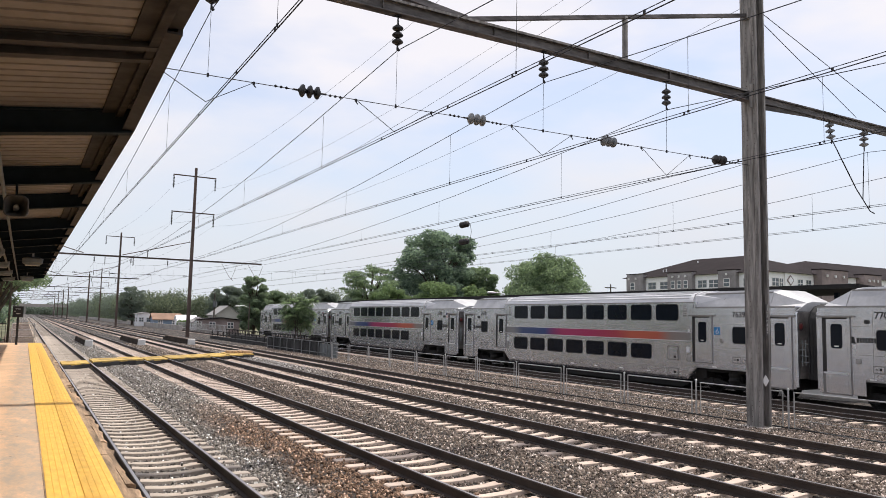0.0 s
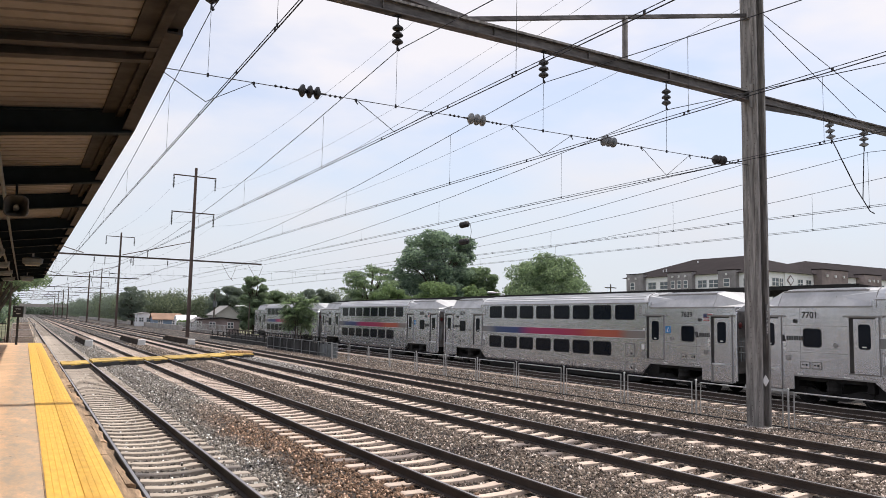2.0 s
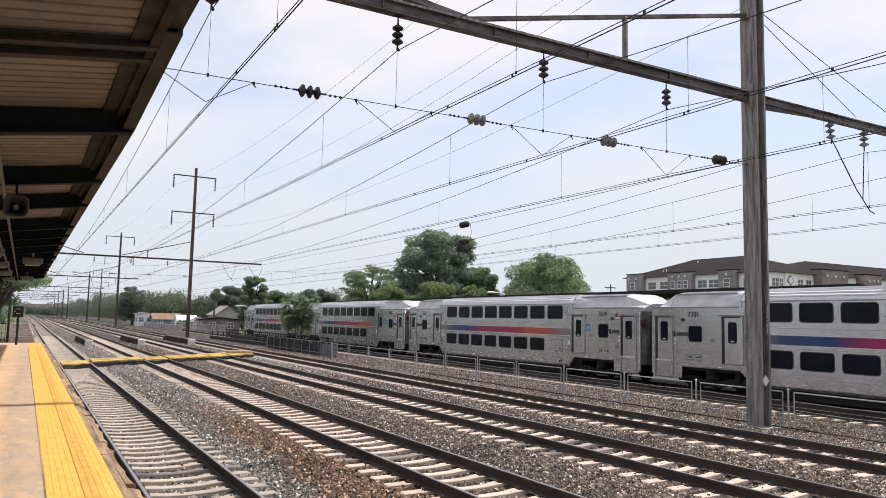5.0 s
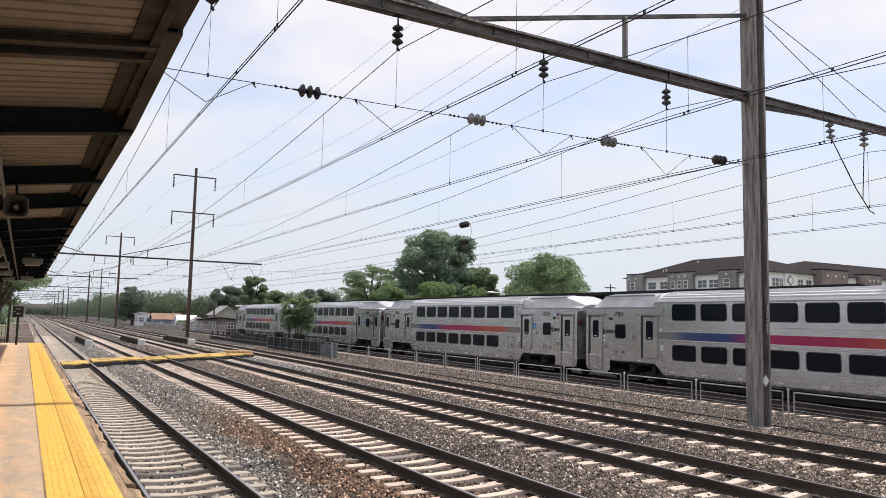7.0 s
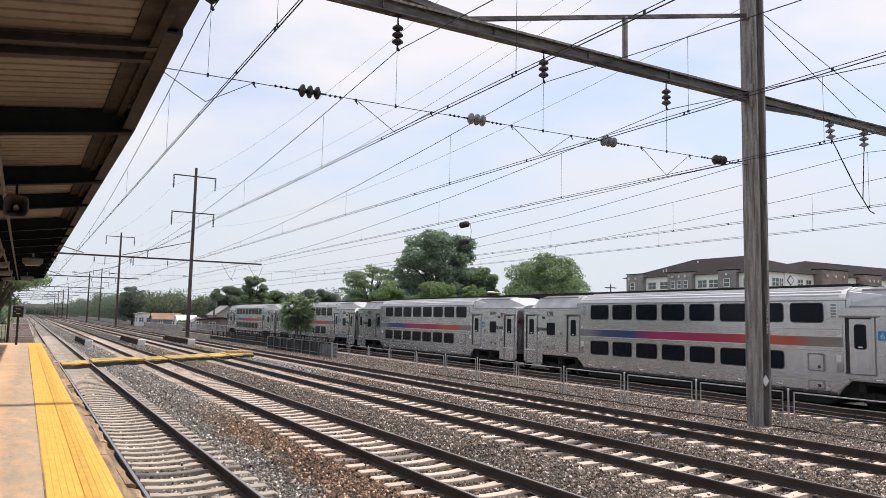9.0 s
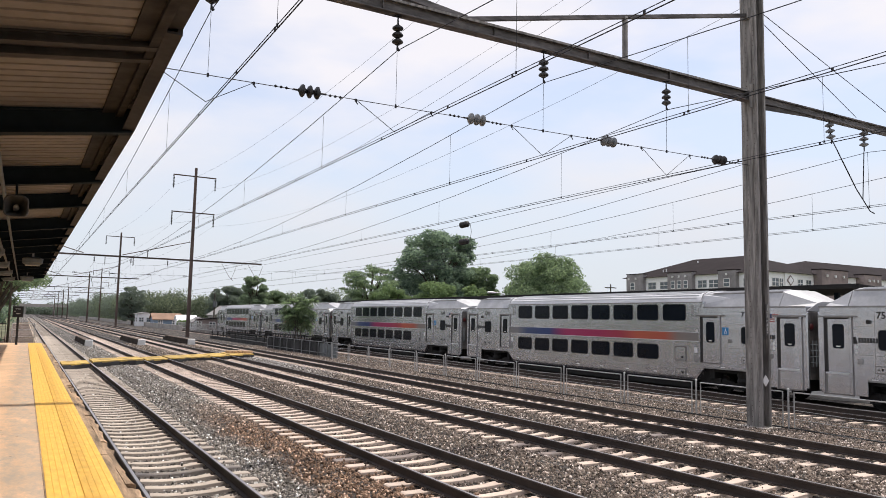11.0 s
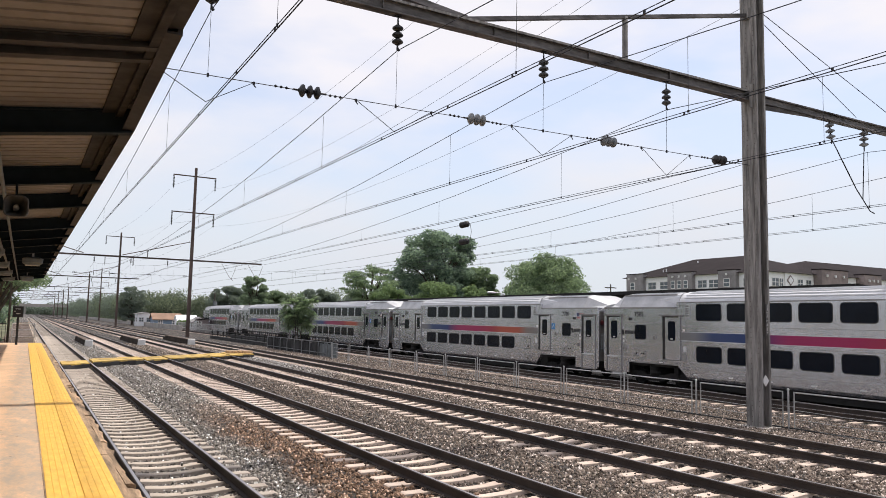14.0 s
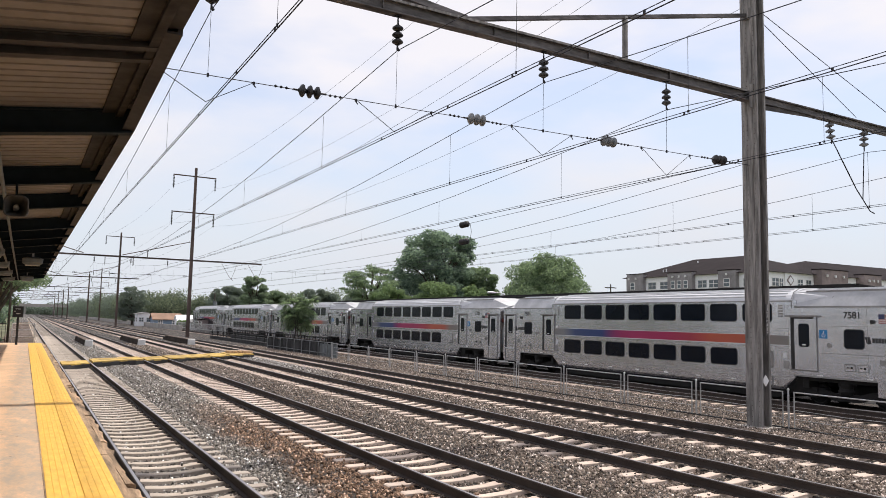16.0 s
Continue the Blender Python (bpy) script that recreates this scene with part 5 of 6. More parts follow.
# ---- fence, crossing, blocks ----
def make_fence():
    def panel_thing(y0, y1):
        p = empty("pipe_fence", "low galvanised pipe fence with four rails standing on ballast", "fence", Matrix.Translation((20.2, y0, -0.36)), group="pipe fence panels beside the tracks")
        n = y1 - y0
        for y in (0.10, n - 0.10):
            part("end_post", Geo().tube((0, y, -0.1), (0, y, 1.13), 0.020, 8), FENCE, p)
        for z, r in ((1.12, 0.021), (0.86, 0.009), (0.60, 0.009), (0.34, 0.008), (0.08, 0.007)):
            sag = -0.03 if r < 0.01 else 0
            part("rail", Geo().line([(0, 0.10, z), (0, n / 2, z + sag), (0, n - 0.10, z)], r, 6), FENCE if z > 0.2 else PIPE_GREY, p)
        return p
    ys = [10.9, 14.43, 17.94, 21.42, 25.07, 28.56, 31.98, 35.28, 38.7, 42.32, 45.65, 49.02, 52.4]
    for k, (a, b) in enumerate(zip(ys, ys[1:])):
        panel_thing(a + 0.09, b - 0.09)
    for k, y in enumerate(ys):
        post = Geo().tube((20.2, y, -0.6), (20.2, y, 0.82), 0.030, 8).lathe((20.2, y, 0.82), (0, 0, 1), [(0, 0.042), (0.03, 0.038), (0.05, 0.01)], 8)
        tagged(part("fence_post", post, FENCE), "galvanised steel fence post on ballast", "fence post", "fence posts beside the tracks")
    chain = Geo().line([(20.35, 8, -0.32), (20.2, 14, -0.30), (20.1, 20, -0.31), (19.9, 28, -0.30), (20.0, 38, -0.31)], 0.025, 5)
    tagged(part("ground_cable", chain, RUBBER), "black cable lying along the fence on the ballast", "cable")


def make_crossing():
    c = empty("track_crossing", "yellow edged timber crossing panels laid across the tracks", "crossing", Matrix.Identity(4), kind="structure")
    near = lambda x: 42.0 + (x - 1.8) * 0.775
    gaps = [(1.86, 3.20), (3.36, 6.17), (6.33, 7.67), (7.83, 10.66), (10.82, 12.16), (12.32, 14.2)]
    for i, (x0, x1) in enumerate(gaps):
        n = max(3, int((x1 - x0) / 0.45))
        h = 0.04 if i % 2 == 0 else 0.05 + 0.05 * (i == 1)
        for k in range(n):
            a, b = x0 + (x1 - x0) * k / n, x0 + (x1 - x0) * (k + 1) / n - 0.012
            d = 2.9 + 0.08 * (x0 - 1.8)
            mk = lambda y0, y1, z: [[(a, near(a) + y0, -0.22), (b, near(b) + y0, -0.22), (b, near(b) + y0, z), (a, near(a) + y0, z)], [(a, near(a) + y1, -0.22), (b, near(b) + y1, -0.22), (b, near(b) + y1, z), (a, near(a) + y1, z)]]
            part("plank", Geo().loft(mk(0.13, d - 0.2, h)), CROSS_YELLOW, c, "worn yellow painted plank")
            # Dark colour here paints the shadow line along the front of the planks.
            part("edge_board", Geo().loft(mk(0.0, 0.12, h - 0.05 - 0.03 * (k % 2))), DARK_BOARD, c)
    tagged(part("timber_block", Geo().box(12.6, 14.3, 52.4, 53.4, -0.25, 0.22), WOOD, bevel=0.03), "weathered timber block lying beside the crossing", "timber block")


# Lighter brown than the barrier body: the sunlit top is painted in.
CAP_LIT = material("sunlit_worn_concrete", (0.17, 0.135, 0.11), 0.9, vary=0.3, size=0.5, fine=10, bump=0.2, spec=0.15)


def make_blocks():
    b = empty("track_barrier", "long low dark barrier with a white concrete end between tracks", "barrier", Matrix.Translation((4.95, 69.2, -0.3)), group="low barriers between the tracks")
    part("body", Geo().loft([[(a, y, z) for a, z in ((-0.27, 0), (0.27, 0), (0.24, h), (-0.24, h))] for y, h in ((0.5, 0.60), (13.5, 0.60), (15.5, 0.3))]), BARRIER, b, "dark stained concrete", bevel=0.02)
    part("cap", Geo().loft([[(a, y, z) for a, z in ((-0.25, h), (0.25, h), (0.24, h + 0.04), (-0.24, h + 0.04))] for y, h in ((0.56, 0.60), (13.5, 0.60), (15.5, 0.3))]), CAP_LIT, b, "brown worn concrete top, coloured lighter as if sunlit")
    part("end_block", Geo().loft([[(a, y, z) for a, z in ((-0.32, 0), (0.32, 0), (0.29, 0.66), (-0.29, 0.66))] for y in (0.0, 0.55)]), WHITE_PAINT, b, "white painted end", bevel=0.03)
    copy_thing(b, Matrix.Translation((9.45, 71.6, -0.3)))
    copy_thing(b, Matrix.Translation((14.15, 73.4, -0.3)))


PIPE_GREY = material("dull_grey_pipe", (0.22, 0.225, 0.225), 0.6, 0.2, vary=0.25, size=0.5, fine=25, bump=0.05)


def make_far_fences():
    # grey board barrier and pipe rails between the main tracks and the train
    p = empty("board_fence", "grey vertical board fence with pipe rails beside the tracks", "fence", Matrix.Translation((20.75, 52.6, -0.4)))
    for k in range(38):
        part("board", Geo().box(-0.02, 0.02, 0.48 * k, 0.48 * k + 0.45, 0.02, 1.02 + 0.03 * (k % 3)), BOARD if k < 8 else DARK_BOARD, p)
    part("rail", Geo().tube((-0.06, -0.2, 1.16), (-0.06, 18.4, 1.16), 0.03, 6), PIPE_GREY, p)
    part("rail", Geo().tube((-0.06, -0.2, 0.3), (-0.06, 18.4, 0.3), 0.03, 6), PIPE_GREY, p)
    for k in range(10):
        part("post", Geo().tube((-0.06, 2.02 * k, -0.2), (-0.06, 2.02 * k, 1.2), 0.04, 6), PIPE_GREY, p)
    r = empty("ramp_railing", "dark steel railing with posts along a low ramp", "railing", Matrix.Translation((21.6, 66.0, -0.4)), group="railings beside the far track")
    for z in (0.25, 0.65, 1.05):
        part("rail", Geo().tube((0, 0, z), (0, 33, z), 0.035, 6), UNDER, r)
    for k in range(12):
        part("post", Geo().tube((0, 3 * k, -0.2), (0, 3 * k, 1.1), 0.045, 6), UNDER, r)
    part("kerb", Geo().box(-0.3, 0.3, 0, 33, -0.3, 0.42), DARK_BOARD, r)
    copy_thing(r, Matrix.Translation((22.75, 60.0, -0.08)))
    pk = empty("picket_railing", "black steel picket railing in front of the far track", "railing", Matrix.Translation((22.95, 59.5, 0.03)))
    for z in (0.12, 0.85):
        part("rail", Geo().box(-0.03, 0.03, 0, 38, z - 0.03, z + 0.03), UNDER, pk)
    for k in range(48):
        part("picket", Geo().box(-0.025, 0.025, 0.8 * k, 0.8 * k + 0.07, -0.5, 0.85), UNDER, pk)
    w = empty("white_railing", "pale grey picket railing in the distance", "railing", Matrix.Translation((25.6, 108, 0.2)))
    for z in (0.1, 1.0):
        part("rail", Geo().box(-0.04, 0.04, 0, 40, z - 0.05, z + 0.05), FENCE, w)
    for k in range(50):
        part("picket", Geo().box(-0.03, 0.03, 0.8 * k, 0.8 * k + 0.14, -0.8, 1.0), FENCE, w)
    tagged(part("retaining_wall", Geo().box(24.5, 24.8, 138, 420, -0.6, 0.72), CONCRETE, bevel=0.02), "long low grey wall along the far side of the tracks", "wall", kind="structure")


# ---- behind the train ----
PAVING = material("pale_paving", (0.38, 0.37, 0.35), 0.85, vary=0.12, size=1.5, fine=12, bump=0.15)


def make_far_canopy():
    c = empty("far_canopy", "long dark roofed platform shelter behind the train", "canopy", pose(32.1, 0, 0, 0, 0, -0.65), kind="structure")
    part("roof", Geo().loft([[(a, y, z) for a, z in ((0, 4.55), (4.2, 4.40), (4.2, 4.55), (0, 4.70))] for y in (19.4, 84)]), ASPHALT_ROOF, c, bevel=0.02)
    part("gutter", Geo().box(-0.06, 0.0, 19.4, 84, 4.52, 4.72), UNDER, c)
    part("pavement", Geo().box(-0.9, 5.0, -25, 88, -0.6, -0.30), PAVING, c, "pale sunlit concrete pavement")
    for k in range(8):
        part("post", Geo().box(2.4, 2.6, 22 + 8 * k, 22.2 + 8 * k, -0.3, 4.6), CANOPY_STEEL, c)
    part("back_wall", Geo().box(4.7, 4.9, 20.6, 86, -0.3, 3.2), UNDER, c)


# ---- trees ----
def leaf_cloud(rng, lobes, count, size):
    """Leaf quads scattered through ellipsoid lobes (centre, radii), denser towards the outside."""
    w = np.array([l[1][0] * l[1][1] * l[1][2] for l in lobes]) ** 0.62
    pick = rng.choice(len(lobes), count, p=w / w.sum())
    c = np.array([l[0] for l in lobes])[pick]
    r = np.array([l[1] for l in lobes])[pick]
    d = rng.normal(size=(count, 3))
    d /= np.linalg.norm(d, axis=1)[:, None]
    rad = rng.uniform(0.3, 1.0, count) ** 0.45 * rng.uniform(0.88, 1.16, count)
    centre = c + d * r * rad[:, None]
    nrm = d + rng.normal(size=(count, 3)) * 0.7
    nrm[:, 2] += 0.4
    nrm /= np.linalg.norm(nrm, axis=1)[:, None]
    a = np.cross(nrm, rng.normal(size=(count, 3)))
    a /= np.linalg.norm(a, axis=1)[:, None]
    b = np.cross(nrm, a)
    s = size * rng.uniform(0.55, 1.25, count)[:, None]
    tip = nrm * s * 0.25
    v = np.stack([centre - a * s, centre - b * s * 0.55 + tip, centre + a * s, centre + b * s * 0.55 + tip], 1)
    return v


def leaf_mesh(name, v, mat):
    n = len(v)
    me = bpy.data.meshes.new(name)
    me.vertices.add(4 * n)
    me.vertices.foreach_set("co", v.reshape(-1).astype(np.float32))
    me.loops.add(4 * n)
    me.loops.foreach_set("vertex_index", np.arange(4 * n, dtype=np.int32))
    me.polygons.add(n)
    me.polygons.foreach_set("loop_start", np.arange(0, 4 * n, 4, dtype=np.int32))
    me.update(calc_edges=True)
    me.shade_flat()
    me.materials.append(mat)
    return me


def make_tree(x, y, z0, top, r, mat, label, seed, count=7000, size=0.22, low=0.25, flat=1.0, lobes=16, group="trees behind the railway", full=0.30):
    rng = np.random.default_rng(seed)
    t = empty("tree", label, "tree", Matrix.Translation((x, y, z0)), group=group)
    h = top - z0
    count, size = int(1.9 * count), 0.72 * size
    trunk = Geo()
    rings = []
    for k in range(6):
        f = k / 5
        rad = 0.035 * h * (1 - 0.75 * f) * 0.7 + 0.02
        off = (0.02 * h * math.sin(2.1 * f + seed), 0.02 * h * math.cos(1.7 * f + seed))
        rings.append([(off[0] + rad * math.cos(a), off[1] + rad * math.sin(a), h * 0.75 * f - 0.3) for a in (2 * math.pi * i / 8 for i in range(8))])
    trunk.loft(rings)
    lob = []
    wide = low + full * (1 - low)
    for k in range(int(2.6 * lobes)):
        f = low + 0.05 + (0.90 - low) * rng.random() ** 0.9
        prof = math.sqrt(max(0.05, 1 - ((f - wide) / (1.03 - wide)) ** 2)) if f > wide else 0.72 + 0.28 * (f - low) / (wide - low)
        a = rng.uniform(0, 2 * math.pi)
        lump = 1 + 0.16 * math.sin(2 * a + 1.3 * seed) + 0.10 * math.sin(5 * f * math.pi + 3 * a + seed)
        d = r * 0.86 * prof * lump * rng.uniform(0.30, 1.0) ** 0.5
        rr = r * rng.uniform(0.14, 0.29)
        lob.append(((d * math.cos(a), d * math.sin(a), h * f), (rr, rr, rr * 0.62 * flat)))
        base = Vector((0.01 * h, 0.01 * h, h * max(0.15, f * 0.55)))
        tip = Vector(lob[-1][0])
        mid = base.lerp(tip, 0.5) + Vector((0, 0, 0.04 * h))
        rad = 0.011 * h
        if k < 1.2 * lobes:
            trunk.tube(base, mid, rad, 5, rad * 0.7).tube(mid, tip, rad * 0.7, 5, rad * 0.25)
    lob.append(((0, 0, h * 0.92), (r * 0.22, r * 0.22, h * 0.08)))
    lob.append(((0, 0, h * (0.45 + 0.4 * low)), (r * 0.48, r * 0.48, h * 0.25 * (1 - low))))
    part("trunk", trunk, BARK, t)
    part("crown", leaf_mesh("crown", leaf_cloud(rng, lob, count, size), mat), None, t)
    return t


def make_sapling():
    """A young tree of a few thin stems; tufts of long feathered leaves spread from its branch ends."""
    rng = np.random.default_rng(61)
    t = empty("young_tree", "young tree with tufts of long feathered leaves beside the train", "tree", Matrix.Translation((22.35, 67.0, -0.4)))
    quads = []

    def tuft(tip, axis, count, reach):
        for j in range(count):
            d = (Vector(rng.normal(size=3)) + axis * 0.9).normalized()
            length, droop = reach * rng.uniform(0.7, 1.15), rng.uniform(0.25, 0.7)
            for i in range(2, 11):
                f = i / 10
                pos = tip + d * (length * f) - Vector((0, 0, length * droop * f * f))
                side = d.cross(Vector((0, 0, 1)))
                side = side.normalized() if side.length > 0.1 else Vector((1, 0, 0))
                for e in (-1, 1):
                    o = (side * e + d * 0.7 + Vector((0, 0, -0.25))).normalized()
                    n, w = 0.30 * (1 - 0.45 * abs(f - 0.45)), d * 0.055
                    quads.append([pos, pos + o * n * 0.5 + w, pos + o * n, pos + o * n * 0.5 - w])
    stems = ((-0.3, 0.1, 4.6), (0.45, -0.1, 5.0), (0.05, 0.3, 4.1))
    for x, y, h in stems:
        base, top = Vector((0.3 * x, 0.3 * y, -0.2)), Vector((x, y, h - 1.0))
        mid = base.lerp(top, 0.5) + Vector((0.08, 0.0, 0.0))
        part("stem", Geo().tube(base, mid, 0.055, 7, 0.042).tube(mid, top, 0.042, 7, 0.025), BARK, t)
        limbs = Geo()
        for k in range(9):
            a, f = 2.4 * k + 3 * x, k / 8
            start = mid.lerp(top, 0.25 + 0.75 * f)
            out = Vector((math.cos(a), math.sin(a), 0)) * (1.25 - 0.45 * f) * rng.uniform(0.6, 1.15)
            tip = start + out + Vector((0, 0, 0.35 + 0.55 * f))
            limbs.tube(start, tip, 0.02, 5, 0.009)
            tuft(tip, (out.normalized() + Vector((0, 0, 0.4))), 22, 0.76)
        part("limbs", limbs, BARK, t)
    part("crown", leaf_mesh("crown", np.array([[tuple(c) for c in q] for q in quads]), LEAF_MID), None, t)


LEAF_FAR = leaf_material("far_leaves", (0.145, 0.178, 0.165), 0.22)
LEAF_WOOD = leaf_material("wood_edge_leaves", (0.125, 0.155, 0.128), 0.4)
# Paler leaves for trees further off: the haze of distance is in the colour.
LEAF_HAZE = leaf_material("hazy_leaves", (0.165, 0.22, 0.165), 0.28)


def make_woods():
    make_tree(48.0, 86, -0.5, 14.8, 6.1, LEAF_DARK, "large dense dark green tree behind the train", 11, 27000, 0.24, 0.08, lobes=44, full=0.40)
    make_tree(44.0, 90, -0.5, 9.6, 2.8, LEAF_DARK, "dark green tree beside a larger one", 12, 7000, 0.23, 0.10, lobes=24)
    make_tree(35.8, 81, -0.5, 9.2, 3.7, LEAF_MID, "spreading airy green tree with gaps in its crown", 13, 4300, 0.19, 0.42, 0.5, lobes=24)
    make_tree(59.9, 78, -0.5, 11.2, 6.7, LEAF_MID, "broad round green tree behind the train", 14, 26000, 0.23, 0.10, lobes=44, full=0.52)
    make_tree(53.2, 84, -0.5, 10.0, 2.9, LEAF_MID, "slender green tree behind the train", 16, 12000, 0.22, 0.08, lobes=44)
    make_tree(36.2, 76, -0.5, 6.5, 3.0, LEAF_LIGHT, "light green bushy tree behind the train", 17, 8000, 0.2, 0.08, lobes=24)
    make_tree(42.0, 76, -0.5, 7.0, 3.7, LEAF_LIGHT, "light green bushy tree behind the train", 18, 9000, 0.2, 0.08, lobes=26)
    make_tree(47.2, 76, -0.5, 7.0, 2.3, LEAF_LIGHT, "small light green bushy tree behind the train", 15, 5000, 0.2, 0.08, lobes=18)
    make_tree(32.1, 118, -0.5, 9.1, 2.9, LEAF_HAZE, "pale green upright tree beyond the railway", 19, 9000, 0.25, 0.08, lobes=26)
    make_tree(36.4, 121, -0.5, 7.0, 3.4, LEAF_HAZE, "pale green tree beyond the railway", 20, 7000, 0.27, 0.08, lobes=24)
    make_tree(42.3, 180, -0.5, 9.6, 4.8, LEAF_FAR, "rounded grey green tree beyond the railway", 21, 10000, 0.30, 0.08, lobes=30)
    make_tree(42.5, 116, -0.5, 7.4, 3.8, LEAF_FAR, "low broad green tree beyond the railway", 22, 7000, 0.28, 0.1)
    make_tree(48.5, 114, -0.5, 6.8, 4.2, LEAF_FAR, "low broad green tree beyond the railway", 23, 7000, 0.28, 0.1)
    make_tree(23.7, 200, -0.5, 9.5, 4.0, LEAF_FAR, "tall grey green tree among distant woods", 25, 4200, 0.34, 0.1, lobes=24)
    make_sapling()
    # beside the platform
    make_tree(-4.9, 52, -0.5, 8.6, 4.6, LEAF_DARK, "leafy dark green tree beyond the platform end", 32, 14000, 0.14, 0.05, lobes=26, group="trees by the platform")
    make_tree(-4.6, 64, -0.5, 9.5, 4.4, LEAF_DARK, "leafy dark green tree beyond the platform end", 33, 12000, 0.16, 0.05, lobes=26, group="trees by the platform")
    make_tree(-2.6, 55, -0.5, 6.6, 2.8, LEAF_MID, "green tree with low branches beyond the platform", 34, 6500, 0.14, 0.35, lobes=20, group="trees by the platform")
    make_tree(-2.35, 47.2, -0.5, 4.0, 1.25, LEAF_DARK, "dark green bush beside the platform end", 35, 9000, 0.12, 0.0, lobes=20, group="trees by the platform")
    make_tree(-2.3, 51.5, -0.5, 3.8, 1.3, LEAF_DARK, "dark green bush beside the platform end", 36, 7000, 0.12, 0.0, lobes=16, group="trees by the platform")
    make_tree(-1.5, 50, -0.5, 7.2, 3.2, LEAF_MID, "slender tree with branches reaching over the line", 37, 5000, 0.12, 0.55, lobes=14, group="trees by the platform")
    # the far woods along the line
    rng = np.random.default_rng(50)
    clouds, edge = [], []
    for k in range(150):
        y = 175 + 560 * (k / 150) ** 1.5 + rng.uniform(-6, 6)
        x = 28 + rng.uniform(0, 26) - 0.006 * (y - 170)
        if k < 45:
            x = 27 + 52 * (k / 45) + rng.uniform(-4, 4)
            y = 225 - 30 * (k / 45) + rng.uniform(-10, 10)
        top = rng.uniform(4.8, 10.2) * (1 + 0.0006 * (y - 170))
        r = rng.uniform(3.5, 5.5)
        lob = [((x, y, top * 0.42), (r, r, top * 0.5))]
        for j in range(7):
            a = rng.uniform(0, 6.28)
            lob.append(((x + r * 0.7 * math.cos(a), y + r * 0.7 * math.sin(a), top * rng.uniform(0.3, 0.9)), (r * 0.5, r * 0.5, r * 0.42)))
        (edge if k < 45 or (k < 90 and k % 3 == 0) else clouds).append(leaf_cloud(rng, lob, 1300, 0.33))
    for k in range(40):
        y = 75 + 12 * k
        lob = [((-9 - rng.uniform(0, 5), y, 4.0), (4, 5, 5.0)), ((-6.5, y + 3, 2.5), (2.0, 3, 3.0))]
        clouds.append(leaf_cloud(rng, lob, 700, 0.40))
    for k in range(26):
        x, y, top = -90 + 7 * k, 720 + rng.uniform(0, 60), rng.uniform(7, 12)
        clouds.append(leaf_cloud(rng, [((x, y, top * 0.4), (7, 7, top * 0.6)), ((x + 3, y, top * 0.3), (6, 6, top * 0.5))], 800, 0.95))
    tagged(new("wood_edge", leaf_mesh("wood_edge", np.concatenate(edge), LEAF_WOOD)), "dark green trees at the edge of the woods", "woods", kind="stuff")
    tagged(new("far_woods", leaf_mesh("far_woods", np.concatenate(clouds), LEAF_FAR)), "distant dark green woods along the line", "woods", kind="stuff")


# ---- buildings ----
def window_unit(parent, origin, along, out, w, h, double=True):
    """A framed window on a wall; origin is its lower middle, along and out are unit vectors."""
    o, a, n, up = Vector(origin), Vector(along), Vector(out), Vector((0, 0, 1))

    def slab(x0, x1, z0, z1, d0, d1):
        g = Geo()
        return g.loft([[o + a * x + up * z + n * d for x, z in ((x0, z0), (x1, z0), (x1, z1), (x0, z1))] for d in (d0, d1)])
    fr = part("window", slab(-w / 2, w / 2, 0, h, 0.0, 0.06), WHITE_PAINT, parent, "white framed window")
    halves = ((-w / 2 + 0.12, -0.06), (0.06, w / 2 - 0.12)) if double else ((-w / 2 + 0.12, w / 2 - 0.12),)
    for x0, x1 in halves:
        for z0, z1 in ((0.12, h / 2 - 0.05), (h / 2 + 0.05, h - 0.12)):
            part("pane", slab(x0, x1, z0, z1, 0.06, 0.075), PANE, fr)


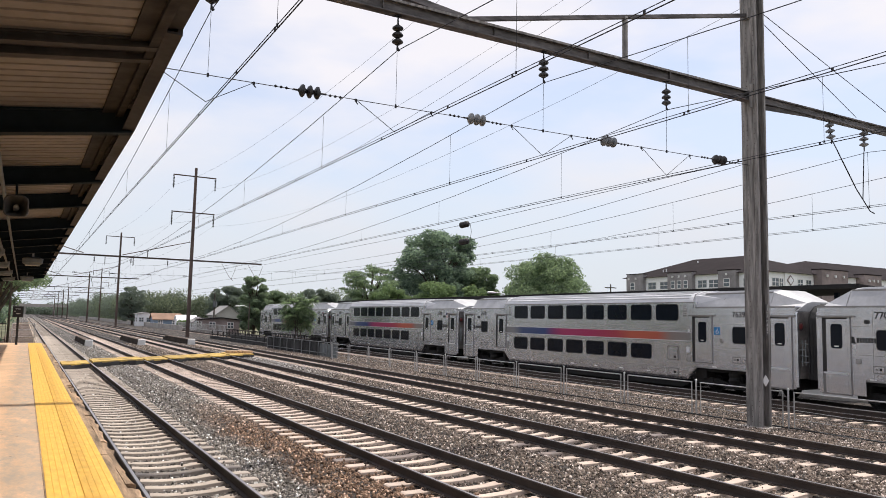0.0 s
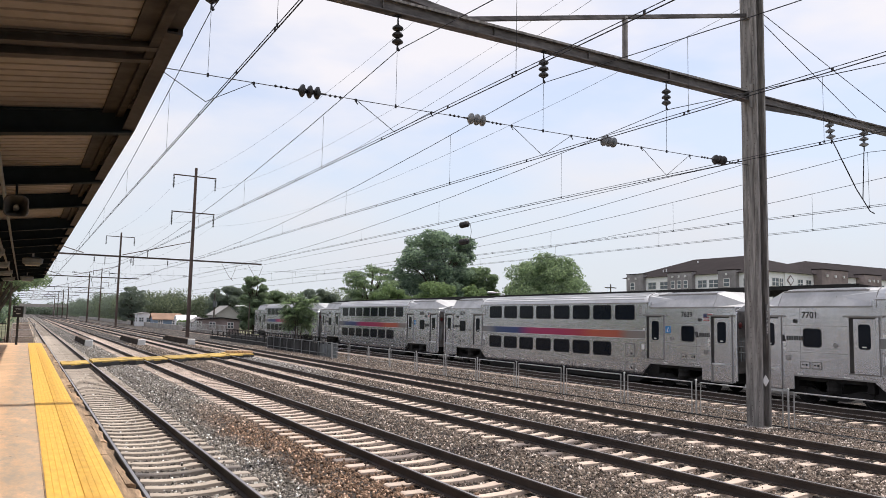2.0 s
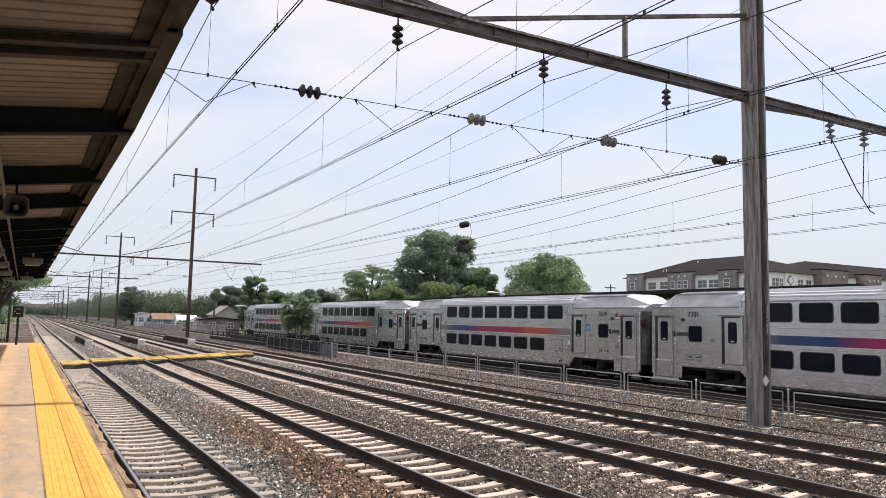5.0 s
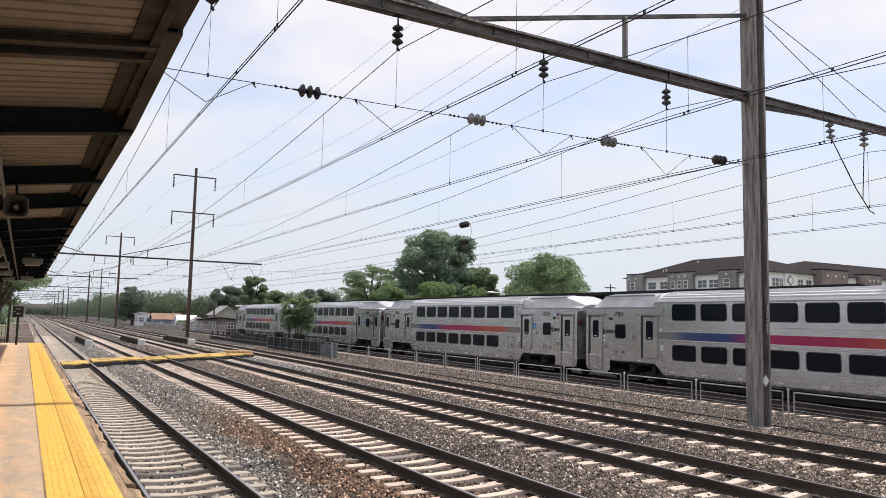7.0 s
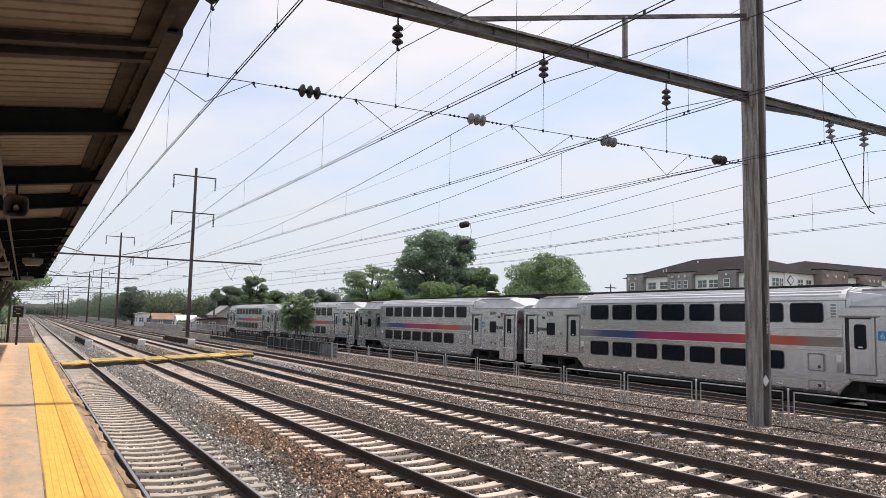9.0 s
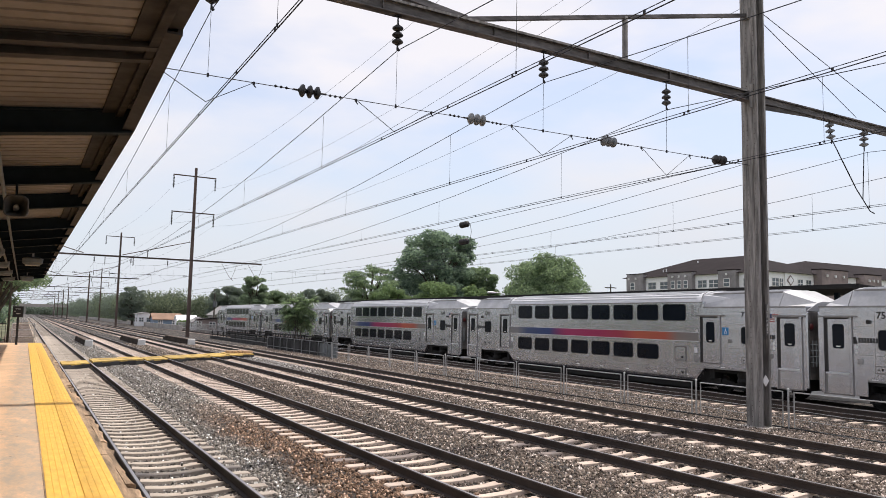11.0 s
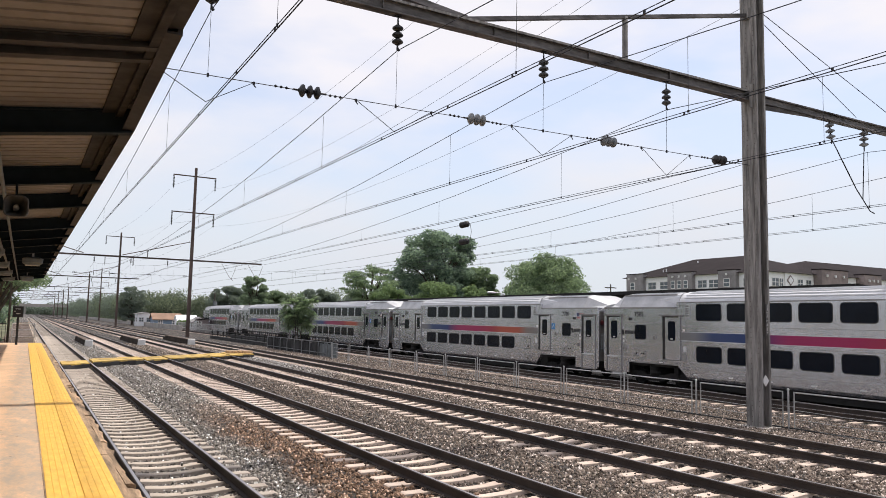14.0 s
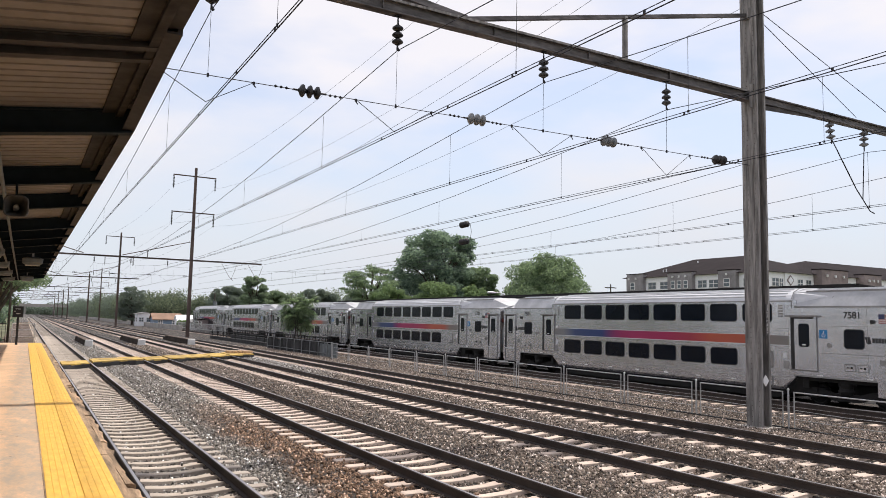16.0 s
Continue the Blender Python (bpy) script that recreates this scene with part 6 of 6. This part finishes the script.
def make_apartments():
    b = empty("apartment_building", "apartment building of grey brick and pale siding, brown hipped roofs", "building", Matrix.Identity(4))
    X0, Y0, BASE = 110.0, 82.0, -0.6
    part("wall", Geo().box(X0, 134, Y0, 116, BASE, 12.2), SIDING, b, "pale grey siding")
    part("wall", Geo().box(134, 175, Y0, 104, BASE, 12.2), SIDING, b)
    west = [(114.9, 110.4, BRICK, 12.9), (103.7, 97.6, BRICK, 12.75), (91.6, 87.8, BRICK, 12.7)]
    for y1, y0, mat, top in west:
        bay = part("brick_bay", Geo().box(X0 - 0.9, X0 + 0.3, y0, y1, BASE, top), mat, b, "grey brown brick bay")
        part("coping", Geo().box(X0 - 1.0, X0 + 0.4, y0 - 0.1, y1 + 0.1, top, top + 0.16), SHINGLE, bay)
    for y, w, dbl, dx in ((113.2, 1.3, False, 0.9), (108.6, 2.2, True, 0), (105.4, 2.2, True, 0), (102.3, 1.0, False, 0.9), (100.7, 1.0, False, 0.9), (99.1, 1.0, False, 0.9), (95.9, 2.2, True, 0), (93.3, 2.2, True, 0), (89.7, 1.3, False, 0.9), (86.0, 1.8, True, 0), (83.7, 1.8, True, 0)):
        for z in (9.7, 6.5, 3.3):
            window_unit(b, (X0 - dx, y, z), (0, -1, 0), (-1, 0, 0), w, 1.55, dbl)
    for y in (112.2, 114.2, 102.3, 100.7, 99.1, 89.7):
        part("wall_lamp", Geo().box(X0 - 1.15, X0 - 0.9, y - 0.14, y + 0.14, 11.8, 12.2), WHITE_PAINT, b)
    south = [(122.6, 130.3, BRICK_RED, 13.1), (135.4, 140.9, BRICK_RED, 12.8), (150, 156, BRICK_RED, 12.8)]
    for x0, x1, mat, top in south:
        bay = part("brick_bay", Geo().box(x0, x1, Y0 - 1.6, Y0 + 0.3, BASE, top), mat, b, "red brown brick bay")
        part("coping", Geo().box(x0 - 0.1, x1 + 0.1, Y0 - 1.7, Y0 + 0.4, top, top + 0.16), SHINGLE, bay)
        for x in (x0 + 1.4, (x0 + x1) / 2, x1 - 1.4):
            part("wall_lamp", Geo().box(x - 0.16, x + 0.16, Y0 - 1.85, Y0 - 1.6, top - 1.3, top - 0.85), WHITE_PAINT, b)
    for x, w, dy in ((112.0, 1.9, 0), (113.6, 1.0, 0), (118.8, 1.5, 0), (121.1, 1.5, 0), (132.8, 2.0, 0), (143.5, 2.0, 0), (147, 2.0, 0)):
        for z in (9.7, 6.5, 3.3):
            window_unit(b, (x, Y0 - dy, z), (1, 0, 0), (0, -1, 0), w, 1.55)
    part("wall_panel", Geo().box(114.4, 116.9, Y0 - 0.25, Y0 + 0.1, BASE, 12.3), SIDING, b)
    part("wall_sign", Geo().loft([[(115.7 + a, y, 10.9 + c) for a, c in ((-0.95, 0), (0, -0.95), (0.95, 0), (0, 0.95))] for y in (Y0 - 0.36, Y0 - 0.26)]), BRICK_RED, b, "diamond shaped wall sign")
    part("sign_face", Geo().loft([[(115.7 + a, y, 10.9 + c) for a, c in ((-0.7, 0), (0, -0.7), (0.7, 0), (0, 0.7))] for y in (Y0 - 0.39, Y0 - 0.37)]), SIDING, b)
    e = 0.7
    main = Geo().add([(X0 - e, Y0 - e, 12.2), (134 + e, Y0 - e, 12.2), (134 + e, 116 + e, 12.2), (X0 - e, 116 + e, 12.2), (121, 95.5, 16.4), (121, 107.5, 16.4), (123, 107.5, 16.4), (123, 95.5, 16.4)],
                     [(0, 1, 7, 4), (1, 2, 6, 7), (2, 3, 5, 6), (3, 0, 4, 5), (4, 7, 6, 5), (0, 3, 2, 1)])
    part("roof", main, SHINGLE, b, "brown shingled hipped roof")
    wing = Geo().add([(118, Y0 - e, 12.2), (176, Y0 - e, 12.2), (176, 104 + e, 12.2), (118, 104 + e, 12.2), (135, 92, 16.0), (168, 92, 16.0)], [(0, 1, 5, 4), (1, 2, 5), (2, 3, 4, 5), (3, 0, 4), (0, 3, 2, 1)])
    part("roof", wing, SHINGLE, b)
    vents = ((112.5, 108, 13.4), (112.5, 107.2, 13.5), (118, 104, 15.2), (114, 88.5, 13.7))
    for x, y, z in vents:
        part("roof_vent", Geo().tube((x, y, z - 0.4), (x, y, z + 0.5), 0.14, 6), WHITE_PAINT, b)


def make_house(x, y, w, d, h, rise, wall, roof, label, turn=0.0, windows=2):
    hs = empty("house", label, "house", pose(x, y, -0.6, 0, 0, turn), group="low houses beyond the railway")
    part("wall", Geo().box(-w / 2, w / 2, -d / 2, d / 2, 0, h), wall, hs)
    part("gable", Geo().add([(-w / 2, -d / 2, h), (w / 2, -d / 2, h), (0, -d / 2, h + rise), (-w / 2, d / 2, h), (w / 2, d / 2, h), (0, d / 2, h + rise)], [(0, 1, 2), (3, 5, 4), (0, 3, 4, 1), (0, 2, 5, 3), (1, 4, 5, 2)]), wall, hs)
    t = 0.15
    for s in (-1, 1):
        r = Geo().add([(s * (w / 2 + 0.35), -d / 2 - 0.3, h - 0.2), (s * (w / 2 + 0.35), d / 2 + 0.3, h - 0.2), (0, d / 2 + 0.3, h + rise + 0.03), (0, -d / 2 - 0.3, h + rise + 0.03),
                       (s * (w / 2 + 0.35), -d / 2 - 0.3, h - 0.2 + t), (s * (w / 2 + 0.35), d / 2 + 0.3, h - 0.2 + t), (0, d / 2 + 0.3, h + rise + 0.03 + t), (0, -d / 2 - 0.3, h + rise + 0.03 + t)],
                      [(0, 1, 2, 3), (4, 7, 6, 5), (0, 4, 5, 1), (1, 5, 6, 2), (2, 6, 7, 3), (3, 7, 4, 0)])
        part("roof", r, roof, hs)
    for k in range(windows):
        wx = -w / 2 + w * (k + 0.5) / windows
        window_unit(hs, (wx, -d / 2, h * 0.4), (1, 0, 0), (0, -1, 0), 1.1, 1.1)
        window_unit(hs, (-w / 2, -d / 2 + d * (k + 0.5) / windows, h * 0.4), (0, 1, 0), (-1, 0, 0), 1.1, 1.1)
    return hs


ROOF_TAN = material("tan_shingles", (0.30, 0.19, 0.13), 0.9, vary=0.2, size=2, fine=6)
ROOF_GREY = material("grey_shingles", (0.30, 0.29, 0.28), 0.9, vary=0.2, size=2, fine=6)
GREY_SIDING = material("grey_siding", (0.34, 0.33, 0.31), 0.8, vary=0.12, size=2, fine=6)
BLUE_SIDING = material("blue_siding", (0.20, 0.27, 0.36), 0.7, vary=0.1, size=2, fine=6)


def make_houses():
    make_house(24.7, 187, 3.3, 5, 3.3, 0.15, SIDING, ROOF_GREY, "white flat-topped building beyond the railway", 0, 2)
    make_house(28.9, 182, 5.0, 6.2, 2.1, 1.2, BLUE_SIDING, ROOF_TAN, "low blue house with a tan shingled roof", 90, 2)
    make_house(30.6, 167, 4.0, 3.8, 2.0, 1.0, SIDING, SIDING, "low white shed with a pale roof", 90, 1)
    make_house(29.8, 150, 2.2, 4.0, 1.9, 0.8, SIDING, ROOF_GREY, "small white gabled shed beyond the railway", 0, 1)
    make_house(29.2, 130, 6.1, 5.0, 2.65, 0.12, BRICK_RED, ASPHALT_ROOF, "low brown flat-topped building beyond the railway", 0, 2)
    make_house(38.9, 168, 5.2, 8.0, 3.35, 1.9, GREY_SIDING, ROOF_GREY, "grey gabled house with pale trim", 0, 1)
    rng = np.random.default_rng(77)
    lob = [((28.2 + 0.55 * k, 160 + rng.uniform(-0.5, 0.5), 0.5 + rng.uniform(0, 0.5)), (0.6, 0.6, 0.8)) for k in range(7)]
    tagged(new("hedge", leaf_mesh("hedge", leaf_cloud(rng, lob, 2500, 0.16), LEAF_LIGHT)), "light green hedge in front of low houses", "hedge")


def make_distance():
    br = empty("overbridge", "distant grey road bridge over the railway", "bridge", Matrix.Identity(4), kind="structure")
    part("deck", Geo().box(-60, 70, 640, 652, 6.0, 8.2), CONCRETE, br)
    for x in (-8, 0.5, 20, 30):
        part("pier", Geo().box(x - 0.6, x + 0.6, 642, 650, -0.6, 6.0), CONCRETE, br)
    p = empty("utility_pole", "wooden utility pole with a cross arm behind the train", "utility pole", Matrix.Translation((92, 101, -0.6)))
    part("pole", Geo().tube((0, 0, 0), (0, 0, 10.4), 0.16, 8, 0.11), BARK, p)
    part("cross_arm", Geo().box(-1.3, 1.3, -0.08, 0.08, 9.7, 9.85).box(-0.08, 0.08, -0.9, 0.9, 9.7, 9.85), BARK, p)
    q = empty("utility_pole", "wooden utility pole with a grey transformer beyond the railway", "utility pole", Matrix.Translation((28.0, 128, -0.6)))
    part("pole", Geo().tube((0, 0, 0), (0, 0, 7.0), 0.14, 8, 0.10), BARK, q)
    part("transformer", Geo().tube((0.0, -0.35, 4.6), (0.0, -0.35, 5.6), 0.34, 10), BOARD, q, "grey pole transformer")
    s = empty("street_lamp", "pale cobra-head street lamp behind the train", "street lamp", Matrix.Translation((34.5, 52.5, -0.6)))
    part("pole", Geo().tube((1.2, 0, 0), (1.2, 0, 5.6), 0.07, 8), FENCE, s)
    part("arm", Geo().line([(1.2, 0, 5.5), (0.8, 0, 5.75), (0.2, 0, 5.72)], 0.04, 6), FENCE, s)
    part("lamp_head", Geo().loft([[(x, w * math.cos(a), 5.72 + hh * math.sin(a)) for a in (6.283 * i / 8 for i in range(8))] for x, w, hh in ((0.35, 0.06, 0.05), (0.1, 0.17, 0.10), (-0.35, 0.15, 0.09), (-0.5, 0.04, 0.03))]), WHITE_PAINT, s, smooth=True)
    b = empty("street_lamp", "pale street lamp on a dark pole beyond the railway", "street lamp", Matrix.Translation((29.7, 112, -0.6)))
    part("pole", Geo().tube((0, 0, 0), (0, 0, 5.3), 0.11, 8, 0.08), BARK, b)
    part("arm", Geo().line([(0, 0, 4.5), (-0.8, 0, 4.8), (-1.7, 0, 4.75)], 0.045, 6), FENCE, b)
    part("lamp_head", Geo().loft([[(x, w * math.cos(a), 4.72 + hh * math.sin(a)) for a in (6.283 * i / 8 for i in range(8))] for x, w, hh in ((-1.4, 0.06, 0.05), (-1.6, 0.18, 0.10), (-2.0, 0.16, 0.09), (-2.2, 0.05, 0.03))]), WHITE_PAINT, b, smooth=True)


# ---- small things on and around the platform ----
HORN = material("grey_horn_plastic", (0.085, 0.078, 0.075), 0.6, vary=0.15, size=0.2, fine=30, bump=0.05)


def make_platform_things():
    r = empty("platform_end_railing", "grey pipe railing across the platform end", "railing", Matrix.Translation((0, 42.3, PLAT_Z)))
    for x in (-0.45, 0.52):
        part("post", Geo().tube((x, 0, 0), (x, 0, 0.98), 0.025, 8), FENCE, r)
    for z in (0.30, 0.65, 0.97):
        part("rail", Geo().tube((-0.45, 0, z), (0.52, 0, z), 0.02, 8), FENCE, r)
    part("side_rail", Geo().line([(0.52, 0, 0.97), (0.55, 2.5, 0.2), (0.55, 5.5, -0.4)], 0.02, 6), FENCE, r)
    s = empty("platform_sign", "black sign panel on a post at the platform end", "sign", Matrix.Translation((-0.22, 40.2, PLAT_Z)))
    part("post", Geo().box(-0.05, 0.05, -0.04, 0.04, 0, 1.8), BLACK_PAINT, s)
    part("panel", Geo().box(-0.24, 0.20, -0.07, -0.04, 1.28, 1.80), BLACK_PAINT, s, bevel=0.01)
    for k, (a, b) in enumerate(((-0.13, 0.10), (-0.17, -0.10), (-0.10, 0.08))):
        part("text_bar", Geo().box(a, b, -0.075, -0.07, 1.66 - 0.11 * k, 1.69 - 0.11 * k), WHITE_PAINT, s)
    f = empty("iron_fence", "black iron picket fence beside the platform end", "fence", Matrix.Translation((-3.6, 42.4, PLAT_Z)))
    for z in (0.15, 0.95):
        part("rail", Geo().box(0, 2.9, -0.02, 0.02, z - 0.02, z + 0.02), BLACK_PAINT, f)
    for k in range(20):
        part("picket", Geo().box(0.15 * k, 0.15 * k + 0.022, -0.011, 0.011, 0.02, 1.05), BLACK_PAINT, f)
    w = empty("timber_walkway", "long planked platform extension beyond the platform end", "walkway", Matrix.Identity(4), kind="structure")
    for k in range(150):
        y = 42.6 + 0.62 * k
        part("plank", Geo().box(-1.1, 0.70, y, y + 0.59, 0.80, 0.88 + random.uniform(-0.01, 0.01)), WALK_WOOD, w)
    part("edge_board", Geo().box(0.705, 0.76, 42.6, 135.6, 0.62, 0.87), BEIGE, w, "pale worn edge board")
    part("base", Geo().box(-1.0, 0.5, 42.55, 135.6, -0.62, 0.79), CONCRETE, w)
    tp = empty("timber_post", "tall brown timber post beyond the platform end", "post", Matrix.Translation((-0.72, 49.0, 0.87)))
    part("shaft", Geo().tube((0, 0, 0), (0, 0, 6.2), 0.065, 10, 0.055), BARK, tp, smooth=True)
    h = empty("horn_loudspeaker", "grey horn loudspeaker hung under the canopy", "loudspeaker", Matrix.Translation((-0.15, 9.3, 3.82)))
    rings = []
    for d, s_ in ((0.0, 0.108), (0.015, 0.116), (0.03, 0.108), (0.10, 0.08), (0.20, 0.038), (0.28, 0.03)):
        rings.append([(s_ * a, -0.12 + d, s_ * b) for a, b in rounded(-1, 1, -1, 1, 0.55, 4)])
    part("horn", Geo().loft(rings, cap=False), HORN, h, smooth=True)
    part("rim", Geo().loft([[(s_ * a, y, s_ * b) for a, b in rounded(-1, 1, -1, 1, 0.55, 4)] for y, s_ in ((-0.125, 0.105), (-0.132, 0.112), (-0.125, 0.121), (-0.10, 0.121), (-0.10, 0.112), (-0.118, 0.105))], cap=False), HORN, h)
    part("throat", Geo().lathe((0, -0.06, 0), (0, 1, 0), [(0, 0.02), (0.02, 0.03), (0.12, 0.035), (0.2, 0.035)], 12), COACH_GREY, h)
    part("driver", Geo().lathe((0, 0.12, 0), (0, 1, 0), [(0, 0.03), (0.02, 0.06), (0.13, 0.06), (0.15, 0.04)], 14), COACH_GREY, h, smooth=True)
    part("bracket", Geo().tube((0, 0.2, 0.0), (-0.02, 0.58, 0.36), 0.014, 6), CANOPY_STEEL, h)
    for x, r_ in ((-0.30, 0.022), (-0.52, 0.03)):
        tagged(part("conduit_pipe", Geo().line([(x, 4.0, 4.13), (x - 0.02, 20, 4.12), (x - 0.03, 40, 4.13)], r_, 8), BOARD), "grey conduit pipe running under the canopy", "pipe", "conduits under the canopy")
    lamp = empty("canopy_lamp", "pale box lamp fixed under the canopy", "lamp", Matrix.Translation((0.12, 23.5, 3.98)), group="lamps under the canopy")
    part("housing", Geo().loft([[(a * s_, b * s_ * 0.8, z) for a, b in rounded(-0.26, 0.26, -0.26, 0.26, 0.06, 2)] for z, s_ in ((0.0, 0.75), (0.05, 0.95), (0.16, 1.0), (0.20, 0.6))]), BOARD, lamp, bevel=0.0)
    part("stem", Geo().tube((0, 0, 0.18), (0, 0, 0.42), 0.03, 6), COACH_GREY, lamp)
    part("lens", Geo().box(-0.18, 0.18, -0.14, 0.14, -0.03, 0.002), COACH_GREY, lamp)
    for x, y in ((0.02, 36.0), (-0.75, 20.5), (-0.72, 25.5), (-0.7, 31.0), (-0.68, 36.5), (-0.85, 15.5)):
        copy_thing(lamp, Matrix.Translation((x, y, 3.98)))
    for y in (11.0, 27.0):
        c = empty("canopy_column", "dark steel column holding the canopy", "column", Matrix.Translation((-4.2, y, PLAT_Z)), group="canopy columns")
        part("shaft", Geo().box(-0.12, 0.12, -0.12, 0.12, 0, 3.0), CANOPY_STEEL, c)
        part("base_plate", Geo().box(-0.22, 0.22, -0.22, 0.22, 0, 0.03), CANOPY_STEEL, c)




# ---- build ----
make_ground()
for name, x in TRACKS:
    make_track(name, pose(x, 0, 0), -12, 900, 100)
make_track("e", pose(SIDING_X, 0, SIDING_Z, 0, 0, -TRAIN_TURN), -12, 400, 70)
make_track("f", pose(TRAIN_X, 0, TRAIN_Z, 0, 0, -TRAIN_TURN), -30, 400, 70)
near_gantry()
for k, (y, px, top) in enumerate(GANTRIES):
    if k:
        far_gantry(y, px, top, k)
make_wires()
for y in (BEAM_Y, 102.0, 166.0):
    make_cross_span(y)
make_side_wires()
make_platform()
make_canopy()
make_train()
make_far_canopy()
make_apartments()
make_houses()
make_distance()
make_woods()
make_fence()
make_crossing()
make_blocks()
make_far_fences()
make_platform_things()
make_stones()


def motions():
    steps = [0.1 * k for k in range(161)]
    for car, wheels, yc in COACHES:
        walk(car, [(t, coach_pose(yc, t)) for t in steps])
        for w, y in wheels:
            walk(w, [(t, Matrix.Translation((0, y, 0.425)) @ Matrix.Rotation(-travel(t) / 0.425, 4, "X")) for t in steps])


motions()
